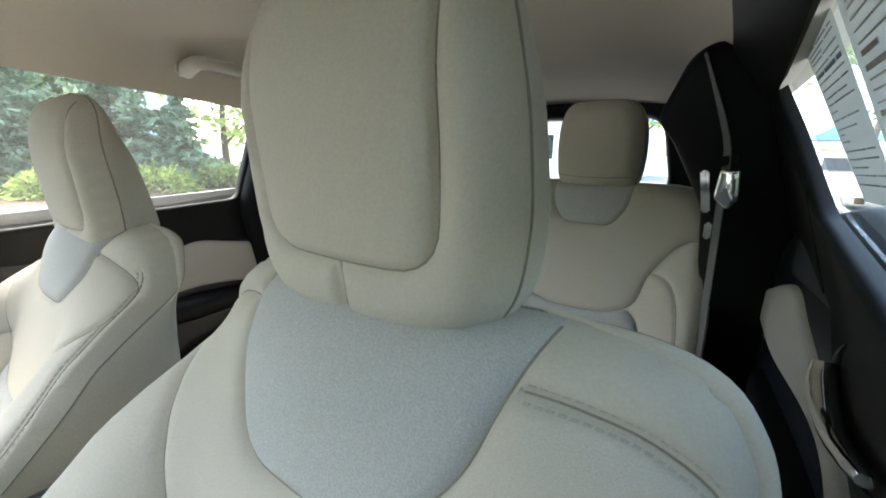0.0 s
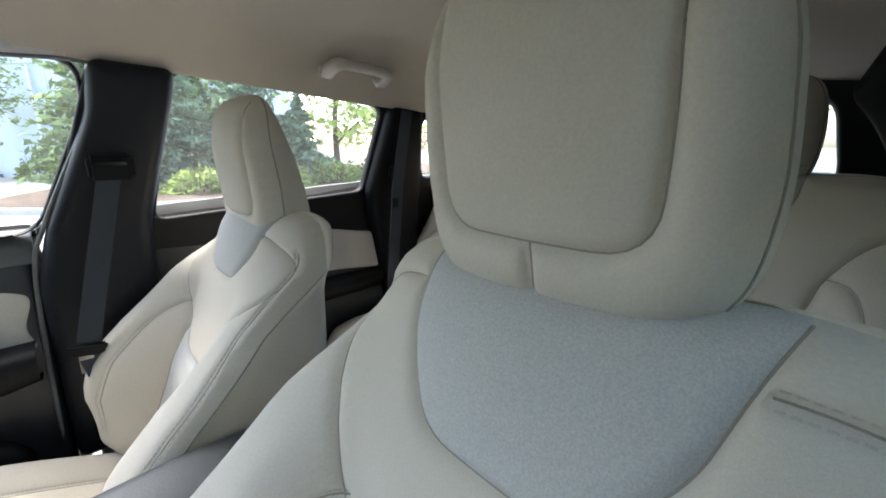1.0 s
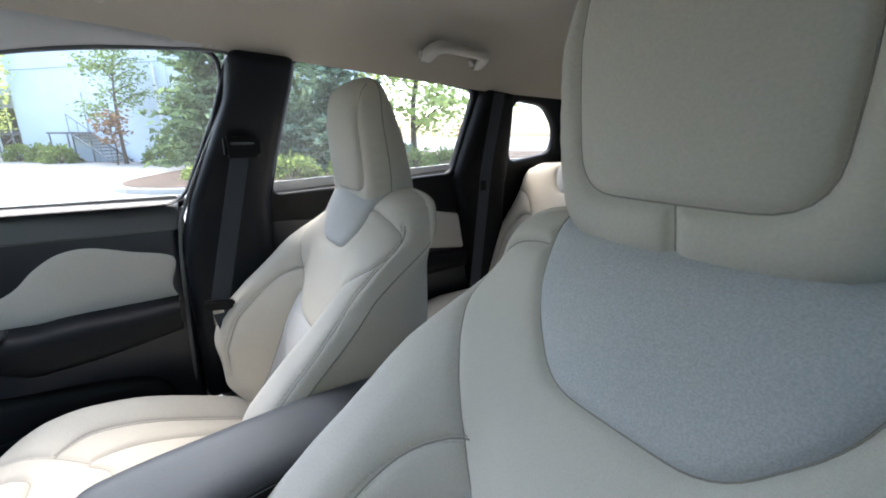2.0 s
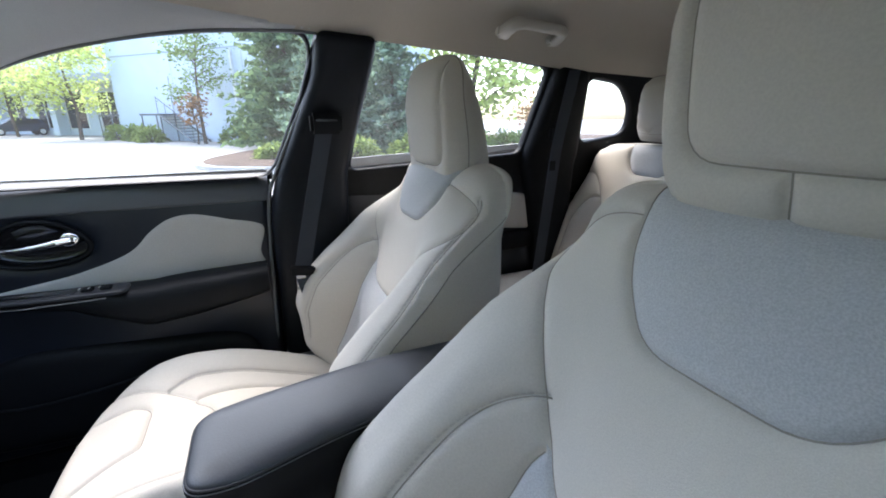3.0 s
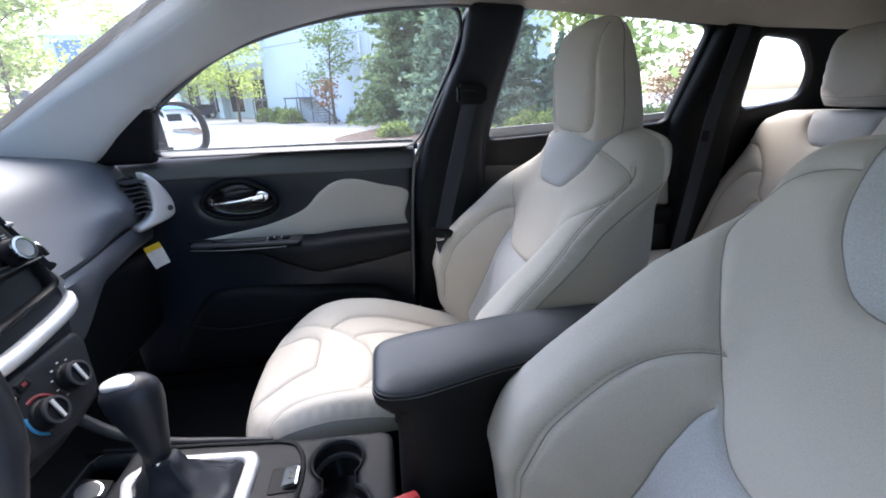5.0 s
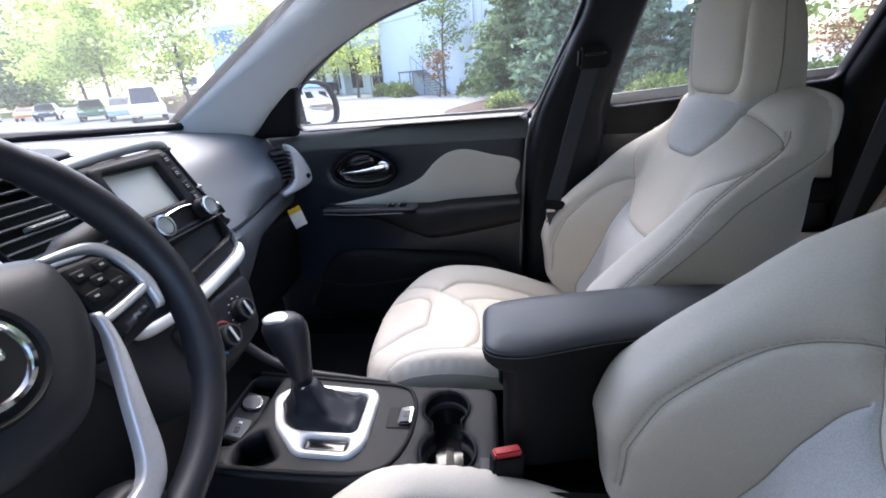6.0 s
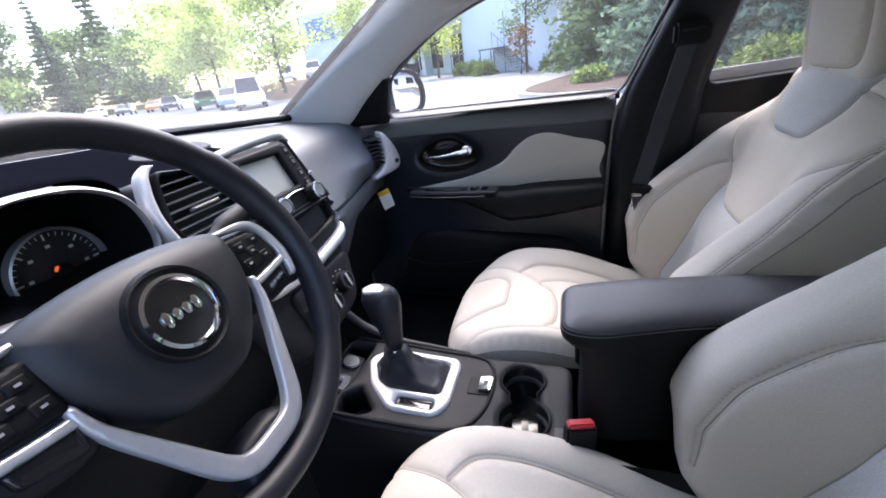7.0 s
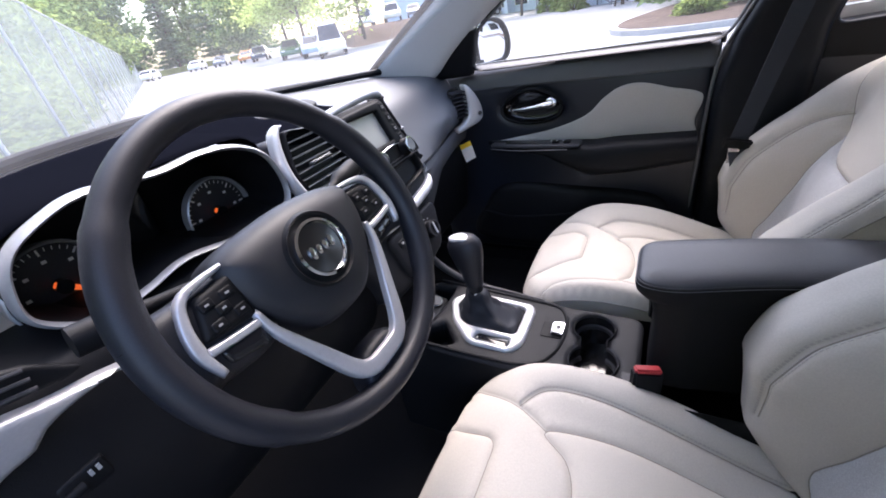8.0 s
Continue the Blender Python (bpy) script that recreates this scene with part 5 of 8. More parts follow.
# air bag tag
tag = thing("warning_tag", "yellow and white paper tag hanging from the dash trim", "tag")
PAPER = material("white_paper", (0.80, 0.79, 0.76), 0.8, scale=90, bump=0.05, var=0.03)
YELLOW = material("yellow_print", (0.80, 0.55, 0.02), 0.7, bump=0)
m = Matrix.Translation((0.688, 0.842, 0.838)) @ pose(0, 0, 0, -8, -12, -38)
for nm, z0, z1, mat in (("tag_paper", -0.040, 0.012, PAPER), ("tag_heading", 0.012, 0.030, YELLOW)):
    bm = bmesh.new()
    for u in np.linspace(-0.021, 0.021, 7):
        for z in np.linspace(z0, z1, 5):
            for dd in (0, 0.0006):
                bm.verts.new(m @ Vector((u, -0.006 * math.sin(u * 50 + z * 30) - dd, z)))
    bm.verts.ensure_lookup_table()
    ix = lambda i, j, k: bm.verts[(i * 5 + j) * 2 + k]
    for i in range(6):
        for j in range(4):
            bm.faces.new((ix(i, j, 1), ix(i + 1, j, 1), ix(i + 1, j + 1, 1), ix(i, j + 1, 1)))
            bm.faces.new((ix(i, j, 0), ix(i, j + 1, 0), ix(i + 1, j + 1, 0), ix(i + 1, j, 0)))
    part(nm, bm, mat, tag)

# instrument cluster
cl = new("instrument_cluster")
cl.parent = dash
brow = smooth_loop([(-0.575, 1.085), (-0.572, 1.15), (-0.548, 1.196), (-0.50, 1.210), (-0.44, 1.206), (-0.37, 1.198), (-0.30, 1.201), (-0.235, 1.190), (-0.185, 1.155), (-0.168, 1.09), (-0.19, 1.050), (-0.26, 1.036), (-0.33, 1.05), (-0.40, 1.062), (-0.46, 1.052), (-0.53, 1.040)], 0.008)
brow = np.array([-0.69, 1.297]) + (brow - [-0.69, 1.297]) * 0.952
mid_z = brow[:, 1].mean()
left = sstep(-brow[:, 0], 0.46, 0.58)
brow[:, 0] -= 0.008 * left
brow[:, 1] = brow[:, 1] - 0.002 * left - 0.24 * left * (brow[:, 1] - mid_z)
cy = brow.mean(0)
tg = np.roll(brow, -1, 0) - np.roll(brow, 1, 0)
tg /= np.linalg.norm(tg, axis=1)[:, None]
inn = np.stack([-tg[:, 1], tg[:, 0]], 1)
if ((cy - brow[0]) * inn[0]).sum() < 0:
    inn = -inn
inner = brow + inn * 0.0085
CLY = 0.80
plate("cluster_trim", brow, lambda x, z, h: (x, CLY + 0.04 * (z - 1.1) - h, z), 0.012, 0.008, TRIM, cl, res=0.01, holes=[inner])
rings = [[(p[0], CLY, p[1]) for p in inner], [(cy[0] + (p[0] - cy[0]) * 0.97, 0.90, cy[1] + (p[1] - cy[1]) * 0.95) for p in inner], [(cy[0] + (p[0] - cy[0]) * 0.95, 0.965, cy[1] + (p[1] - cy[1]) * 0.9 - 0.005) for p in inner]]
loft("cluster_housing", rings, BLACK, cl, True, (False, True))
NEEDLE = material("orange_needle", (0.75, 0.16, 0.02), 0.5, bump=0)
NEEDLE.node_tree.nodes["Principled BSDF"].inputs["Emission Color"].default_value = (1.0, 0.16, 0.03, 1)
NEEDLE.node_tree.nodes["Principled BSDF"].inputs["Emission Strength"].default_value = 0.10
for gx, gz, na in ((-0.272, 1.080, -38), (-0.520, 1.092, -40)):
    gy = -0.028
    g = new("gauge")
    g.parent = cl
    ringp = [[(gx + r * math.cos(a), y, gz + r * math.sin(a)) for a in np.linspace(0, 2 * math.pi, 48, endpoint=False)] for r, y in ((0.063, 0.935 + gy), (0.063, 0.919 + gy), (0.0605, 0.917 + gy), (0.058, 0.930 + gy))]
    loft("gauge_ring", ringp, TRIM, g, True, (False, False))
    loft("gauge_face", [[(gx + r * math.cos(a), 0.932 + gy, gz + r * math.sin(a)) for a in np.linspace(0, 2 * math.pi, 32, endpoint=False)] for r in (0.0585, 0.001)], DARK, g, True, (False, False))
    for k in range(31):
        a = radians(225 - k * 9)
        long = k % 5 == 0
        r0, r1, w = (0.046, 0.055, 0.0013) if long else (0.050, 0.055, 0.0006)
        d, e = Vector((math.cos(a), 0, math.sin(a))), Vector((-math.sin(a), 0, math.cos(a)))
        c = Vector((gx, 0.9300 + gy, gz))
        mesh_part("gauge_tick", [c + d * r0 - e * w, c + d * r1 - e * w, c + d * r1 + e * w, c + d * r0 + e * w], [(0, 1, 2, 3)], PAPER, g, smooth=False)
        if long:
            q = c + d * 0.037
            mesh_part("gauge_figure", [q + Vector((-0.003, 0, -0.0022)), q + Vector((0.003, 0, -0.0022)), q + Vector((0.003, 0, 0.0022)), q + Vector((-0.003, 0, 0.0022))], [(0, 1, 2, 3)], PAPER, g, smooth=False)
    a = radians(na)
    tube("needle", [(gx - 0.010 * math.cos(a), 0.922 + gy, gz - 0.010 * math.sin(a)), (gx + 0.050 * math.cos(a), 0.922 + gy, gz + 0.050 * math.sin(a))], [0.0045, 0.0026], NEEDLE, g, 8)
    tube("needle_cap", [(gx, 0.930 + gy, gz), (gx, 0.917 + gy, gz)], 0.010, BLACK, g, 20)
plate("display", round_poly([(-0.42, 1.07), (-0.35, 1.07), (-0.35, 1.17), (-0.42, 1.17)], 0.008), lambda x, z, h: (x, 0.955 - h, z), 0.004, 0.004, GLOSS, cl, res=0.03)

# driver's lower dash
rings = []
for x in np.linspace(-0.775, -0.12, 30):
    e = float(sstep(-x, 0.50, 0.76))
    pts = [(0.90, 1.055), (0.815, 1.045), (0.785 - 0.02 * e, 1.02 + 0.03 * e), (0.770 - 0.02 * e, 0.985), (0.758 - 0.02 * e, 0.93), (0.74, 0.85), (0.75, 0.74), (0.80, 0.66), (0.90, 0.62)]
    q = np.array(smooth_loop(pts, 0.02, False))
    s = np.linspace(0, len(q) - 1, 30)
    rings.append([(x, float(np.interp(i, range(len(q)), q[:, 0])), float(np.interp(i, range(len(q)), q[:, 1]))) for i in s])
loft("knee_panel", rings, BLACK, dash, closed=False)
sd = smooth_loop([(-0.53, 1.000), (-0.556, 1.007), (-0.585, 1.015), (-0.622, 1.022), (-0.66, 1.034), (-0.70, 1.043), (-0.77, 1.05)], 0.01, False)
sb = smooth_loop([(-0.53, 0.995), (-0.575, 1.004), (-0.612, 1.004), (-0.642, 0.998), (-0.658, 0.986), (-0.688, 0.982), (-0.72, 0.97), (-0.77, 0.94)], 0.01, False)
plate("silver_dash_strip", np.concatenate([sd, sb[::-1]]), lambda x, z, h: (x, 0.746 - h, z), 0.010, 0.008, TRIM, dash, res=0.01, flip=False)
v = new("air_vent")
v.parent = dash
plate("vent_frame", round_poly([(-0.765, 1.058), (-0.66, 1.042), (-0.60, 1.026), (-0.583, 1.030), (-0.62, 1.065), (-0.68, 1.09), (-0.765, 1.11)], 0.008), lambda x, z, h: (x, 0.755 - h, z), 0.004, 0.006, BLACK, v, res=0.02)
for z in (1.064, 1.076, 1.088):
    tube("slat", [(-0.755, 0.744, z + 0.012), (-0.625, 0.744, z - 0.022)], 0.0022, DARK, v, 6)
sw = new("headlight_switch")
sw.parent = dash
plate("switch_plate", round_poly([(-0.672, 0.944), (-0.622, 0.944), (-0.622, 0.978), (-0.672, 0.978)], 0.006), lambda x, z, h: (x, 0.748 - h, z), 0.006, 0.004, BLACK, sw, res=0.02)
for x in (-0.632, -0.640):
    box("switch_mark", (0.004, 0.002, 0.008), (x, 0.741, 0.968), MARK, sw, 0.0)
tube("dimmer_wheel", [(-0.668, 0.742, 0.960), (-0.650, 0.742, 0.960)], 0.007, BLACK, sw, 16)

# the middle of the dash sits a little lower than the pads beside it
for ob in dash.children:
    kind = ob.name.split(".")[0]
    if ob.name == "headlight_switch":
        ob.location = (-0.002, 0, -0.046)
    elif kind in ("button_mark", "dial_mark", "heater_button", "heater_panel", "instrument_cluster", "knob", "radio_button", "radio_face", "radio_line", "screen", "screen_border", "silver_brow", "silver_strip", "silver_vent_trim", "stack_body", "storage_slot") or ob.name in ("air_vent", "air_vent.001"):
        ob.location = (ob.location.x, ob.location.y, ob.location.z - 0.021)

# ---- steering wheel ----
wheel = thing("steering_wheel", "black leather steering wheel with silver spoke trim", "steering wheel")
WA = radians(25)
wheel.matrix_basis = Matrix.Translation((-0.37, 0.591, 1.0616)) @ Matrix(((1, 0, 0, 0), (0, math.sin(WA), -math.cos(WA), 0), (0, math.cos(WA), math.sin(WA), 0), (0, 0, 0, 1)))
RC = 0.2075
rings = []
for i in range(96):
    t = 2 * math.pi * i / 96
    grip = 0.0168 + 0.0022 * (abs(math.cos(t)) > 0.78) * 1.0
    d = Vector((math.cos(t), math.sin(t), 0))
    rings.append([tuple(d * (RC + grip * math.cos(a)) + Vector((0, 0, grip * 1.12 * math.sin(a)))) for a in np.linspace(0, 2 * math.pi, 18, endpoint=False)])
rings.append(rings[0])
loft("rim", rings, LEATHER, wheel, True, (False, False), angle=0)
for t in (8, 172, 215, 325):
    t = radians(t)
    d = Vector((math.cos(t), math.sin(t), 0))
    c = [tuple(d * (RC + 0.0182 * math.cos(a)) + Vector((0, 0, 0.0200 * math.sin(a)))) for a in np.linspace(0, 2 * math.pi, 24, endpoint=False)]
    tube("rim_seam", c, 0.0009, BLACK, wheel, 6, closed=True)
hub = smooth_loop([(-0.116, 0.043), (-0.092, 0.062), (0.0, 0.071), (0.092, 0.062), (0.116, 0.043), (0.110, -0.006), (0.078, -0.055), (0.035, -0.088), (-0.035, -0.088), (-0.078, -0.055), (-0.110, -0.006)], 0.006)
flat = lambda u, v, h: (u, v, h)
plate("airbag_cover", hub, lambda u, v, h: (u, v, h - 0.006 - 0.8 * (u * u + v * v)), 0.034, 0.035, PADLEATHER, wheel, res=0.012)
plate("hub_back", hub.mean(0) + (hub - hub.mean(0)) * 0.9, lambda u, v, h: (u, v, -0.05 + h), 0.05, 0.02, BLACK, wheel, res=0.03)
EMBLEMFACE = material("dark_polished_disc", (0.10, 0.10, 0.105), 0.2, metal=0.9, scale=80, bump=0.03, var=0.06)
em = new("emblem")
em.parent = wheel
circ = lambda r, k=48: [(-0.002 + r * math.cos(a), r * math.sin(a)) for a in np.linspace(0, 2 * math.pi, k, endpoint=False)]
ez = 0.0295
loft("emblem_rim", [[(p[0], p[1], z) for p in circ(r)] for r, z in ((0.050, ez - 0.004), (0.047, ez + 0.002), (0.044, ez - 0.001), (0.038, ez - 0.001))], BLACK, em, True, (False, False))
loft("emblem_ring", [[(p[0], p[1], z) for p in circ(r)] for r, z in ((0.0385, ez - 0.002), (0.0376, ez + 0.003), (0.0340, ez + 0.0045), (0.0318, ez + 0.0005))], CHROME, em, True, (False, False))
loft("emblem_disc", [[(p[0], p[1], z) for p in circ(r)] for r, z in ((0.0328, ez + 0.0005), (0.001, ez + 0.002))], EMBLEMFACE, em, True, (False, False))
for i, (u, h) in enumerate(((-0.018, 0.011), (-0.007, 0.008), (0.004, 0.008), (0.015, 0.010))):
    loft("emblem_bar", [[(-0.002 + u + r * 0.0046 * math.cos(a), h * 0.8 * r * math.sin(a), ez + z) for a in np.linspace(0, 2 * math.pi, 14, endpoint=False)] for r, z in ((1.0, 0.001), (0.95, 0.0045), (0.6, 0.0055))], CHROME, em, True, (False, True))


def band_on(name, path, half, place, parent):
    """A flat silver band of varying width along a path on the wheel."""
    q = np.array(path)[:, :2]
    d = np.gradient(q, axis=0)
    d /= np.linalg.norm(d, axis=1)[:, None]
    n = np.stack([-d[:, 1], d[:, 0]], 1) * np.asarray(half)[:, None]
    o = np.concatenate([q - n, (q + n)[::-1]])
    area = float((o[:, 0] * np.roll(o[:, 1], -1) - np.roll(o[:, 0], -1) * o[:, 1]).sum())
    return plate(name, o if area > 0 else o[::-1], place, 0.006, 0.003, WHEELTRIM, parent, res=0.008)


for s in (-1, 1):
    sp = new("spoke")
    sp.parent = wheel
    arm = smooth_loop([(s * 0.08, 0.050), (s * 0.15, 0.056), (s * 0.205, 0.045), (s * 0.205, -0.04), (s * 0.165, -0.045), (s * 0.09, -0.04)], 0.006)
    plate("spoke_body", arm if s > 0 else arm[::-1], lambda u, v, h: (u, v, h - 0.022), 0.022, 0.018, LEATHER, sp, res=0.015)
    pan = round_poly([(s * 0.100, 0.050), (s * 0.148, 0.046), (s * 0.166, 0.002), (s * 0.104, -0.006)], 0.008)
    plate("switch_panel", pan if s > 0 else pan[::-1], lambda u, v, h: (u, v, h + 0.0), 0.008, 0.006, BLACK, sp, res=0.012)
    pan2 = round_poly([(s * 0.108, -0.018), (s * 0.160, -0.012), (s * 0.158, -0.030), (s * 0.112, -0.040)], 0.006)
    plate("lower_panel", pan2 if s > 0 else pan2[::-1], lambda u, v, h: (u, v, h - 0.002), 0.007, 0.005, GLOSS, sp, res=0.012)
    edge = smooth_loop([(s * 0.100, 0.060), (s * 0.150, 0.054), (s * 0.168, 0.030), (s * 0.174, -0.004), (s * 0.168, -0.034)], 0.005, False)
    rim_w = lerp(np.linspace(0, 1, len(edge)), [0, 0.4, 0.75, 1], [0.003, 0.0055, 0.0075, 0.004])
    band_on("silver_edge", edge, rim_w, lambda u, v, h: (u, v, h + 0.001), sp)
    bar = smooth_loop([(s * 0.170, -0.006), (s * 0.135, -0.011), (s * 0.104, -0.014)], 0.005, False)
    band_on("silver_bar", bar, np.full(len(bar), 0.0052), lambda u, v, h: (u, v, h + 0.0015), sp)
    for u, v in ((0.118, 0.033), (0.142, 0.034), (0.116, 0.010), (0.144, 0.010), (0.130, 0.022)):
        b = round_poly([(s * (u - 0.008), v - 0.006), (s * (u + 0.008), v - 0.006), (s * (u + 0.008), v + 0.006), (s * (u - 0.008), v + 0.006)], 0.003)
        plate("button", b if s > 0 else b[::-1], lambda p, q, h: (p, q, h + 0.0075), 0.002, 0.002, BLACK, sp, res=0.01)
        box("button_mark", (0.0045, 0.0022, 0.0006), (s * u, v, 0.0098), MARK, sp, 0.0)
GREEN = material("green_print", (0.012, 0.05, 0.018), 0.5, bump=0)
for u, mat in ((-0.148, GREEN), (-0.132, MARK), (-0.117, RED)):
    box("button_mark", (0.006, 0.0035, 0.0006), (u, -0.024, 0.0056), mat, wheel, 0.0, rot=(0, 0, -12))
vee = smooth_loop([(-0.107, -0.012), (-0.101, -0.045), (-0.075, -0.103), (-0.052, -0.150), (-0.032, -0.168), (0.0, -0.171), (0.032, -0.168), (0.052, -0.150), (0.075, -0.103), (0.101, -0.045), (0.107, -0.012)], 0.006, False)
vee_w = lerp(np.linspace(0, 1, len(vee)), [0, 0.12, 0.30, 0.45, 0.55, 0.70, 0.88, 1], [0.004, 0.007, 0.0105, 0.0125, 0.0125, 0.0105, 0.007, 0.004])
band_on("lower_spoke_trim", vee, vee_w, lambda u, v, h: (u, v, h + 0.003 - 0.006 * abs(v)), wheel)
low = smooth_loop([(-0.030, -0.15), (0.030, -0.15), (0.045, -0.175), (0.040, -0.20), (-0.040, -0.20), (-0.045, -0.175)], 0.006)
plate("lower_spoke", low, lambda u, v, h: (u, v, h - 0.018), 0.018, 0.012, LEATHER, wheel, res=0.012)
for ob in wheel.children:
    if ob.name.split(".")[0] == "spoke":
        ob.location = (0, -0.011, 0)
# column and stalks
col = thing("steering_column", "black steering column shroud with stalks", "steering column")
wm = wheel.matrix_basis
rings = []
for n, w, hgt in ((-0.045, 0.075, 0.05), (-0.07, 0.08, 0.06), (-0.14, 0.085, 0.065), (-0.24, 0.08, 0.06)):
    rings.append([tuple(wm @ Vector((w * math.copysign(abs(math.cos(a)) ** 0.6, math.cos(a)), -0.01 + hgt * math.copysign(abs(math.sin(a)) ** 0.6, math.sin(a)), n))) for a in np.linspace(0, 2 * math.pi, 28, endpoint=False)])
loft("shroud", rings, BLACK, col)
for s in (-1, 1):
    pth = [wm @ Vector(q) for q in ((s * 0.06, 0.030, -0.058), (s * 0.12, 0.045, -0.060), (s * 0.18, 0.056, -0.064), (s * 0.226, 0.064, -0.066))]
    tube("stalk", smooth_loop([tuple(p) for p in pth], 0.01, False), list(lerp(np.linspace(0, 1, len(smooth_loop([tuple(p) for p in pth], 0.01, False))), [0, 0.6, 0.75, 1], [0.009, 0.009, 0.017, 0.016])), BLACK, col, 12)

# ---- centre console ----
con = thing("centre_console", "black plastic centre console with cup holders", "console")
CZ = 0.655
deck = round_poly([(-0.135, 0.20), (0.080, 0.20), (0.087, 0.36), (0.100, 0.45), (0.110, 0.66), (0.100, 0.72), (-0.115, 0.72), (-0.135, 0.62)], 0.03)
C1, R1, C2, R2 = np.array([0.025, 0.296]), 0.042, np.array([-0.072, 0.286]), 0.046
lead = math.atan2(C2[1] - C1[1], C2[0] - C1[0])
cups = np.array([C1 + R1 * np.array([math.cos(a), math.sin(a)]) for a in lead + np.linspace(radians(38), radians(322), 40)]
                + [C2 + R2 * np.array([math.cos(a), math.sin(a)]) for a in lead + math.pi + np.linspace(radians(34), radians(326), 44)])
cubby = round_poly([(-0.075, 0.655), (-0.045, 0.625), (-0.100, 0.575), (-0.115, 0.60), (-0.115, 0.645)], 0.010)
tray = round_poly([(0.088, 0.652), (0.0, 0.652), (-0.075, 0.664), (-0.085, 0.708), (0.085, 0.712)], 0.008)
plate("deck", deck, lambda x, y, h: (x, y, CZ - 0.01 + 0.06 * max(0, y - 0.45) + h), 0.012, 0.012, DECK, con, res=0.02, holes=[cups, cubby, tray])
cup = new("cup_holder")
cup.parent = con
mid = (C1 + C2) / 2
own = np.array([C1] * 40 + [C2] * 44)
loft("cup_wall", [[(*(o + (p - o) * k), z) for p, o in zip(cups, own)] for k, z in ((1.03, CZ - 0.002), (1.0, CZ - 0.008), (0.97, CZ - 0.03), (0.93, CZ - 0.080), (0.3, CZ - 0.082))], GLOSS, cup, True, (False, True))
loft("cup_rim", [[(*(o + (p - o) * k), z) for p, o in zip(cups, own)] for k, z in ((1.05, CZ + 0.001), (1.03, CZ + 0.004), (1.0, CZ + 0.003), (0.985, CZ - 0.004))], DARK, cup, True, (False, False))
for ctr, r, n0, n1 in ((C1, R1, 0, 40), (C2, R2, 40, 84)):
    loft("cup_step", [[(*(ctr + (p - ctr) * k), z) for p in cups[n0:n1]] for k, z in ((0.97, CZ - 0.024), (0.90, CZ - 0.027), (0.90, CZ - 0.036))], DARK, cup, False)
plate("card_slot", round_poly([(-0.118, 0.205), (-0.088, 0.205), (-0.088, 0.232), (-0.118, 0.232)], 0.004), lambda x, y, h: (x, y, CZ + 0.004 + h), 0.003, 0.002, DARK, con, res=0.02)
box("cup_mat", (0.026, 0.036, 0.002), (-0.074, 0.276, CZ - 0.078), SATIN, con, 0.0005)
loft("cubby_wall", [[(*(cubby.mean(0) + (p - cubby.mean(0)) * k), z) for p in cubby] for k, z in ((1.03, CZ), (0.97, CZ - 0.05), (0.4, CZ - 0.05))], BLACK, con, True, (False, True))
loft("tray_wall", [[(*(tray.mean(0) + (p - tray.mean(0)) * k), z) for p in tray] for k, z in ((1.03, CZ + 0.004), (0.99, CZ - 0.04), (0.4, CZ - 0.04))], BLACK, con, True, (False, True))
# walls of the console
side_l = [[(-0.135, y, CZ - 0.006 + 0.06 * max(0, y - 0.45)), (-0.140, y, CZ - 0.03), (-0.140, y, 0.37)] for y in np.linspace(-0.2, 0.74, 12)]
side_r = [[(e, y, CZ - 0.006 + 0.06 * max(0, y - 0.45)), (e + 0.005, y, CZ - 0.03), (e + 0.008, y, 0.37)] for y in np.linspace(-0.2, 0.74, 24) for e in [float(lerp(y, [0.20, 0.36, 0.45, 0.66], [0.080, 0.087, 0.100, 0.110]))]]
loft("console_wall", side_l, BLACK, con, closed=False)
loft("console_wall", side_r, BLACK, con, closed=False)
ridge = smooth_loop([(-0.125, 0.69), (-0.125, 0.50), (-0.115, 0.40), (-0.07, 0.362), (0.0, 0.352), (0.052, 0.362), (0.080, 0.395), (0.091, 0.50), (0.100, 0.70)], 0.008, False)
tube("deck_ridge", [(p[0], p[1], CZ + 0.003 + 0.06 * max(0, p[1] - 0.45)) for p in ridge], 0.004, BLACK, con, 8)
rail = smooth_loop([(0.112, 0.80, 0.80), (0.116, 0.74, 0.745), (0.111, 0.68, 0.70), (0.106, 0.60, 0.672), (0.102, 0.50, 0.660), (0.094, 0.42, 0.656)], 0.01, False)
tube("side_rail", [tuple(p) for p in rail], list(lerp(np.linspace(0, 1, len(rail)), [0, 0.4, 0.75, 1], [0.010, 0.009, 0.006, 0.003])), DARK, con, 10)
# shifter bezel and boot
bz = round_poly([(0.065, 0.440), (0.072, 0.600), (0.030, 0.638), (-0.040, 0.605), (-0.098, 0.545), (-0.098, 0.450), (-0.070, 0.428), (0.045, 0.428)], 0.018)
bo = round_poly([(0.048, 0.452), (0.052, 0.592), (0.022, 0.615), (-0.030, 0.590), (-0.046, 0.560), (-0.046, 0.452)], 0.014)
pr = round_poly([(-0.060, 0.458), (-0.060, 0.535), (-0.084, 0.535), (-0.086, 0.458)], 0.008)
dz = lambda y: CZ + 0.002 + 0.06 * max(0, y - 0.45)
plate("shifter_bezel", bz, lambda x, y, h: (x, y, dz(y) + h), 0.010, 0.007, SILVER, con, res=0.012, holes=[bo, pr])
plate("gear_window", pr, lambda x, y, h: (x, y, dz(y) + h), 0.004, 0.004, GLOSS, con, res=0.02)
gear = thing("gear_lever", "black gear lever with a silver cap and leather boot", "gear lever")
rings = []
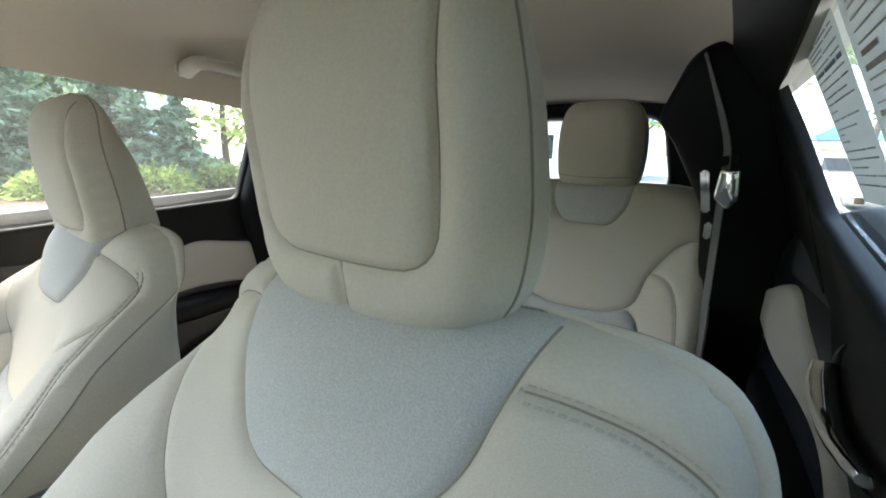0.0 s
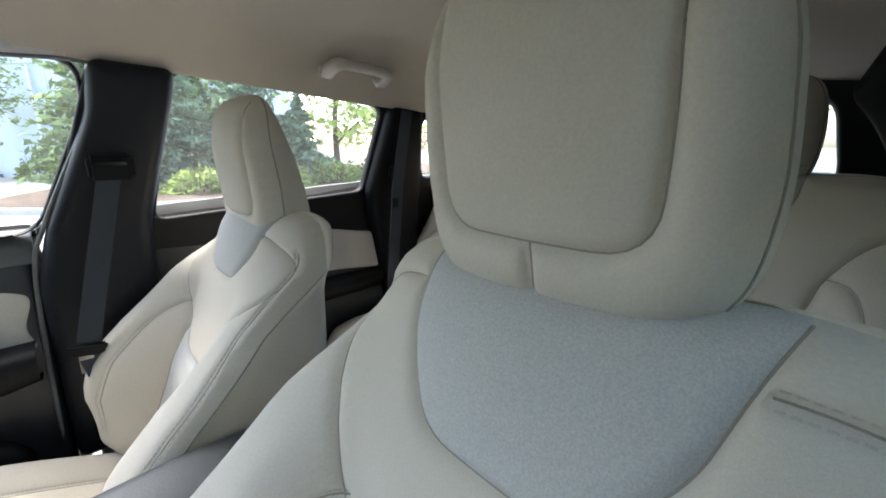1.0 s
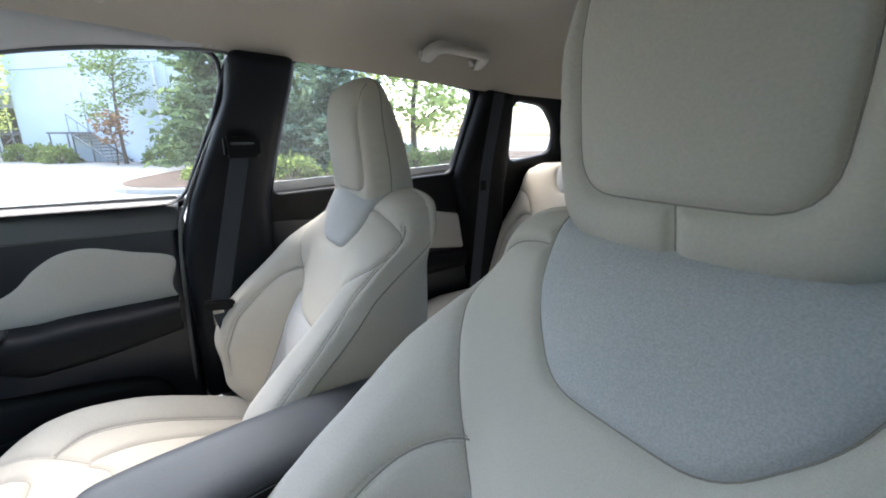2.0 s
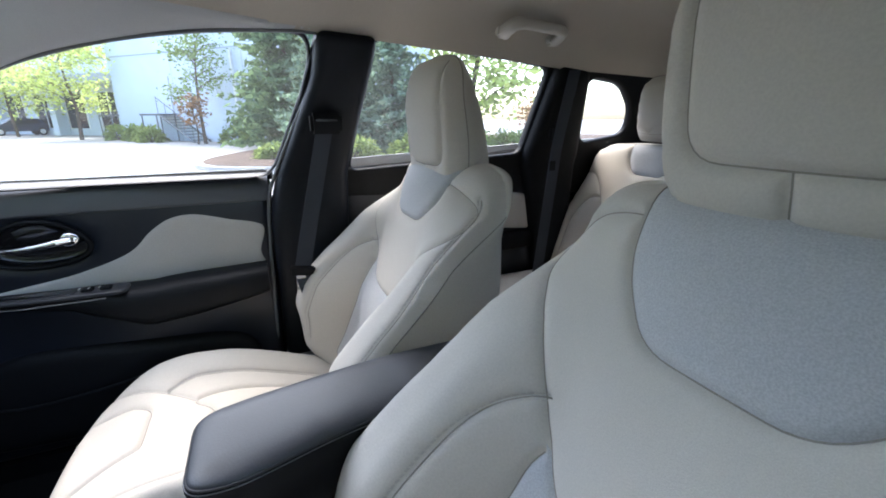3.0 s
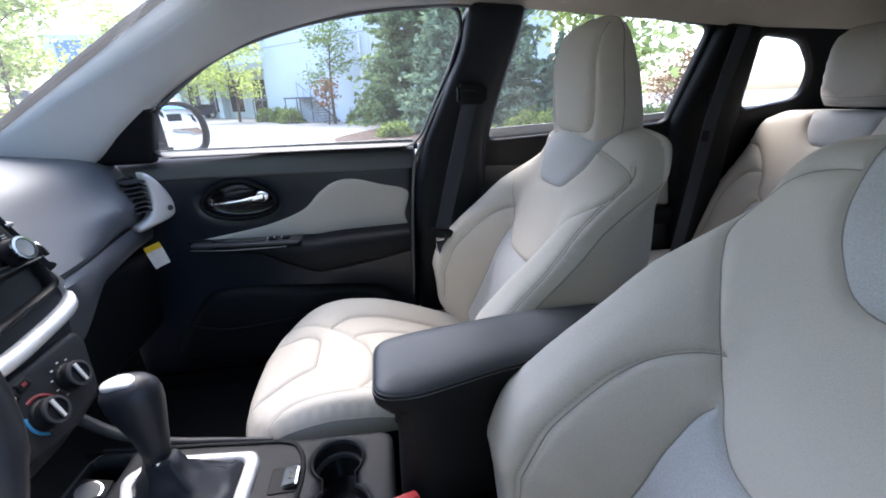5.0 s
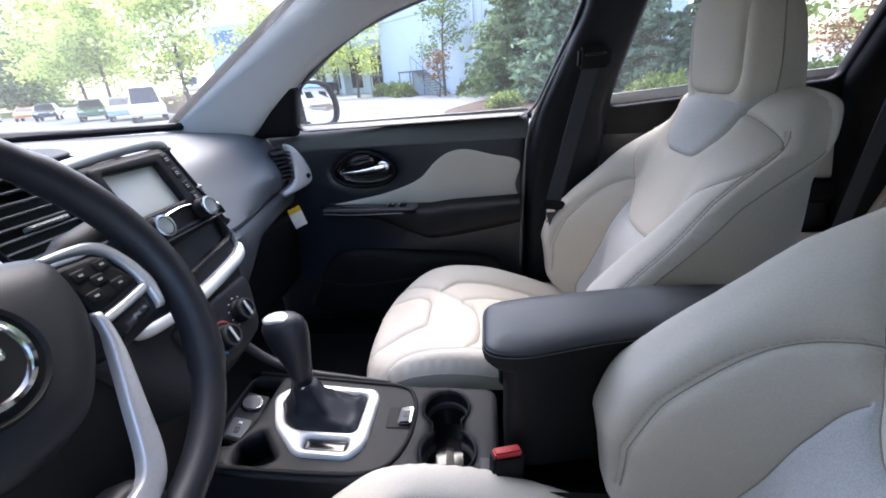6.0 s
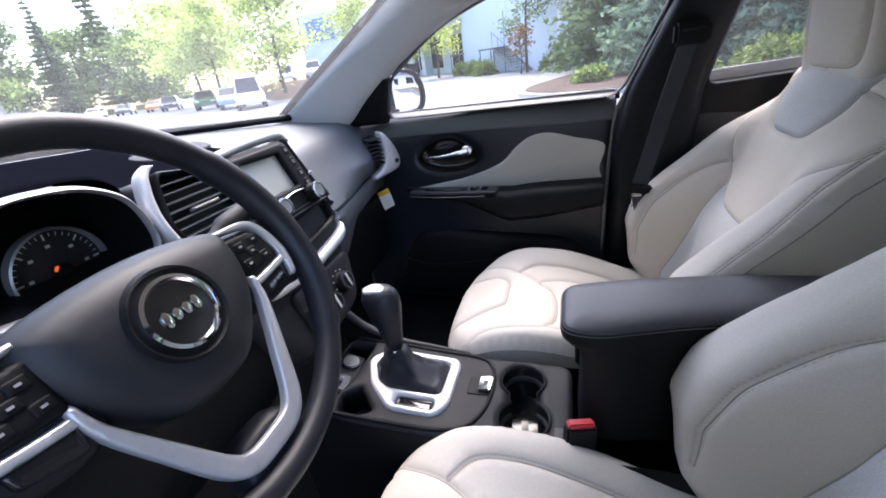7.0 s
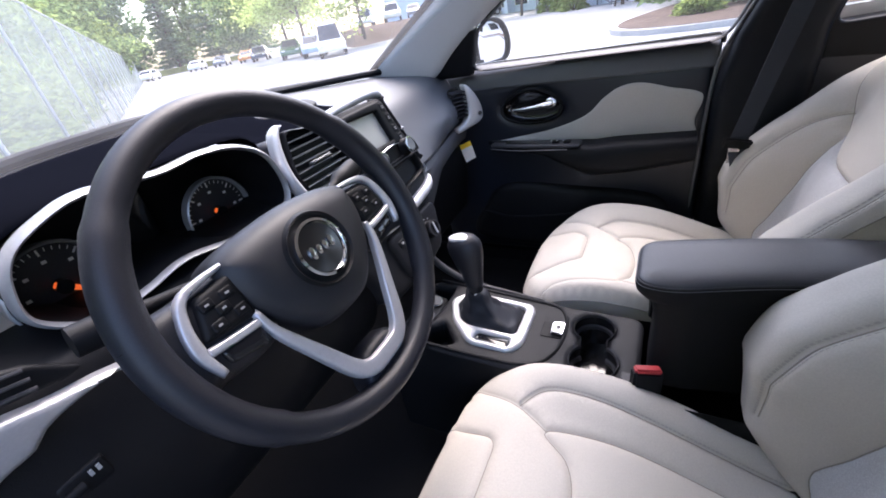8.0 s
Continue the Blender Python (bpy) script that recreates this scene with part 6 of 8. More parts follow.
random.seed(4)
for i, (k, z, cx, cyy) in enumerate(((1.03, 0.656, 0.0, 0.53), (0.98, 0.664, 0, 0.53), (0.88, 0.668, 0, 0.532), (0.80, 0.676, 0, 0.536), (0.62, 0.682, 0, 0.542), (0.55, 0.692, 0, 0.546), (0.40, 0.700, 0.004, 0.550), (0.34, 0.715, 0.008, 0.554), (0.28, 0.725, 0.010, 0.556))):
    c = bo.mean(0)
    ring = []
    for j, p in enumerate(bo):
        q = np.array([cx, cyy]) + (p - c) * k
        w = 0.004 * math.sin(j * 0.35 + i * 1.3) * (0 < i < 8)
        ring.append((q[0] + w * 0.5, q[1] + w, z + dz(0.53) - 0.658 + w))
    rings.append(ring)
loft("boot", rings, LEATHER, gear, True, (False, True), angle=0)
tube("collar", [(0, 0.556, 0.728), (0, 0.558, 0.746)], [0.016, 0.0165], CHROME, gear, 20)
rings = []
for z, y, rx, ry in ((0.744, 0.558, 0.0165, 0.0175), (0.765, 0.559, 0.019, 0.021), (0.79, 0.562, 0.022, 0.026), (0.815, 0.567, 0.026, 0.034), (0.838, 0.571, 0.0295, 0.040), (0.856, 0.573, 0.0300, 0.041), (0.868, 0.573, 0.027, 0.037), (0.877, 0.573, 0.020, 0.028), (0.882, 0.573, 0.010, 0.014), (0.883, 0.573, 0.001, 0.001)):
    rings.append([(rx * math.cos(a) + 0.10 * (z - 0.744), y + ry * math.sin(a), z) for a in np.linspace(0, 2 * math.pi, 28, endpoint=False)])
loft("knob", rings, LEATHER, gear, angle=0)
cap = smooth_loop([(-0.014, 0.595), (-0.017, 0.575), (-0.012, 0.556), (0.012, 0.556), (0.017, 0.575), (0.014, 0.595), (0.0, 0.604)], 0.003)
plate("knob_cap", cap, lambda x, y, h: (x + 0.010, y + 0.004, 0.8815 - 9.0 * x * x - 6.5 * (y - 0.572) ** 2 - 0.0005 + h), 0.0025, 0.004, SILVER, gear, res=0.006)
for ob in gear.children:
    if ob.name.split(".")[0] in ("collar", "knob", "knob_cap"):
        ob.location = (0.010, 0, -0.014)
# parking brake switch
plate("brake_recess", round_poly([(0.022, 0.402), (0.022, 0.352), (-0.028, 0.352), (-0.028, 0.402)], 0.005), lambda x, y, h: (x, y, CZ + 0.003 + h), 0.001, 0.002, BLACK, con, res=0.02)
box("brake_switch", (0.040, 0.026, 0.008), (-0.003, 0.368, CZ + 0.008), CHROME, con, 0.003, rot=(-8, 0, 0))
box("brake_mark", (0.012, 0.010, 0.001), (-0.003, 0.366, CZ + 0.0125), DARK, con, 0.0)
# sockets in the tray
box("socket_panel", (0.125, 0.055, 0.008), (0.002, 0.690, 0.648), DECK, con, 0.004, rot=(22, 0, 6))
tube("socket_cap", [(0.032, 0.694, 0.648), (0.032, 0.690, 0.660)], 0.017, BAND, con, 20)
tube("socket_ring", [(0.032, 0.692, 0.652), (0.032, 0.6905, 0.6575)], 0.0195, CHROME, con, 20)
box("port_plate", (0.046, 0.034, 0.006), (-0.030, 0.686, 0.6535), BAND, con, 0.002, rot=(22, 0, 6))
box("port", (0.014, 0.008, 0.003), (-0.036, 0.684, 0.657), GLOSS, con, 0.001, rot=(22, 0, 6))
box("port", (0.008, 0.008, 0.003), (-0.020, 0.686, 0.657), CHROME, con, 0.001, rot=(22, 0, 6))
# arm rest box
ab = new("armrest_box")
ab.parent = con
lid = round_poly([(-0.054, -0.21), (0.064, -0.21), (0.066, 0.15), (0.054, 0.217), (-0.076, 0.217), (-0.089, 0.165), (-0.070, 0.05)], 0.036, 0.005)


def lid_z(x, y, h):
    return (x, y, 0.860 + 0.023 * float(sstep(-y, -0.24, 0.09)) + h)


def lid_ring(grow, tuck, drop):
    """The lid's outline, drawn in at the nose and let down."""
    return [(p[0] * grow, p[1] - tuck * float(sstep(p[1], 0.05, 0.224)), lid_z(p[0], p[1], -drop)[2]) for p in lid]


# top carries the sky's grey in its colour; the sides stay near black
plate("lid", lid, lid_z, 0.011, 0.040, LIDLEATHER, ab, res=0.012, angle=0, bands=(0.02, 0.08, 0.18, 0.34, 0.6, 1.0), skirt=0.002)
tube("lid_seam", lid_ring(1.006, -0.0006, 0.001), 0.0016, DARK, ab, 8, closed=True)
tube("lid_stitching", lid_ring(1.014, -0.003, 0.0060), 0.0007, SATIN, ab, 6, closed=True)
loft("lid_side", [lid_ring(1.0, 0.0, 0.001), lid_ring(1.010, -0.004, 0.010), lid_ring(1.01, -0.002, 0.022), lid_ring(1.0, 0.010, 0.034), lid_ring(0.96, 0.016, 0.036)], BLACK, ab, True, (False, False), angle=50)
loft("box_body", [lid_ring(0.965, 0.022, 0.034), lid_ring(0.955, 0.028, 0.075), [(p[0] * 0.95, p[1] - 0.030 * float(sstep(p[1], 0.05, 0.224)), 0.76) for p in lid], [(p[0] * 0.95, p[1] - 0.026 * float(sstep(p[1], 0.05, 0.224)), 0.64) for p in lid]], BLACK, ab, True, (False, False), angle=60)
# belt buckle
bk = thing("belt_buckle", "black seat belt buckle with a red release button", "buckle")
m = Matrix.Translation((-0.110, 0.190, 0.668)) @ pose(0, 0, 0, -10, 6, -72)
o = box("buckle_body", (0.050, 0.026, 0.056), (0, 0, 0), BLACK, bk, 0.005)
o.matrix_basis = m
REDBTN = material("red_button_plastic", (0.42, 0.035, 0.04), 0.4, bump=0.05)
o = box("release_button", (0.044, 0.019, 0.010), (0, 0, 0), REDBTN, bk, 0.003)
o.matrix_basis = m @ pose(0, 0, 0.027)
box("buckle_stem", (0.03, 0.02, 0.10), (-0.128, 0.19, 0.61), BLACK, bk, 0.004)
bq = copy_thing(bk, pose(0, 0, 0))
bq.matrix_basis = Matrix.Translation((0.25, -0.02, -0.02))

# ---- belts, handles, mirror ----
def seat_belt(sgn, group="front seat belts", y0=-0.085, ztop=1.245, x0=0.632):
    b = thing("seat_belt", "dark grey seat belt on the door pillar", "seat belt", group)
    rows = []
    for k, z in enumerate(np.linspace(ztop, 0.875, 14)):
        y = lerp(z, [0.875, ztop], [y0 + 0.105, y0 + 0.01])
        x = sgn * lerp(z, [0.875, ztop], [x0 - 0.042, x0 - 0.012])
        rows.append([(x - sgn * 0.0008, y - 0.021, z), (x - sgn * 0.0008, y + 0.021, z), (x + sgn * 0.0008, y + 0.021, z), (x + sgn * 0.0008, y - 0.021, z)])
    loft("webbing", rows, BELT, b, True, (True, True), angle=30)
    g = box("belt_guide", (0.036, 0.080, 0.052), (sgn * (x0 - 0.008), y0 + 0.008, ztop), BLACK, b, 0.008, rot=(0, 0, 0))
    box("guide_slot", (0.006, 0.055, 0.006), (sgn * (x0 - 0.026), y0 + 0.008, ztop + 0.008), GLOSS, b, 0.002)
    box("belt_tongue", (0.012, 0.066, 0.026), (sgn * (x0 - 0.046), y0 + 0.107, 0.868), BLACK, b, 0.004, rot=(8, 0, 0))
    box("tongue_plate", (0.003, 0.026, 0.045), (sgn * (x0 - 0.046), y0 + 0.112, 0.838), DARKCHROME, b, 0.001)
    rows = []
    for k, z in enumerate(np.linspace(0.865, 0.60, 8)):
        t = (0.865 - z) / 0.265
        x, y = sgn * (x0 - 0.046 - 0.01 * t), y0 + 0.108 - 0.06 * t
        rows.append([(x - sgn * 0.0008, y - 0.021, z), (x - sgn * 0.0008, y + 0.021, z), (x + sgn * 0.0008, y + 0.021, z), (x + sgn * 0.0008, y - 0.021, z)])
    loft("lower_webbing", rows, BELT, b, True, (True, True), angle=30)
    return b


seat_belt(1)
seat_belt(-1)
b = thing("seat_belt", "black rear seat belt hanging beside the seat", "seat belt", "rear seat belts")
rows = []
for z in np.linspace(1.40, 0.72, 12):
    y = lerp(z, [0.72, 1.18, 1.40], [-0.78, -0.83, -0.84])
    x = lerp(z, [0.72, 1.18, 1.40], [0.625, 0.63, 0.585])
    rows.append([(x, y - 0.022, z), (x, y + 0.022, z), (x + 0.0015, y + 0.022, z), (x + 0.0015, y - 0.022, z)])
loft("webbing", rows, BELT, b, True, (True, True), angle=30)
box("belt_guide", (0.02, 0.06, 0.05), (0.638, -0.83, 1.21), BLACK, b, 0.008)
box("belt_tongue", (0.006, 0.028, 0.045), (0.632, -0.815, 1.10), BLACK, b, 0.002)

# the belt behind the driver hangs from the roof post with its bright tongue
b = thing("seat_belt", "light-paled rear seat belt with a chrome tongue", "seat belt", "rear seat belts")
# paler than the other belts: the light on this webbing is in its colour
LITBELT = material("light_paled_belt_webbing", (0.16, 0.165, 0.17), 0.7, scale=900, bump=0.4, var=0.12)
run = smooth_loop([(-0.492, -0.953, 1.470), (-0.520, -0.946, 1.400), (-0.545, -0.944, 1.330), (-0.552, -0.944, 1.285), (-0.553, -0.944, 1.20), (-0.556, -0.935, 1.05), (-0.560, -0.92, 0.85), (-0.56, -0.90, 0.66)], 0.03, False)
loft("webbing", [[(p[0] - 0.006, p[1] + 0.020, p[2]), (p[0] + 0.006, p[1] - 0.020, p[2]), (p[0] + 0.0075, p[1] - 0.019, p[2]), (p[0] - 0.0045, p[1] + 0.021, p[2])] for p in run], LITBELT, b, True, (True, True), angle=30)
box("belt_guide", (0.030, 0.040, 0.016), (-0.552, -0.944, 1.290), BLACK, b, 0.004, rot=(0, 20, 0))
tongue = new("belt_tongue")
tongue.parent = b
plate("tongue_plate", round_poly([(-0.575, 1.275), (-0.545, 1.275), (-0.540, 1.225), (-0.562, 1.205), (-0.580, 1.225)], 0.006), lambda x, z, h: (x, -0.925 + h, z), 0.004, 0.004, CHROME, tongue, res=0.02)
box("tongue_bar", (0.014, 0.010, 0.075), (-0.527, -0.93, 1.235), CHROME, tongue, 0.003, rot=(0, 8, 0))
box("keeper", (0.012, 0.008, 0.030), (-0.540, -0.93, 1.165), CHROME, tongue, 0.003)


def grab_handle(a, b, group="grab handles"):
    a, b = Vector(a), Vector(b)
    g = thing("grab_handle", "beige plastic grab handle on the roof rail", "grab handle", group)
    s = 1 if a.x > 0 else -1
    d = b - a
    inw = Vector((-s * 0.052, 0, 0.016))
    pts = [a, a + d * 0.005 + inw * 0.55, a + d * 0.09 + inw, a + d * 0.5 + inw * 1.04, a + d * 0.90 + inw * 0.98, a + d * 0.995 + inw * 0.55, b]
    q = smooth_loop([tuple(p) for p in pts], 0.006, False)
    tube("grip", q, list(lerp(np.linspace(0, 1, len(q)), [0, 0.12, 0.3, 0.7, 0.88, 1], [0.019, 0.018, 0.0135, 0.0135, 0.016, 0.017])), HANDLE, g, 14)
    for p in (a, b):
        box("mount", (0.030, 0.044, 0.034), tuple(p + Vector((s * 0.002, 0, 0.004))), HANDLE, g, 0.008)
    hk = smooth_loop([tuple(b + Vector((-s * 0.004, 0.026, 0.004))), tuple(b + Vector((-s * 0.020, 0.030, -0.004))), tuple(b + Vector((-s * 0.022, 0.040, 0.004)))], 0.004, False)
    tube("coat_hook", hk, 0.005, HANDLE, g, 8)
    return g


grab_handle((0.550, -0.556, 1.478), (0.550, -0.722, 1.468))
grab_handle((0.560, 0.32, 1.520), (0.572, 0.14, 1.522))
grab_handle((-0.545, -0.40, 1.535), (-0.535, -0.56, 1.530))

mir = thing("door_mirror", "black door mirror with a chrome-edged glass", "door mirror")
MG = bpy.data.materials.new("mirror_glass")
MG.use_nodes = True
MG.node_tree.nodes["Principled BSDF"].inputs["Metallic"].default_value = 1.0
MG.node_tree.nodes["Principled BSDF"].inputs["Roughness"].default_value = 0.02
MG.node_tree.nodes["Principled BSDF"].inputs["Base Color"].default_value = (0.86, 0.88, 0.90, 1)
mm = Matrix.Translation((0.945, 0.80, 1.170)) @ pose(0, 0, 0, 0, 0, -24)
shape = smooth_loop([(-0.108, 0.070), (-0.03, 0.083), (0.03, 0.079), (0.070, 0.060), (0.096, 0.022), (0.104, -0.024), (0.090, -0.062), (0.060, -0.077), (-0.02, -0.078), (-0.096, -0.074), (-0.112, -0.02)], 0.006)
pane = round_poly([(-0.077, 0.065), (-0.024, 0.072), (0.020, 0.067), (0.057, 0.051), (0.080, 0.018), (0.086, -0.020), (0.077, -0.052), (0.056, -0.066), (0.005, -0.068), (-0.069, -0.066)], 0.010, 0.004)
loc = lambda a, b, h: tuple(mm @ Vector((a, -h, b)))
plate("mirror_glass", pane, lambda a, b, h: loc(a, b, h - 0.002), 0.001, 0.002, MG, mir, res=0.04)
plate("mirror_edge", shape, loc, 0.008, 0.006, BLACK, mir, res=0.02, holes=[pane.mean(0) + (pane - pane.mean(0)) * 0.985])
c = shape.mean(0)
rings = [[loc(*(c + (p - c) * k), -d) for p in shape] for k, d in ((1.0, 0.0), (1.06, 0.03), (1.02, 0.08), (0.8, 0.115), (0.4, 0.13))]
loft("mirror_shell", rings, SATIN, mir, True, (False, True))
box("mirror_arm", (0.14, 0.06, 0.04), (0.82, 0.84, 1.115), BLACK, mir, 0.015)

# price sheets taped inside the rear window of the driver's side
INK = material("grey_print", (0.33, 0.33, 0.34), 0.7, bump=0)
PALE = material("pale_grey_print", (0.50, 0.49, 0.46), 0.8, bump=0)
SHEET = bpy.data.materials.new("thin_printed_paper")
SHEET.use_nodes = True
nt = SHEET.node_tree
lit = nt.nodes.new("ShaderNodeBsdfTranslucent")
lit.inputs[0].default_value = (0.78, 0.78, 0.76, 1)
fibre = nt.nodes.new("ShaderNodeTexNoise")
fibre.inputs["Scale"].default_value = 60
fmap = nt.nodes.new("ShaderNodeMapRange")
fmap.inputs["To Min"].default_value, fmap.inputs["To Max"].default_value = 0.35, 0.55
nt.links.new(fibre.outputs["Fac"], fmap.inputs["Value"])
both = nt.nodes.new("ShaderNodeMixShader")
nt.nodes["Principled BSDF"].inputs["Base Color"].default_value = (0.80, 0.79, 0.77, 1)
nt.nodes["Principled BSDF"].inputs["Roughness"].default_value = 0.8
nt.links.new(fmap.outputs[0], both.inputs[0])
nt.links.new(nt.nodes["Principled BSDF"].outputs[0], both.inputs[1])
nt.links.new(lit.outputs[0], both.inputs[2])
nt.links.new(both.outputs[0], nt.nodes["Material Output"].inputs[0])
on_glass = on_side(-1, 0.014)


def price_sheet(label, corners, rows, ink, seed):
    """A sheet on the glass from four (y, z) corners, with bars for its lines of print."""
    sh = thing("window_sticker", label, "price sheet", "price sheets")
    a, b, c, d = [np.array(q, float) for q in corners]
    at = lambda u, v: a + (b - a) * u + (d - a) * v + (a - b + c - d) * u * v
    def quad(name, u0, u1, v0, v1, h, mat):
        lo = [on_glass(*at(u, v), h) for u, v in ((u0, v0), (u1, v0), (u1, v1), (u0, v1))]
        hi = [on_glass(*at(u, v), h + 0.0006) for u, v in ((u0, v0), (u1, v0), (u1, v1), (u0, v1))]
        return mesh_part(name, lo + hi, [(3, 2, 1, 0), (4, 5, 6, 7), (0, 1, 5, 4), (1, 2, 6, 5), (2, 3, 7, 6), (3, 0, 4, 7)], mat, sh, smooth=False)
    quad("sheet", 0, 1, 0, 1, 0.0, SHEET)
    r = random.Random(seed)
    v = 0.05
    while v < 0.95:
        t = 0.022 if r.random() < 0.2 else 0.006
        u0 = 0.08
        while u0 < 0.85:
            u1 = min(0.92, u0 + r.uniform(0.15, 0.6))
            quad("print_bar", u0, u1, v, v + t, 0.0008, ink)
            u0 = u1 + 0.06
            if r.random() < 0.4:
                break
        v += t + rows * r.uniform(0.8, 1.6)
    return sh


price_sheet("white printed price sheet taped inside the rear window", [(-0.80, 1.445), (-0.60, 1.445), (-0.47, 1.262), (-0.585, 1.258)], 0.028, INK, 3)
price_sheet("large pale printed sheet taped inside the rear window", [(-0.575, 1.452), (-0.26, 1.452), (-0.26, 1.262), (-0.455, 1.262)], 0.03, PALE, 5)

# ---- outer body of the car ----
BODY = material("white_car_paint", (0.72, 0.73, 0.74), 0.25, scale=60, bump=0, var=0.01, bigvar=0.01, coat=0.5)
shell = thing("car", "white painted outer body of the car", "car")
for sgn in (1, -1):
    def skin(y, z, h, s=sgn):
        return (s * (0.775 + 0.09 * math.sin(min(1.0, max(0.0, (1.16 - z) / 0.5)) * 1.5) + h), y, z)
    if sgn > 0:
        plate("front_door_skin", round_poly([(0.07, 0.34), (0.07, 1.122), (0.86, 1.118), (1.02, 1.06), (1.02, 0.34)], 0.02, 0.02), skin, 0.012, 0.02, BODY, shell, res=0.05)
    plate("rear_door_skin", round_poly([(-0.98, 0.60), (-1.00, 1.185), (-0.70, 1.168), (-0.10, 1.140), (0.05, 1.126), (0.05, 0.34), (-0.80, 0.34)], 0.02, 0.02), skin, 0.012, 0.02, BODY, shell, res=0.05, flip=sgn < 0)
    plate("quarter_skin", round_poly([(-1.02, 0.62), (-1.02, 1.18), (-1.80, 1.20), (-2.02, 0.95), (-2.02, 0.45), (-1.62, 0.45), (-1.55, 0.70), (-1.25, 0.78)], 0.03, 0.02), skin, 0.012, 0.02, BODY, shell, res=0.06, flip=sgn < 0)
    plate("front_wing", round_poly([(1.04, 0.34), (1.04, 1.05), (1.40, 1.02), (2.25, 0.92), (2.42, 0.75), (2.42, 0.45), (2.15, 0.45), (2.05, 0.68), (1.70, 0.78), (1.40, 0.66), (1.32, 0.34)], 0.03, 0.02), skin, 0.012, 0.02, BODY, shell, res=0.06, flip=sgn < 0)
    for y in (1.72, -1.0 - 0.0):
        wh = new("wheel")
        wh.parent = shell
        yy = 1.72 if y > 0 else -1.02
        tube("tyre", [(sgn * 0.66, yy, 0.355), (sgn * 0.86, yy, 0.355)], 0.355, BLACK, wh, 28)
        tube("rim", [(sgn * 0.85, yy, 0.355), (sgn * 0.868, yy, 0.355)], 0.23, SILVER, wh, 20)
plate("bonnet", round_poly([(-0.80, 1.44), (0.80, 1.44), (0.80, 2.20), (0.62, 2.44), (-0.62, 2.44), (-0.80, 2.20)], 0.06, 0.03), lambda x, y, h: (x, y, 1.035 - 0.07 * x * x - 0.10 * (y - 1.44) ** 2 + h), 0.02, 0.04, BODY, shell, res=0.06)
box("front_bumper", (1.66, 0.16, 0.50), (0, 2.42, 0.60), BODY, shell, 0.06)
box("rear_bumper", (1.66, 0.16, 0.40), (0, -2.02, 0.58), BODY, shell, 0.06)
plate("tailgate_skin", round_poly([(-0.70, 0.60), (0.70, 0.60), (0.66, 1.13), (-0.66, 1.13)], 0.05, 0.03), lambda x, z, h: (x, -1.96 - h, z), 0.02, 0.03, BODY, shell, res=0.06)
loft("roof_skin", [[(p[0] * 1.01, p[1], p[2] + 0.008) for p in roof_section(y, 0.06, 0.06)] for y in np.linspace(0.54, -1.92, 20)], BODY, shell, closed=False)
# driver's door, standing open on its hinge
od = thing("door_4", "open driver's door swung out on its hinge", "car door", kind="structure")
hinge = Matrix.Translation((-0.80, 0.98, 0)) @ pose(0, 0, 0, 0, 0, -66)
plate("door_skin", round_poly([(0.02, 0.36), (0.02, 1.06), (0.18, 1.12), (0.96, 1.12), (0.96, 0.36)], 0.03, 0.03), lambda a, z, h: tuple(hinge @ Vector((-0.05 - h, -a, z))), 0.02, 0.03, BODY, od, res=0.05)
plate("door_panel", round_poly([(0.04, 0.40), (0.04, 1.04), (0.18, 1.11), (0.94, 1.11), (0.94, 0.40)], 0.03, 0.03), lambda a, z, h: tuple(hinge @ Vector((0.05 + h, -a, z))), 0.02, 0.03, BLACK, od, res=0.05)
pane = round_poly([(0.20, 1.11), (0.42, 1.32), (0.62, 1.42), (1.00, 1.45), (0.93, 1.11)], 0.04)
mid = pane.mean(0)
lean = lambda a, z, h: tuple(hinge @ Vector((0.01 + 0.31 * (z - 1.10) + h, -a, z)))
plate("window_frame", mid + (pane - mid) * [1.10, 1.14], lean, 0.03, 0.012, BLACK, od, res=0.05, holes=[pane])
dg = plate("window_glass", mid + (pane - mid) * 1.03, lambda a, z, h: lean(a, z, h + 0.012), 0.003, 0.002, GLASS, od, res=0.1)
dg.visible_shadow = False


# ---- outside ----
ASPHALT = material("pale_worn_asphalt", (0.19, 0.187, 0.183), 0.9, scale=30, bump=0.4, var=0.12, big=0.3, bigvar=0.15, spec=0.2)
MULCH = material("brown_bark_mulch", (0.095, 0.070, 0.056), 1.0, scale=18, bump=1.0, var=0.35, big=0.8, bigvar=0.2, spec=0.1)
CONCRETE = material("pale_concrete", (0.42, 0.41, 0.39), 0.9, scale=25, bump=0.3, var=0.08, big=0.5, bigvar=0.1, spec=0.2)
FACADE = material("pale_blue_grey_render", (0.54, 0.60, 0.67), 0.9, scale=6, bump=0.2, var=0.03, big=0.25, bigvar=0.06, spec=0.2)
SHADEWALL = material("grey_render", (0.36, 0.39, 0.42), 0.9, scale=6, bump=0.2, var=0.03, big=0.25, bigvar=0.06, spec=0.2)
DARKGLASS = material("dark_window_glass", (0.02, 0.025, 0.03), 0.08, scale=3, bump=0, var=0.2)
STEEL = material("grey_painted_steel", (0.13, 0.14, 0.15), 0.5, scale=40, bump=0.1)
GRASS = material("dry_grass", (0.16, 0.17, 0.06), 1.0, scale=12, bump=0.8, var=0.3, big=0.6, bigvar=0.25, spec=0.1)
BARK = material("grey_brown_bark", (0.11, 0.085, 0.065), 0.95, scale=30, bump=0.8, var=0.3, spec=0.1)
WHITE = material("white_paint", (0.75, 0.75, 0.74), 0.4, scale=30, bump=0.02, var=0.03)
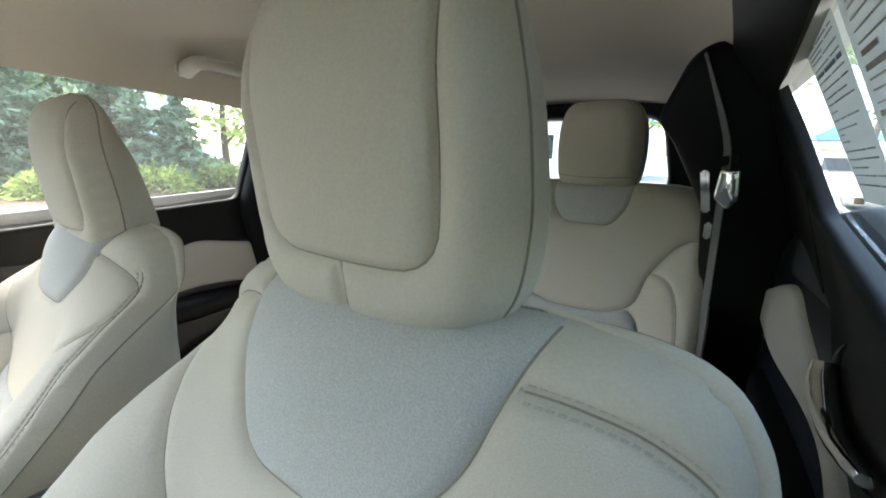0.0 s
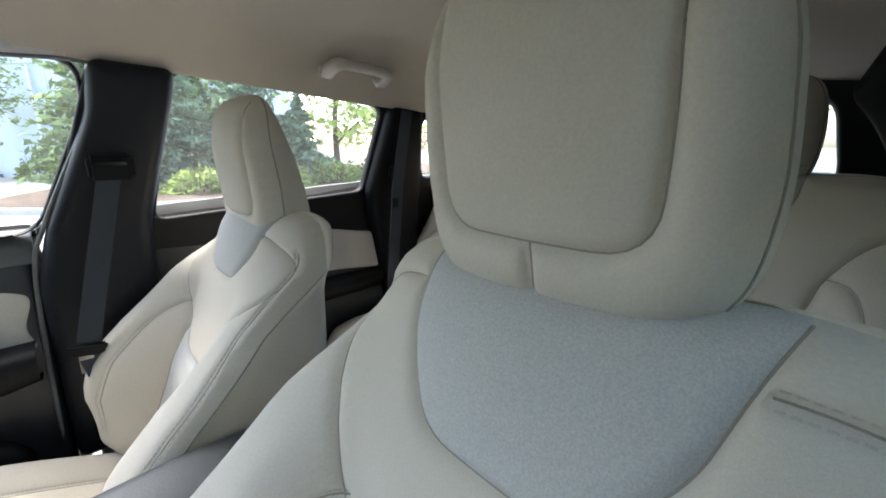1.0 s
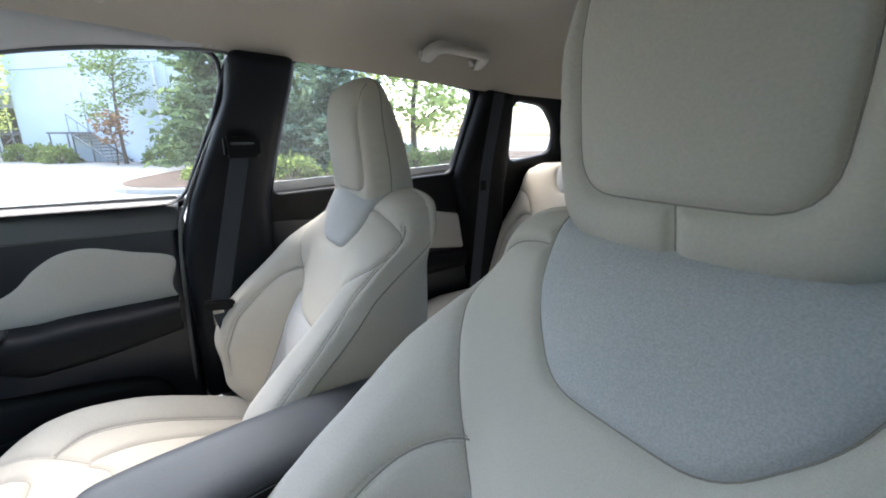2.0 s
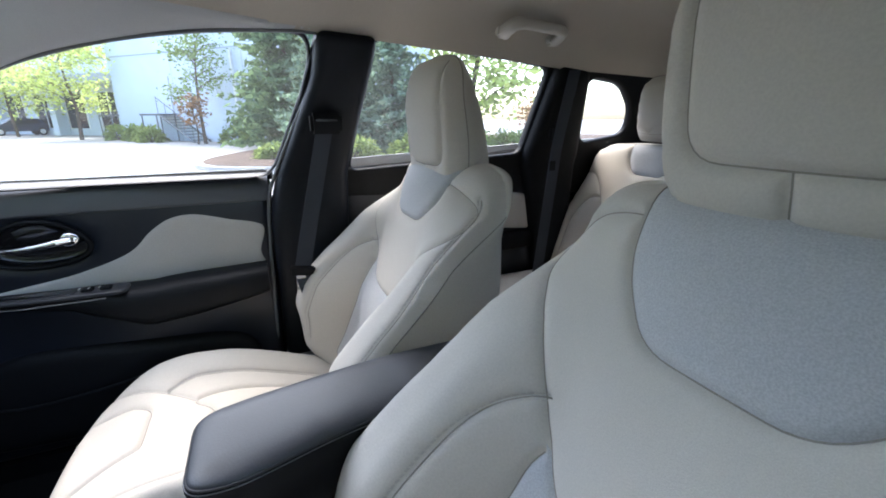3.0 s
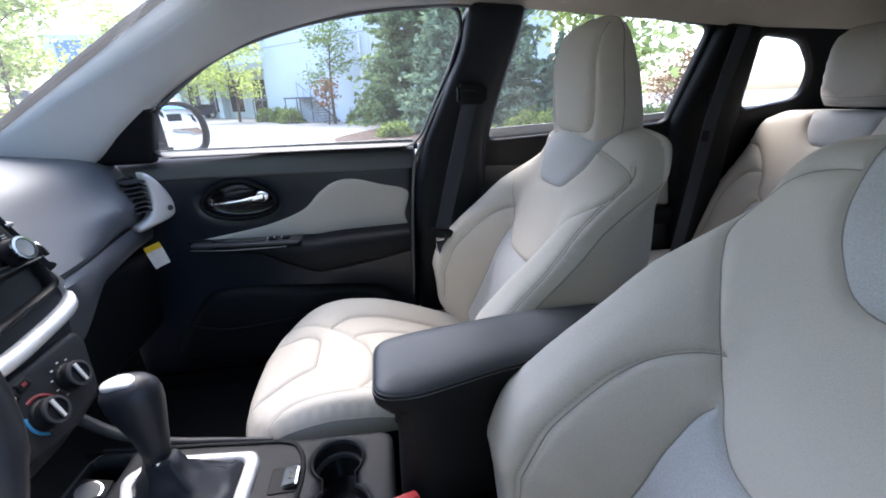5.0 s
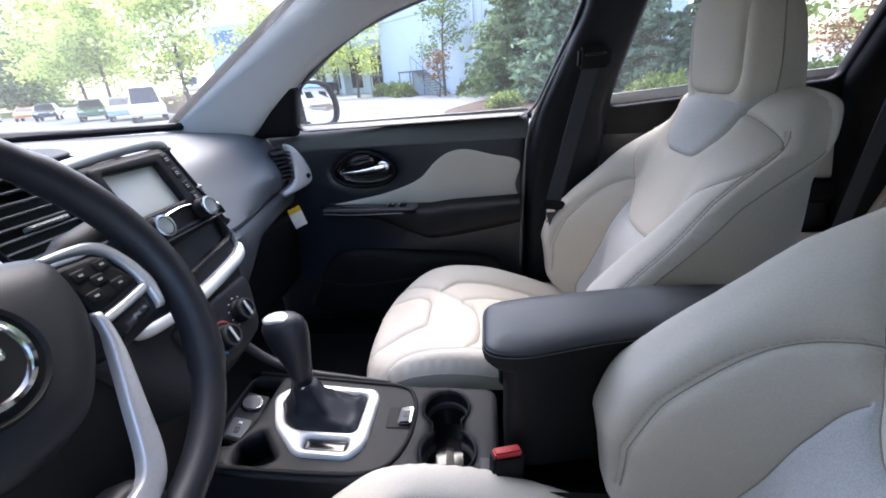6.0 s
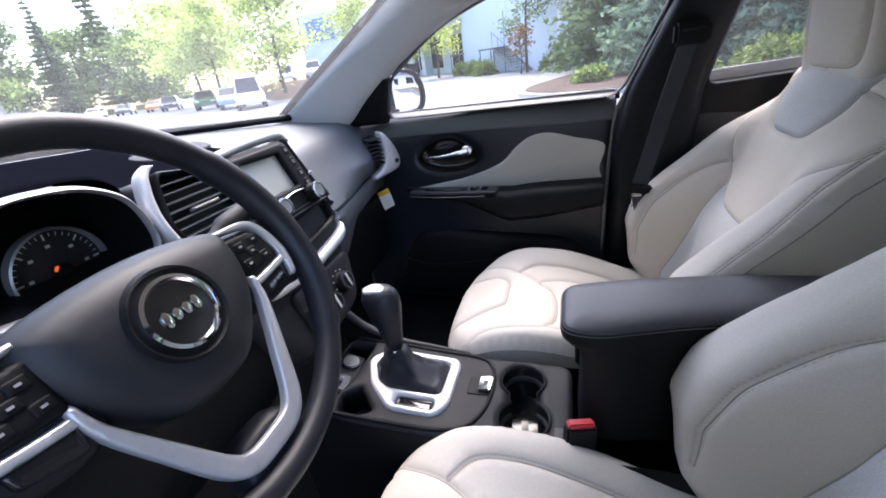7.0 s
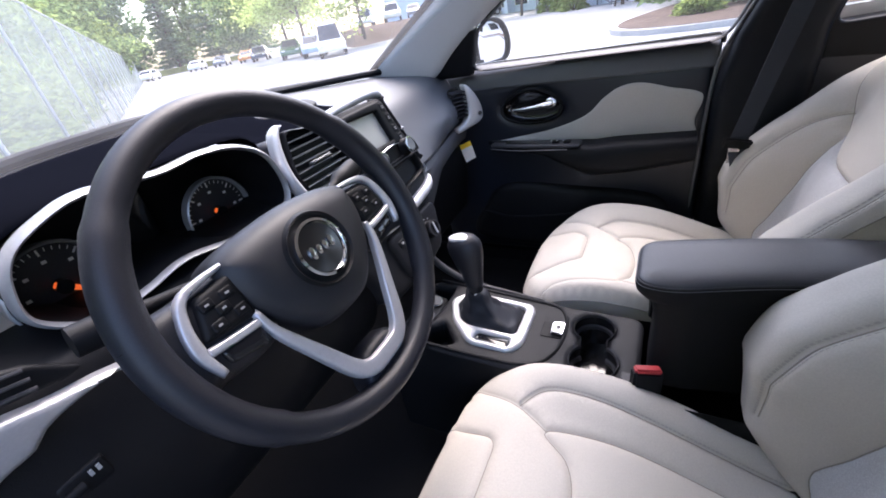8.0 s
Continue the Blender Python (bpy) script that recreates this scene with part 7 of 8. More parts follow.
BLUEPAINT = material("blue_paint", (0.06, 0.19, 0.40), 0.4, scale=30, bump=0.02, var=0.05)


def leaf_material(name, color, through):
    m = bpy.data.materials.new(name)
    m.use_nodes = True
    nt = m.node_tree
    nt.nodes.clear()
    out = nt.nodes.new("ShaderNodeOutputMaterial")
    geo = nt.nodes.new("ShaderNodeNewGeometry")
    ramp = nt.nodes.new("ShaderNodeMapRange")
    ramp.inputs["To Min"].default_value, ramp.inputs["To Max"].default_value = 0.55, 1.45
    nt.links.new(geo.outputs["Random Per Island"], ramp.inputs["Value"])
    cols = []
    for c in (color, through):
        v = nt.nodes.new("ShaderNodeVectorMath")
        v.operation = 'SCALE'
        v.inputs[0].default_value = c
        nt.links.new(ramp.outputs[0], v.inputs["Scale"])
        cols.append(v.outputs[0])
    d = nt.nodes.new("ShaderNodeBsdfDiffuse")
    t = nt.nodes.new("ShaderNodeBsdfTranslucent")
    nt.links.new(cols[0], d.inputs[0])
    nt.links.new(cols[1], t.inputs[0])
    mix = nt.nodes.new("ShaderNodeMixShader")
    mix.inputs[0].default_value = 0.55
    nt.links.new(d.outputs[0], mix.inputs[1])
    nt.links.new(t.outputs[0], mix.inputs[2])
    nt.links.new(mix.outputs[0], out.inputs[0])
    return m


LEAF_LIME = leaf_material("lime_leaves", (0.37, 0.43, 0.16), (0.62, 0.71, 0.24))
LEAF_GREEN = leaf_material("green_leaves", (0.169, 0.234, 0.104), (0.247, 0.325, 0.117))
LEAF_SPRUCE = leaf_material("blue_green_needles", (0.195, 0.273, 0.202), (0.195, 0.273, 0.169))
LEAF_FIR = leaf_material("dark_green_needles", (0.150, 0.213, 0.125), (0.175, 0.250, 0.112))
LEAF_RUST = leaf_material("rust_leaves", (0.260, 0.150, 0.085), (0.300, 0.180, 0.09))
LEAF_BUSH = leaf_material("hedge_leaves", (0.176, 0.231, 0.088), (0.242, 0.308, 0.094))

ground = mesh_part("ground", [(-900, -900, 0), (900, -900, 0), (900, 900, 0), (-900, 900, 0)], [(0, 1, 2, 3)], ASPHALT, smooth=False)
tagged(ground, "pale worn asphalt of a large car park", "ground", kind="structure")


def slab(name, outline, z0, z1, mat, label, category, kind="structure"):
    o = np.array(outline)
    n = len(o)
    verts = [(p[0], p[1], z0) for p in o] + [(p[0], p[1], z1) for p in o]
    faces = [tuple(range(n))[::-1], tuple(range(n, 2 * n))] + [(i, (i + 1) % n, n + (i + 1) % n, n + i) for i in range(n)]
    return tagged(mesh_part(name, verts, faces, mat, smooth=False), label, category, kind=kind)


PALEROAD = material("pale_worn_concrete", (0.255, 0.252, 0.246), 0.9, scale=30, bump=0.4, var=0.10, big=0.3, bigvar=0.12, spec=0.2)
slab("road", [(1.15, -34), (34, -34), (60, 20), (60, 70), (40, 78), (3.5, 9.0), (1.15, 4.5)], 0.0, 0.006, PALEROAD, "pale worn concrete driveway", "road")
bed = smooth_loop([(10.6, -3), (10.9, 0.2), (12.2, 1.6), (15, 1.4), (20, -1.0), (24, -6), (30, -16), (20, -30), (9, -30), (9.6, -12)], 0.6)
slab("kerb_island", bed, 0.0, 0.13, CONCRETE, "pale concrete kerb round a planted island", "kerb")
c = bed.mean(0)
slab("ground_island", c + (bed - c) * 0.988, 0.10, 0.145, MULCH, "brown bark mulch under the trees", "mulch bed")


def leaf_mesh(name, centres, size, mat, parent, long=1.0, droop=0.0, seed=1):
    r = np.random.RandomState(seed)
    n = len(centres)
    c = np.array(centres)
    a = r.normal(size=(n, 3))
    a /= np.linalg.norm(a, axis=1)[:, None]
    a[:, 2] = a[:, 2] * 0.6 - droop
    a /= np.linalg.norm(a, axis=1)[:, None]
    b = np.cross(a, r.normal(size=(n, 3)))
    b /= np.linalg.norm(b, axis=1)[:, None]
    s = size * r.uniform(0.6, 1.4, (n, 1))
    v = np.stack([c - a * s * long, c + b * s * 0.5, c + a * s * long, c - b * s * 0.5], 1).reshape(-1, 3)
    me = bpy.data.meshes.new(name)
    me.from_pydata(v.tolist(), [], [(4 * i, 4 * i + 1, 4 * i + 2, 4 * i + 3) for i in range(n)])
    me.materials.append(mat)
    ob = new(name, me)
    ob.parent = parent
    return tagged(ob, kind="stuff")


def broadleaf(at, h, r, mat, seed, label, leaves=5200, size=0.11, low=0.3):
    rnd = np.random.RandomState(seed)
    t = thing("tree", label, "tree", at=at)
    base = [(0, 0, 0), (0.05 * rnd.randn(), 0.05 * rnd.randn(), h * 0.3), (0.12 * rnd.randn(), 0.12 * rnd.randn(), h * 0.62), (0.15 * rnd.randn(), 0.15 * rnd.randn(), h * 0.92)]
    tr = smooth_loop(base, 0.3, False)
    tube("trunk", tr, list(np.linspace(0.018 * h, 0.004 * h, len(tr))), BARK, t, 8)
    tips = []
    for i in range(13):
        z = h * rnd.uniform(low, 0.85)
        a = i * 2.4 + rnd.uniform(-0.4, 0.4)
        reach = r * rnd.uniform(0.6, 1.0) * (1.05 - 0.55 * abs(z / h - 0.5))
        p0 = np.array([np.interp(z, tr[:, 2], tr[:, 0]), np.interp(z, tr[:, 2], tr[:, 1]), z])
        p2 = p0 + [reach * math.cos(a), reach * math.sin(a), reach * rnd.uniform(0.15, 0.6)]
        p1 = (p0 + p2) / 2 + [0, 0, reach * 0.12]
        q = smooth_loop([p0, p1, p2], 0.25, False)
        tube("limb", q, list(np.linspace(0.006 * h, 0.0018 * h, len(q))), BARK, t, 6)
        for s in (0.45, 0.65, 0.8, 1.0):
            k = q[int(s * (len(q) - 1))]
            for _ in range(3):
                tips.append((k + rnd.normal(size=3) * [0.16 * r, 0.16 * r, 0.10 * r], r * rnd.uniform(0.10, 0.22)))
    tips += [(tr[-1] + rnd.normal(size=3) * 0.1 * r, r * 0.2) for _ in range(5)]
    cs = []
    for _ in range(leaves):
        p, s = tips[rnd.randint(len(tips))]
        cs.append(p + rnd.normal(size=3) * [s, s, s * 0.6])
    leaf_mesh("crown", cs, size, mat, t, 1.0, 0.15, seed)
    return t


def conifer(at, h, r, mat, seed, label, per=14, size=0.10, start=0.04, levels=26):
    rnd = np.random.RandomState(seed)
    t = thing("tree", label, "tree", at=at)
    tube("trunk", [(0, 0, 0), (0.02, 0, h * 0.5), (0, 0.02, h)], [0.016 * h, 0.010 * h, 0.002 * h], BARK, t, 8)
    cs = []
    for i in range(levels):
        k = i / (levels - 1)
        z = h * (start + (0.985 - start) * k)
        rr = r * (1 - k) ** 0.85 * rnd.uniform(0.78, 1.12) + 0.06
        for j in range(max(5, int(per * (1 - 0.6 * k)))):
            a = rnd.uniform(0, 2 * math.pi)
            reach = rr * rnd.uniform(0.6, 1.05)
            m = max(4, int(reach / 0.07))
            for s in np.linspace(0.15, 1, m):
                w = 0.20 * reach * (1.1 - s) + 0.06
                p = np.array([reach * s * math.cos(a), reach * s * math.sin(a), z - reach * (0.35 * s - 0.22 * s * s)])
                cs.append(p + rnd.normal(size=3) * [w * 0.45, w * 0.45, 0.05])
    leaf_mesh("crown", cs, size, mat, t, 1.35, 0.12, seed)
    return t


def shrub(at, r, h, mat, seed, n=900, size=0.07, group="clipped shrubs"):
    rnd = np.random.RandomState(seed)
    t = thing("shrub", "low rounded green shrub", "shrub", group, at=at)
    for i in range(4):
        a = i * 1.6
        tube("stem", [(0, 0, 0), (0.5 * r * math.cos(a), 0.5 * r * math.sin(a), h * 0.6)], [0.03, 0.012], BARK, t, 6)
    d = rnd.normal(size=(n, 3))
    d /= np.linalg.norm(d, axis=1)[:, None]
    d[:, 2] = np.abs(d[:, 2])
    k = rnd.uniform(0.6, 1.05, (n, 1)) * (1 + 0.15 * np.sin(d[:, :1] * 7) * np.cos(d[:, 1:2] * 6))
    leaf_mesh("foliage", d * k * [r, r, h], size, mat, t, 1.0, 0.0, seed)
    return t


# trees beside the car
conifer((19.0, -1.4, 0.1), 10.0, 3.0, LEAF_FIR, 3, "tall open fir tree with drooping branches", 19, 0.14, 0.06, 42)
conifer((15.0, -2.3, 0.1), 5.6, 2.1, LEAF_SPRUCE, 5, "dense blue-green spruce on the planted island", 26, 0.10)
conifer((14.6, -4.6, 0.1), 6.4, 2.2, LEAF_SPRUCE, 7, "dense blue-green spruce on the planted island", 24, 0.11)
conifer((18.0, -3.9, 0.1), 8.5, 2.3, LEAF_FIR, 8, "tall dark fir behind the spruces", 12, 0.13, 0.06, 32)
conifer((13.4, -5.9, 0.1), 3.0, 1.4, LEAF_SPRUCE, 9, "dense blue-green spruce on the planted island", 16, 0.11)
broadleaf((14.8, -8.0, 0.1), 7.8, 3.4, LEAF_LIME, 11, "lime green spring maple tree", 9000, 0.14, 0.12)
broadleaf((22.0, -4.5, 0.1), 9.5, 3.6, LEAF_LIME, 12, "lime green spring maple tree", 6000, 0.14)
for i, (x, y, r) in enumerate(((12.3, -2.6, 0.9), (12.0, -4.6, 1.0), (12.6, -6.6, 1.1), (13.2, -8.6, 1.0), (13.8, -10.4, 0.9), (13.4, -0.4, 0.6))):
    shrub((x, y, 0.1), r, r * 0.75, LEAF_BUSH, 20 + i, 1100, 0.08, "shrubs on the island")
broadleaf((15.2, -11.6, 0.1), 2.6, 1.3, LEAF_RUST, 14, "small rust-coloured shrub tree", 1500, 0.07, 0.15)
# small birches by the building
broadleaf((26.2, 2.6, 0.0), 5.6, 1.9, LEAF_GREEN, 15, "thin young birch in front of the wall", 1500, 0.10, 0.3)
broadleaf((25.6, 2.9, 0.0), 2.6, 0.8, LEAF_RUST, 16, "small rust-coloured tree by the wall", 500, 0.09, 0.4)
broadleaf((35.0, 10.6, 0.0), 6.8, 3.0, LEAF_LIME, 17, "weeping birch with pale yellow-green leaves", 4200, 0.12, 0.25)
broadleaf((44.0, 17.2, 0.0), 6.5, 3.0, LEAF_LIME, 18, "weeping birch with pale yellow-green leaves", 3500, 0.13, 0.25)

# building
bl = thing("office_building", "pale blue-grey rendered building with outside stairs", "building")
W0, WD = Vector((20.0, -6.0, 0)), Vector((0.716, 0.698, 0)).normalized()
WN = Vector((WD.y, -WD.x, 0))


def wall_box(name, s0, s1, z0, z1, out0, out1, mat, parent, label=""):
    """A block on the facade: s along it, out in front of it."""
    c = []
    for z in (z0, z1):
        for s, o in ((s0, out0), (s1, out0), (s1, out1), (s0, out1)):
            p = W0 + WD * s - WN * o
            c.append((p.x, p.y, z))
    return mesh_part(name, c, [(3, 2, 1, 0), (4, 5, 6, 7), (0, 1, 5, 4), (1, 2, 6, 5), (2, 3, 7, 6), (3, 0, 4, 7)], mat, parent, label, smooth=False)


wall_box("wall", 1.5, 20.3, 0, 10.5, -9, 0, FACADE, bl)
wall_box("roof_edge", 1.3, 20.5, 10.5, 10.8, -9.2, 0.15, SHADEWALL, bl)
for s in (3.2, 8.9, 14.6):
    wall_box("panel_joint", s, s + 0.04, 0, 10.5, 0.0, 0.006, SHADEWALL, bl)
wall_box("panel_joint", 1.5, 20.3, 5.05, 5.12, 0.0, 0.02, SHADEWALL, bl)
wall_box("downpipe", 9.6, 9.72, 0, 5.0, 0.0, 0.12, WHITE, bl)
wall_box("door", 15.0, 15.95, 1.62, 3.7, 0.0, 0.03, FACADE, bl)
wall_box("door_frame", 14.93, 15.0, 1.62, 3.78, 0.0, 0.05, SHADEWALL, bl)
wall_box("wing_wall", 20.3, 46, 0, 9.0, -16, -4.0, FACADE, bl)
for i, s in enumerate((22.0, 26.5, 31.0, 35.5, 40.0)):
    wn = new("window")
    wn.parent = bl
    wall_box("pane", s, s + 2.6, 0.6, 3.4, -4.0, -3.98, DARKGLASS, wn)
    wall_box("frame", s - 0.08, s, 0.55, 3.45, -4.0, -3.92, WHITE, wn)
    wall_box("frame", s + 2.6, s + 2.68, 0.55, 3.45, -4.0, -3.92, WHITE, wn)
    wall_box("mullion", s + 1.27, s + 1.33, 0.6, 3.4, -4.0, -3.93, WHITE, wn)
for s in (24.9, 33.9, 43.0):
    wall_box("column", s, s + 0.8, 0, 7.0, -4.0, -3.2, FACADE, bl)
wall_box("canopy", 20.3, 46, 4.0, 4.6, -4.0, -2.2, SHADEWALL, bl)


def stairs(s_top, s_foot, rise, out0, out1):
    st = thing("stairs", "grey steel outside stairs with handrail", "stairs", "outside stairs")
    n = 9
    for i in range(n):
        a = s_top + (s_foot - s_top) * (i + 0.3) / n
        z = rise * (1 - (i + 1) / (n + 1))
        wall_box("step", min(a, a + (s_foot - s_top) / n * 0.9), max(a, a + (s_foot - s_top) / n * 0.9), z - 0.04, z, out0, out1, STEEL, st)
    d = 1 if s_foot > s_top else -1
    wall_box("landing", min(s_top - d * 1.7, s_top), max(s_top - d * 1.7, s_top), rise - 0.10, rise, 0.02, out1, STEEL, st)
    for o in (out0, out1):
        for zz, nm in ((0.0, "stringer"), (0.95, "handrail")):
            p0 = W0 + WD * s_top - WN * o
            p1 = W0 + WD * s_foot - WN * o
            tube(nm, [(p0.x, p0.y, rise + zz - 0.05), (p1.x, p1.y, zz + 0.02)], 0.05 if zz == 0 else 0.02, STEEL, st, 6)
    for k in np.linspace(0, 1, 5):
        p = W0 + WD * (s_top + (s_foot - s_top) * k) - WN * out1
        tube("baluster", [(p.x, p.y, rise * (1 - k)), (p.x, p.y, rise * (1 - k) + 0.95)], 0.015, STEEL, st, 6)
    for ds in (0.2, 1.5):
        for o in (0.15, out1):
            p = W0 + WD * (s_top - d * ds) - WN * o
            tube("post", [(p.x, p.y, 0), (p.x, p.y, rise - 0.05)], 0.04, STEEL, st, 6)
    return st


stairs(14.6, 12.0, 1.62, 0.2, 1.3)
stairs(22.4, 25.2, 1.62, -3.0, -2.0)
for i, (s, o, r) in enumerate(((9.3, 0.9, 0.75), (14.6, 2.0, 0.8), (16.2, 1.2, 0.8), (17.6, 1.0, 0.7), (19.6, 0.8, 0.75), (8.0, 0.9, 0.6))):
    p = W0 + WD * s - WN * o
    shrub((p.x, p.y, 0.0), r, 0.95, LEAF_BUSH, 40 + i, 700, 0.10, "shrubs along the wall")


# parked cars
def parked_car(at, turn, paint, label, tall=0.0, length=4.5, group="parked cars"):
    car = thing("parked_car", label, "car", group)
    car.matrix_basis = pose(*at, 0, 0, turn)
    w = 0.9
    prof = [(-0.50, 0.35), (-0.50, 0.62), (-0.47, 0.86 + tall * 0.3), (-0.40, 0.95 + tall * 0.5), (-0.30, 1.40 + tall), (-0.05, 1.46 + tall), (0.10, 1.40 + tall), (0.24, 0.98), (0.42, 0.86), (0.49, 0.70), (0.50, 0.35)]
    p = [(a * length, z) for a, z in prof]
    q = round_poly(p, 0.12, 0.2)
    c = q.mean(0)
    rings = []
    for x, k, tuck in ((-w, 0.94, 1), (-w * 1.0, 0.99, 1), (-w * 0.96, 1.0, 1), (w * 0.96, 1.0, 1), (w, 0.99, 1), (w, 0.94, 1)):
        rings.append([((x * (1 - 0.22 * max(0, (z - 0.95)) / 0.5)), *(c + (np.array((y, z)) - c) * k)) for y, z in q])
    loft("body", rings, paint, car, True, (True, True), angle=35)
    zt = 1.36 + tall
    for s in (-1, 1):
        sh = lambda z: s * (w * (1 - 0.22 * max(0, z - 0.95) / 0.5) + 0.012)
        for y0, y1 in ((-0.27, -0.07), (-0.05, 0.15)):
            a = [(sh(1.0), y0 * length * 1.12 if y0 < -0.2 else y0 * length, 1.0), (sh(1.0), y1 * length * (1.25 if y1 > 0 else 1), 1.0), (sh(zt - 0.04), y1 * length * (0.62 if y1 > 0 else 1), zt - 0.04), (sh(zt - 0.04), y0 * length, zt - 0.04)]
            mesh_part("side_window", a, [(0, 1, 2, 3)], DARKGLASS, car, smooth=False)
    for y0, z0, y1, z1 in ((0.235, 1.0, 0.115, zt), (-0.39, 1.0 + tall * 0.5, -0.312, zt)):
        dy = 0.03 if y0 > 0 else -0.03
        mesh_part("windscreen", [(-0.74, y0 * length + dy, z0), (0.74, y0 * length + dy, z0), (0.62, y1 * length + dy, z1), (-0.62, y1 * length + dy, z1)], [(0, 1, 2, 3)], DARKGLASS, car, smooth=False)
    for y in (-0.30, 0.31):
        for s in (-1, 1):
            wh = new("wheel")
            wh.parent = car
            tube("tyre", [(s * 0.70, y * length, 0.32), (s * 0.915, y * length, 0.32)], 0.32, BLACK, wh, 20)
            tube("rim", [(s * 0.90, y * length, 0.32), (s * 0.925, y * length, 0.32)], 0.20, SILVER, wh, 16)
    for s in (-1, 1):
        box("headlight", (0.32, 0.06, 0.13), (s * 0.62, 0.485 * length, 0.72), WHITE, car, 0.02)
        box("tail_light", (0.26, 0.06, 0.16), (s * 0.66, -0.495 * length, 0.80), RED, car, 0.02)
    return car


NAVY = material("navy_car_paint", (0.02, 0.03, 0.06), 0.25, bump=0, coat=0.6)
GREENP = material("green_car_paint", (0.03, 0.12, 0.05), 0.25, bump=0, coat=0.6)
GREYP = material("grey_car_paint", (0.14, 0.15, 0.17), 0.25, bump=0, coat=0.6)
SKYP = material("pale_blue_car_paint", (0.30, 0.42, 0.55), 0.25, bump=0, coat=0.6)
ORANGEP = material("orange_car_paint", (0.55, 0.20, 0.03), 0.3, bump=0, coat=0.6)
parked_car((49, 19.0, 0), 35, NAVY, "navy blue saloon parked by the building")
parked_car((24.5, 21.0, 0), 130, WHITE, "white tall van in the car park", 0.55, 5.0)
parked_car((27.8, 25.5, 0), 130, SKYP, "pale blue hatchback in the car park", 0.1)
parked_car((31.5, 31.5, 0), 130, GREENP, "dark green estate car in the car park", 0.15)
parked_car((40.0, 45.0, 0), 130, NAVY, "navy blue pickup in the car park", 0.2)
parked_car((44.0, 52.0, 0), 130, ORANGEP, "orange car in the car park")
parked_car((46.0, 60.0, 0), 130, GREYP, "grey car at the far end of the car park")
parked_car((46.0, 66.0, 0), 130, WHITE, "white car at the far end of the car park")
parked_car((38.0, 66.0, 0), 130, WHITE, "white car at the far end of the car park")

# embankment with cars on top
em_out = smooth_loop([(31, 23), (35, 28), (48, 42), (80, 70), (95, 62), (64, 36), (44, 24)], 1.5)
c = em_out.mean(0)
rise = [(1.0, 0.0), (0.975, 0.25), (0.95, 0.65), (0.92, 1.0), (0.89, 1.25), (0.85, 1.35), (0.4, 1.36)]
tagged(loft("ground_bank", [[(*(c + (p - c) * k), z) for p in em_out] for k, z in rise], MULCH), "brown bare earth bank", "bank", kind="structure")
parked_car((43, 27, 1.35), 120, WHITE, "white off-road car parked on the bank", 0.3)
parked_car((48, 34, 1.35), 120, WHITE, "white van parked on the bank", 0.5, 5.2)
parked_car((55, 31, 1.35), 120, GREYP, "grey car parked on the bank", 0.1)
broadleaf((30.0, 22.0, 0.5), 9.0, 3.8, LEAF_LIME, 51, "lime green tree on the bank", 8000, 0.17, 0.2)
broadleaf((33.0, 31.0, 0.5), 8.6, 3.8, LEAF_LIME, 52, "lime green tree on the bank", 8000, 0.18, 0.2)
broadleaf((42.0, 42.0, 0.5), 10.5, 5.0, LEAF_LIME, 53, "lime green tree on the bank", 8000, 0.24, 0.2)
broadleaf((52.0, 60.0, 0.0), 11.0, 4.8, LEAF_GREEN, 54, "green tree behind the parked cars", 6500, 0.28, 0.12)
broadleaf((38.5, 19.0, 0.7), 8.5, 3.0, LEAF_LIME, 55, "lime green tree on the bank", 4200, 0.16)
conifer((58, 88, 0), 20, 4.2, LEAF_FIR, 56, "tall dark fir far off", 12, 0.36, 0.1, 26)
conifer((62, 80, 0), 24, 4.6, LEAF_FIR, 57, "tall dark fir far off", 12, 0.36, 0.1, 26)
conifer((50, 92, 0), 18, 4.0, LEAF_FIR, 58, "tall dark fir far off", 12, 0.36, 0.1, 26)
conifer((70, 78, 0), 19, 4.2, LEAF_FIR, 59, "tall dark fir far off", 12, 0.36, 0.1, 26)
slab("ground_verge", smooth_loop([(30, 66), (45, 80), (75, 90), (80, 110), (40, 110), (25, 85)], 4.0), 0.0, 0.9, GRASS, "dry grass verge at the end of the car park", "verge")
sg = thing("sign_board", "blank white sign board on a post", "sign", at=(42, 78, 0.9))
box("board", (2.0, 0.08, 1.6), (0, 0, 2.2), WHITE, sg, 0.01, rot=(0, 0, 150))
tube("post", [(0, 0, 0), (0, 0, 1.5)], 0.06, STEEL, sg, 8)
bb = thing("far_building", "blue-panelled building far behind the trees", "building", at=(90, 46, 0))
box("wall", (14, 14, 13), (0, 0, 6.5), FACADE, bb, 0.05)
box("blue_panel", (0.2, 6, 4), (-7.1, 2, 10), BLUEPAINT, bb, 0.02)

# screened fence
FENCEPOST = material("galvanised_fence_post", (0.42, 0.44, 0.43), 0.6, scale=40, bump=0.1, var=0.08)
fence = thing("fence", "wire fence covered with pale translucent screen cloth", "fence")
SCRIM = bpy.data.materials.new("pale_screen_cloth")
SCRIM.use_nodes = True
sn = SCRIM.node_tree
pb = sn.nodes["Principled BSDF"]
pb.inputs["Base Color"].default_value = (0.30, 0.34, 0.32, 1)
pb.inputs["Roughness"].default_value = 0.9
tn = sn.nodes.new("ShaderNodeTexNoise")
tn.inputs["Scale"].default_value = 1.2
mr = sn.nodes.new("ShaderNodeMapRange")
mr.inputs["To Min"].default_value, mr.inputs["To Max"].default_value = 0.34, 0.58
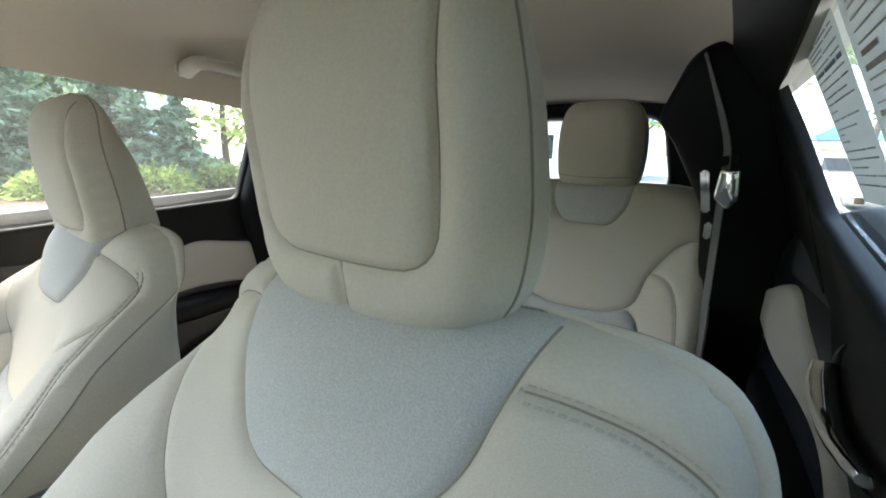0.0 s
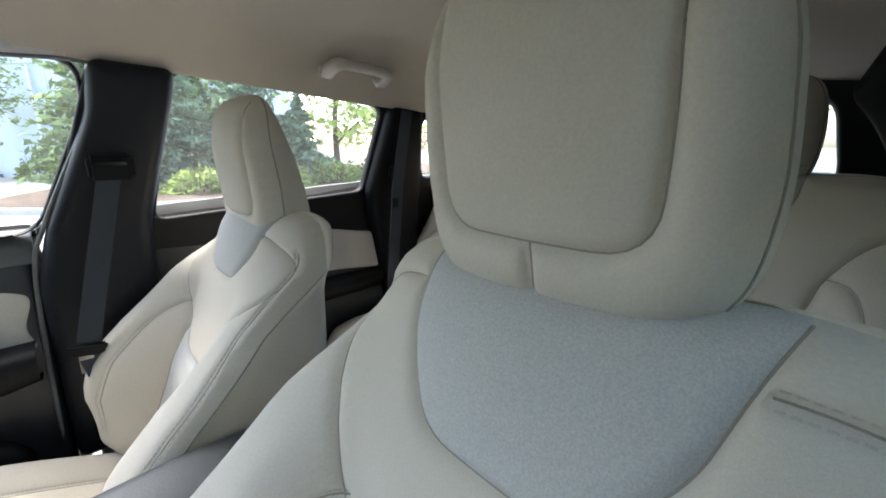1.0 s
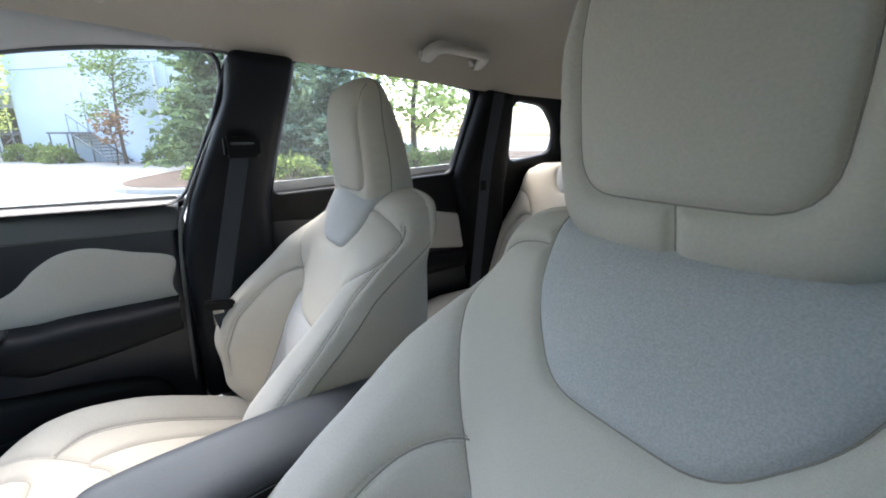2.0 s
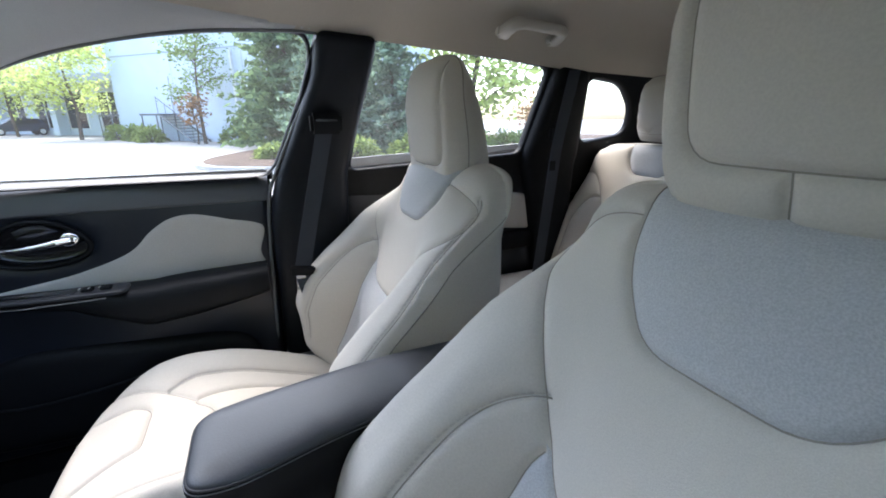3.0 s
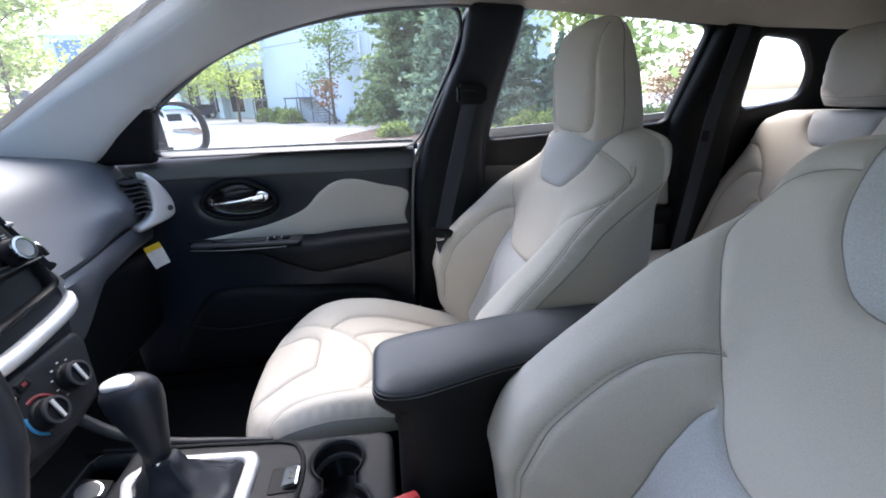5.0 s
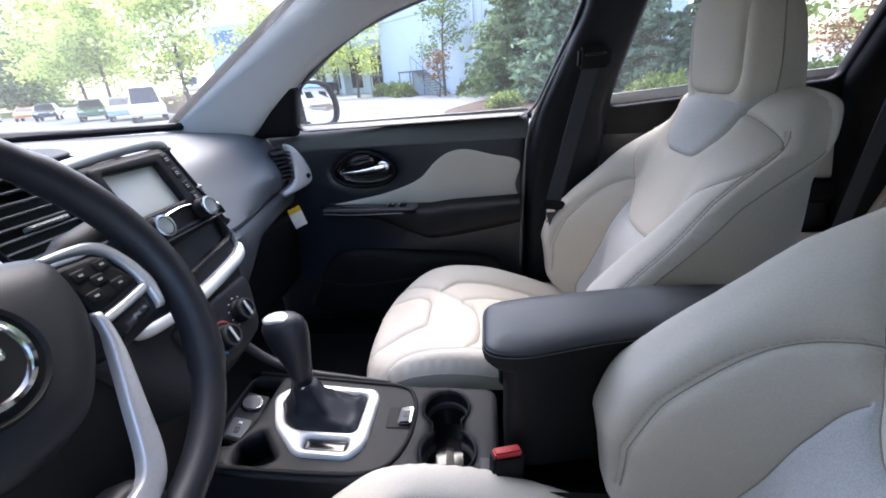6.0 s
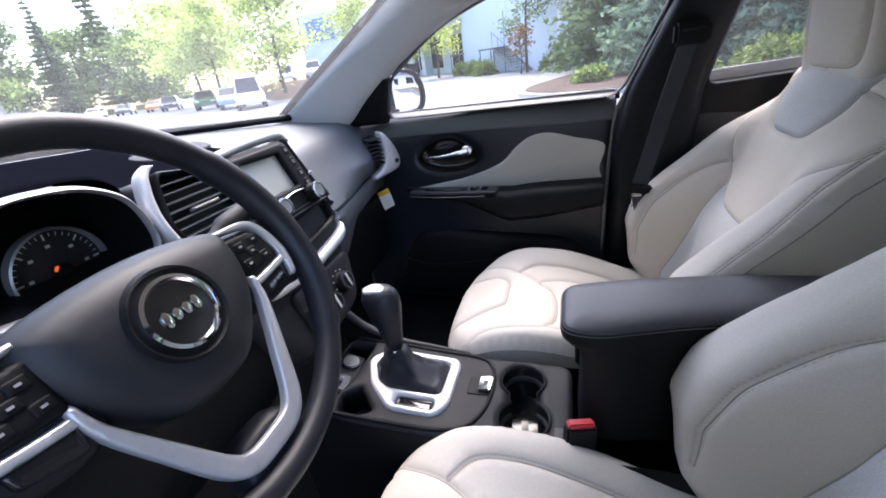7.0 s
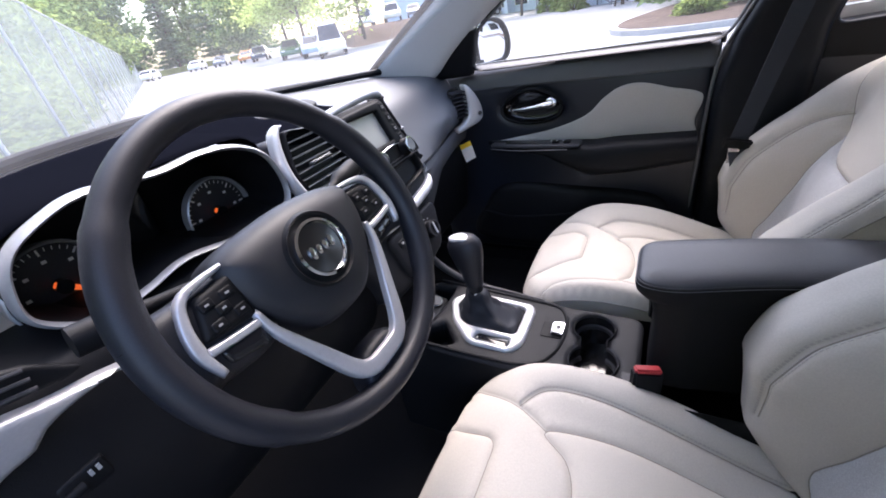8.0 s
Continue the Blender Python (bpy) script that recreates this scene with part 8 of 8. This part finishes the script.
sn.links.new(tn.outputs["Fac"], mr.inputs["Value"])
sn.links.new(mr.outputs[0], pb.inputs["Alpha"])
F0, F1 = np.array([-0.6, 3.3]), np.array([38.0, 68.0])
for i in range(24):
    k0, k1 = i / 24, (i + 1) / 24
    p, q = F0 + (F1 - F0) * k0, F0 + (F1 - F0) * k1
    tube("post", [(p[0], p[1], 0), (p[0], p[1], 2.85)], 0.03, FENCEPOST, fence, 8)
    mesh_part("screen_panel", [(p[0], p[1], 0.05), (q[0], q[1], 0.05), (q[0], q[1], 2.8), (p[0], p[1], 2.8)], [(0, 1, 2, 3)], SCRIM, fence, smooth=False)
    tube("top_rail", [(p[0], p[1], 2.82), (q[0], q[1], 2.82)], 0.02, FENCEPOST, fence, 6)
for i, (x, y, h, r) in enumerate(((-1.2, 7.0, 7.5, 2.6), (0.9, 9.5, 6.5, 2.4), (2.6, 13.5, 7.0, 2.6), (6.0, 20, 7.5, 2.8), (11.0, 28, 7.2, 2.9), (19, 40, 7.4, 3.2), (30, 57, 8.0, 3.6))):
    broadleaf((x - 1.6, y + 1.0, 0), h, r, LEAF_GREEN if i % 2 else LEAF_BUSH, 60 + i, "green bushy tree behind the fence", 6500, 0.11 + 0.012 * i, 0.06)
for i in range(11):
    p = F0 + (F1 - F0) * (0.012 + 0.030 * i)
    shrub((p[0] - 1.7 - 0.03 * i, p[1] + 1.0, 0), 1.25 + 0.05 * (i % 3), 2.0 + 0.25 * ((i * 5) % 4), LEAF_BUSH, 100 + i, 1800, 0.10, "hedge behind the fence")
pole = thing("utility_pole", "reddish wooden utility pole", "pole", at=(14.3, 38.9, 0))
POLE = material("red_brown_timber", (0.30, 0.12, 0.06), 0.9, scale=20, bump=0.4, var=0.2)
tube("shaft", [(0, 0, 0), (-0.6, 0.2, 10)], [0.18, 0.13], POLE, pole, 10)
tube("cross_arm", [(-1.6, -0.2, 9.2), (0.6, 0.4, 9.2)], 0.08, POLE, pole, 8)

# behind the car
pv = thing("pavilion", "white low building with a blue metal roof", "building", at=(10.5, -27, 0))
box("wall", (12, 8, 3.2), (0, 0, 1.6), WHITE, pv, 0.03)
bm = bmesh.new()
for v in ((-6.6, -4.6, 3.2), (6.6, -4.6, 3.2), (6.6, 4.6, 3.2), (-6.6, 4.6, 3.2), (-4.5, 0, 5.2), (4.5, 0, 5.2)):
    bm.verts.new(v)
bm.verts.ensure_lookup_table()
for f in ((3, 2, 1, 0), (0, 1, 5, 4), (2, 3, 4, 5), (1, 2, 5), (3, 0, 4)):
    bm.faces.new([bm.verts[i] for i in f])
part("roof", bm, BLUEPAINT, pv, smooth=False)
for x in (-4, -1.5, 1.0, 3.5):
    box("window", (1.5, 0.1, 1.3), (x, 4.02, 1.7), DARKGLASS, pv, 0.02)
broadleaf((3.8, -24, 0), 7.5, 3.0, LEAF_LIME, 71, "lime green tree behind the car", 3500, 0.13)
broadleaf((-3.5, -17, 0), 6.5, 2.6, LEAF_GREEN, 72, "green tree behind the car", 3500, 0.11)
broadleaf((-7.0, -14, 0), 7.5, 3.0, LEAF_GREEN, 73, "green tree behind the car", 3500, 0.11)
tent = thing("tent", "blue pop-up canopy tent", "tent", at=(-4.6, -30, 0))
bm = bmesh.new()
for v in ((-1.6, -1.6, 2.2), (1.6, -1.6, 2.2), (1.6, 1.6, 2.2), (-1.6, 1.6, 2.2), (0, 0, 3.2)):
    bm.verts.new(v)
bm.verts.ensure_lookup_table()
for f in ((0, 1, 4), (1, 2, 4), (2, 3, 4), (3, 0, 4), (3, 2, 1, 0)):
    bm.faces.new([bm.verts[i] for i in f])
part("canopy", bm, BLUEPAINT, tent, smooth=False)
for x, y in ((-1.55, -1.55), (1.55, -1.55), (1.55, 1.55), (-1.55, 1.55)):
    tube("leg", [(x, y, 0), (x, y, 2.2)], 0.03, STEEL, tent, 6)
parked_car((-2.6, -15.5, 0), 80, WHITE, "white car parked behind")
parked_car((-3.0, -21, 0), 80, SKYP, "pale blue car parked behind")

# trees added on the driver's side, mostly unseen, to cut its sky light
for i, (x, y, h, r) in enumerate(((-7.2, -11.0, 7.0, 2.8), (-6.6, 3.4, 10.0, 3.4), (-5.6, 7.0, 9.5, 3.4), (-9.8, 5.0, 12.0, 4.0))):
    broadleaf((x, y, 0), h, r, LEAF_GREEN, 80 + i, "green tree added beside the car to block sky light", 14000, 0.27, 0.05)
broadleaf((20.5, 43.5, 0), 8.5, 3.8, LEAF_GREEN, 90, "large rounded green tree behind the fence", 8000, 0.20, 0.06)
for i, (x, y, h, r) in enumerate(((44, 98, 15, 6), (56, 100, 17, 6.5), (68, 97, 16, 6), (80, 94, 18, 7), (36, 96, 13, 5.5))):
    broadleaf((x, y, 0), h, r, LEAF_FIR if i % 2 else LEAF_GREEN, 91 + i, "tall dark tree at the edge of the woods", 5500, 0.42, 0.08)
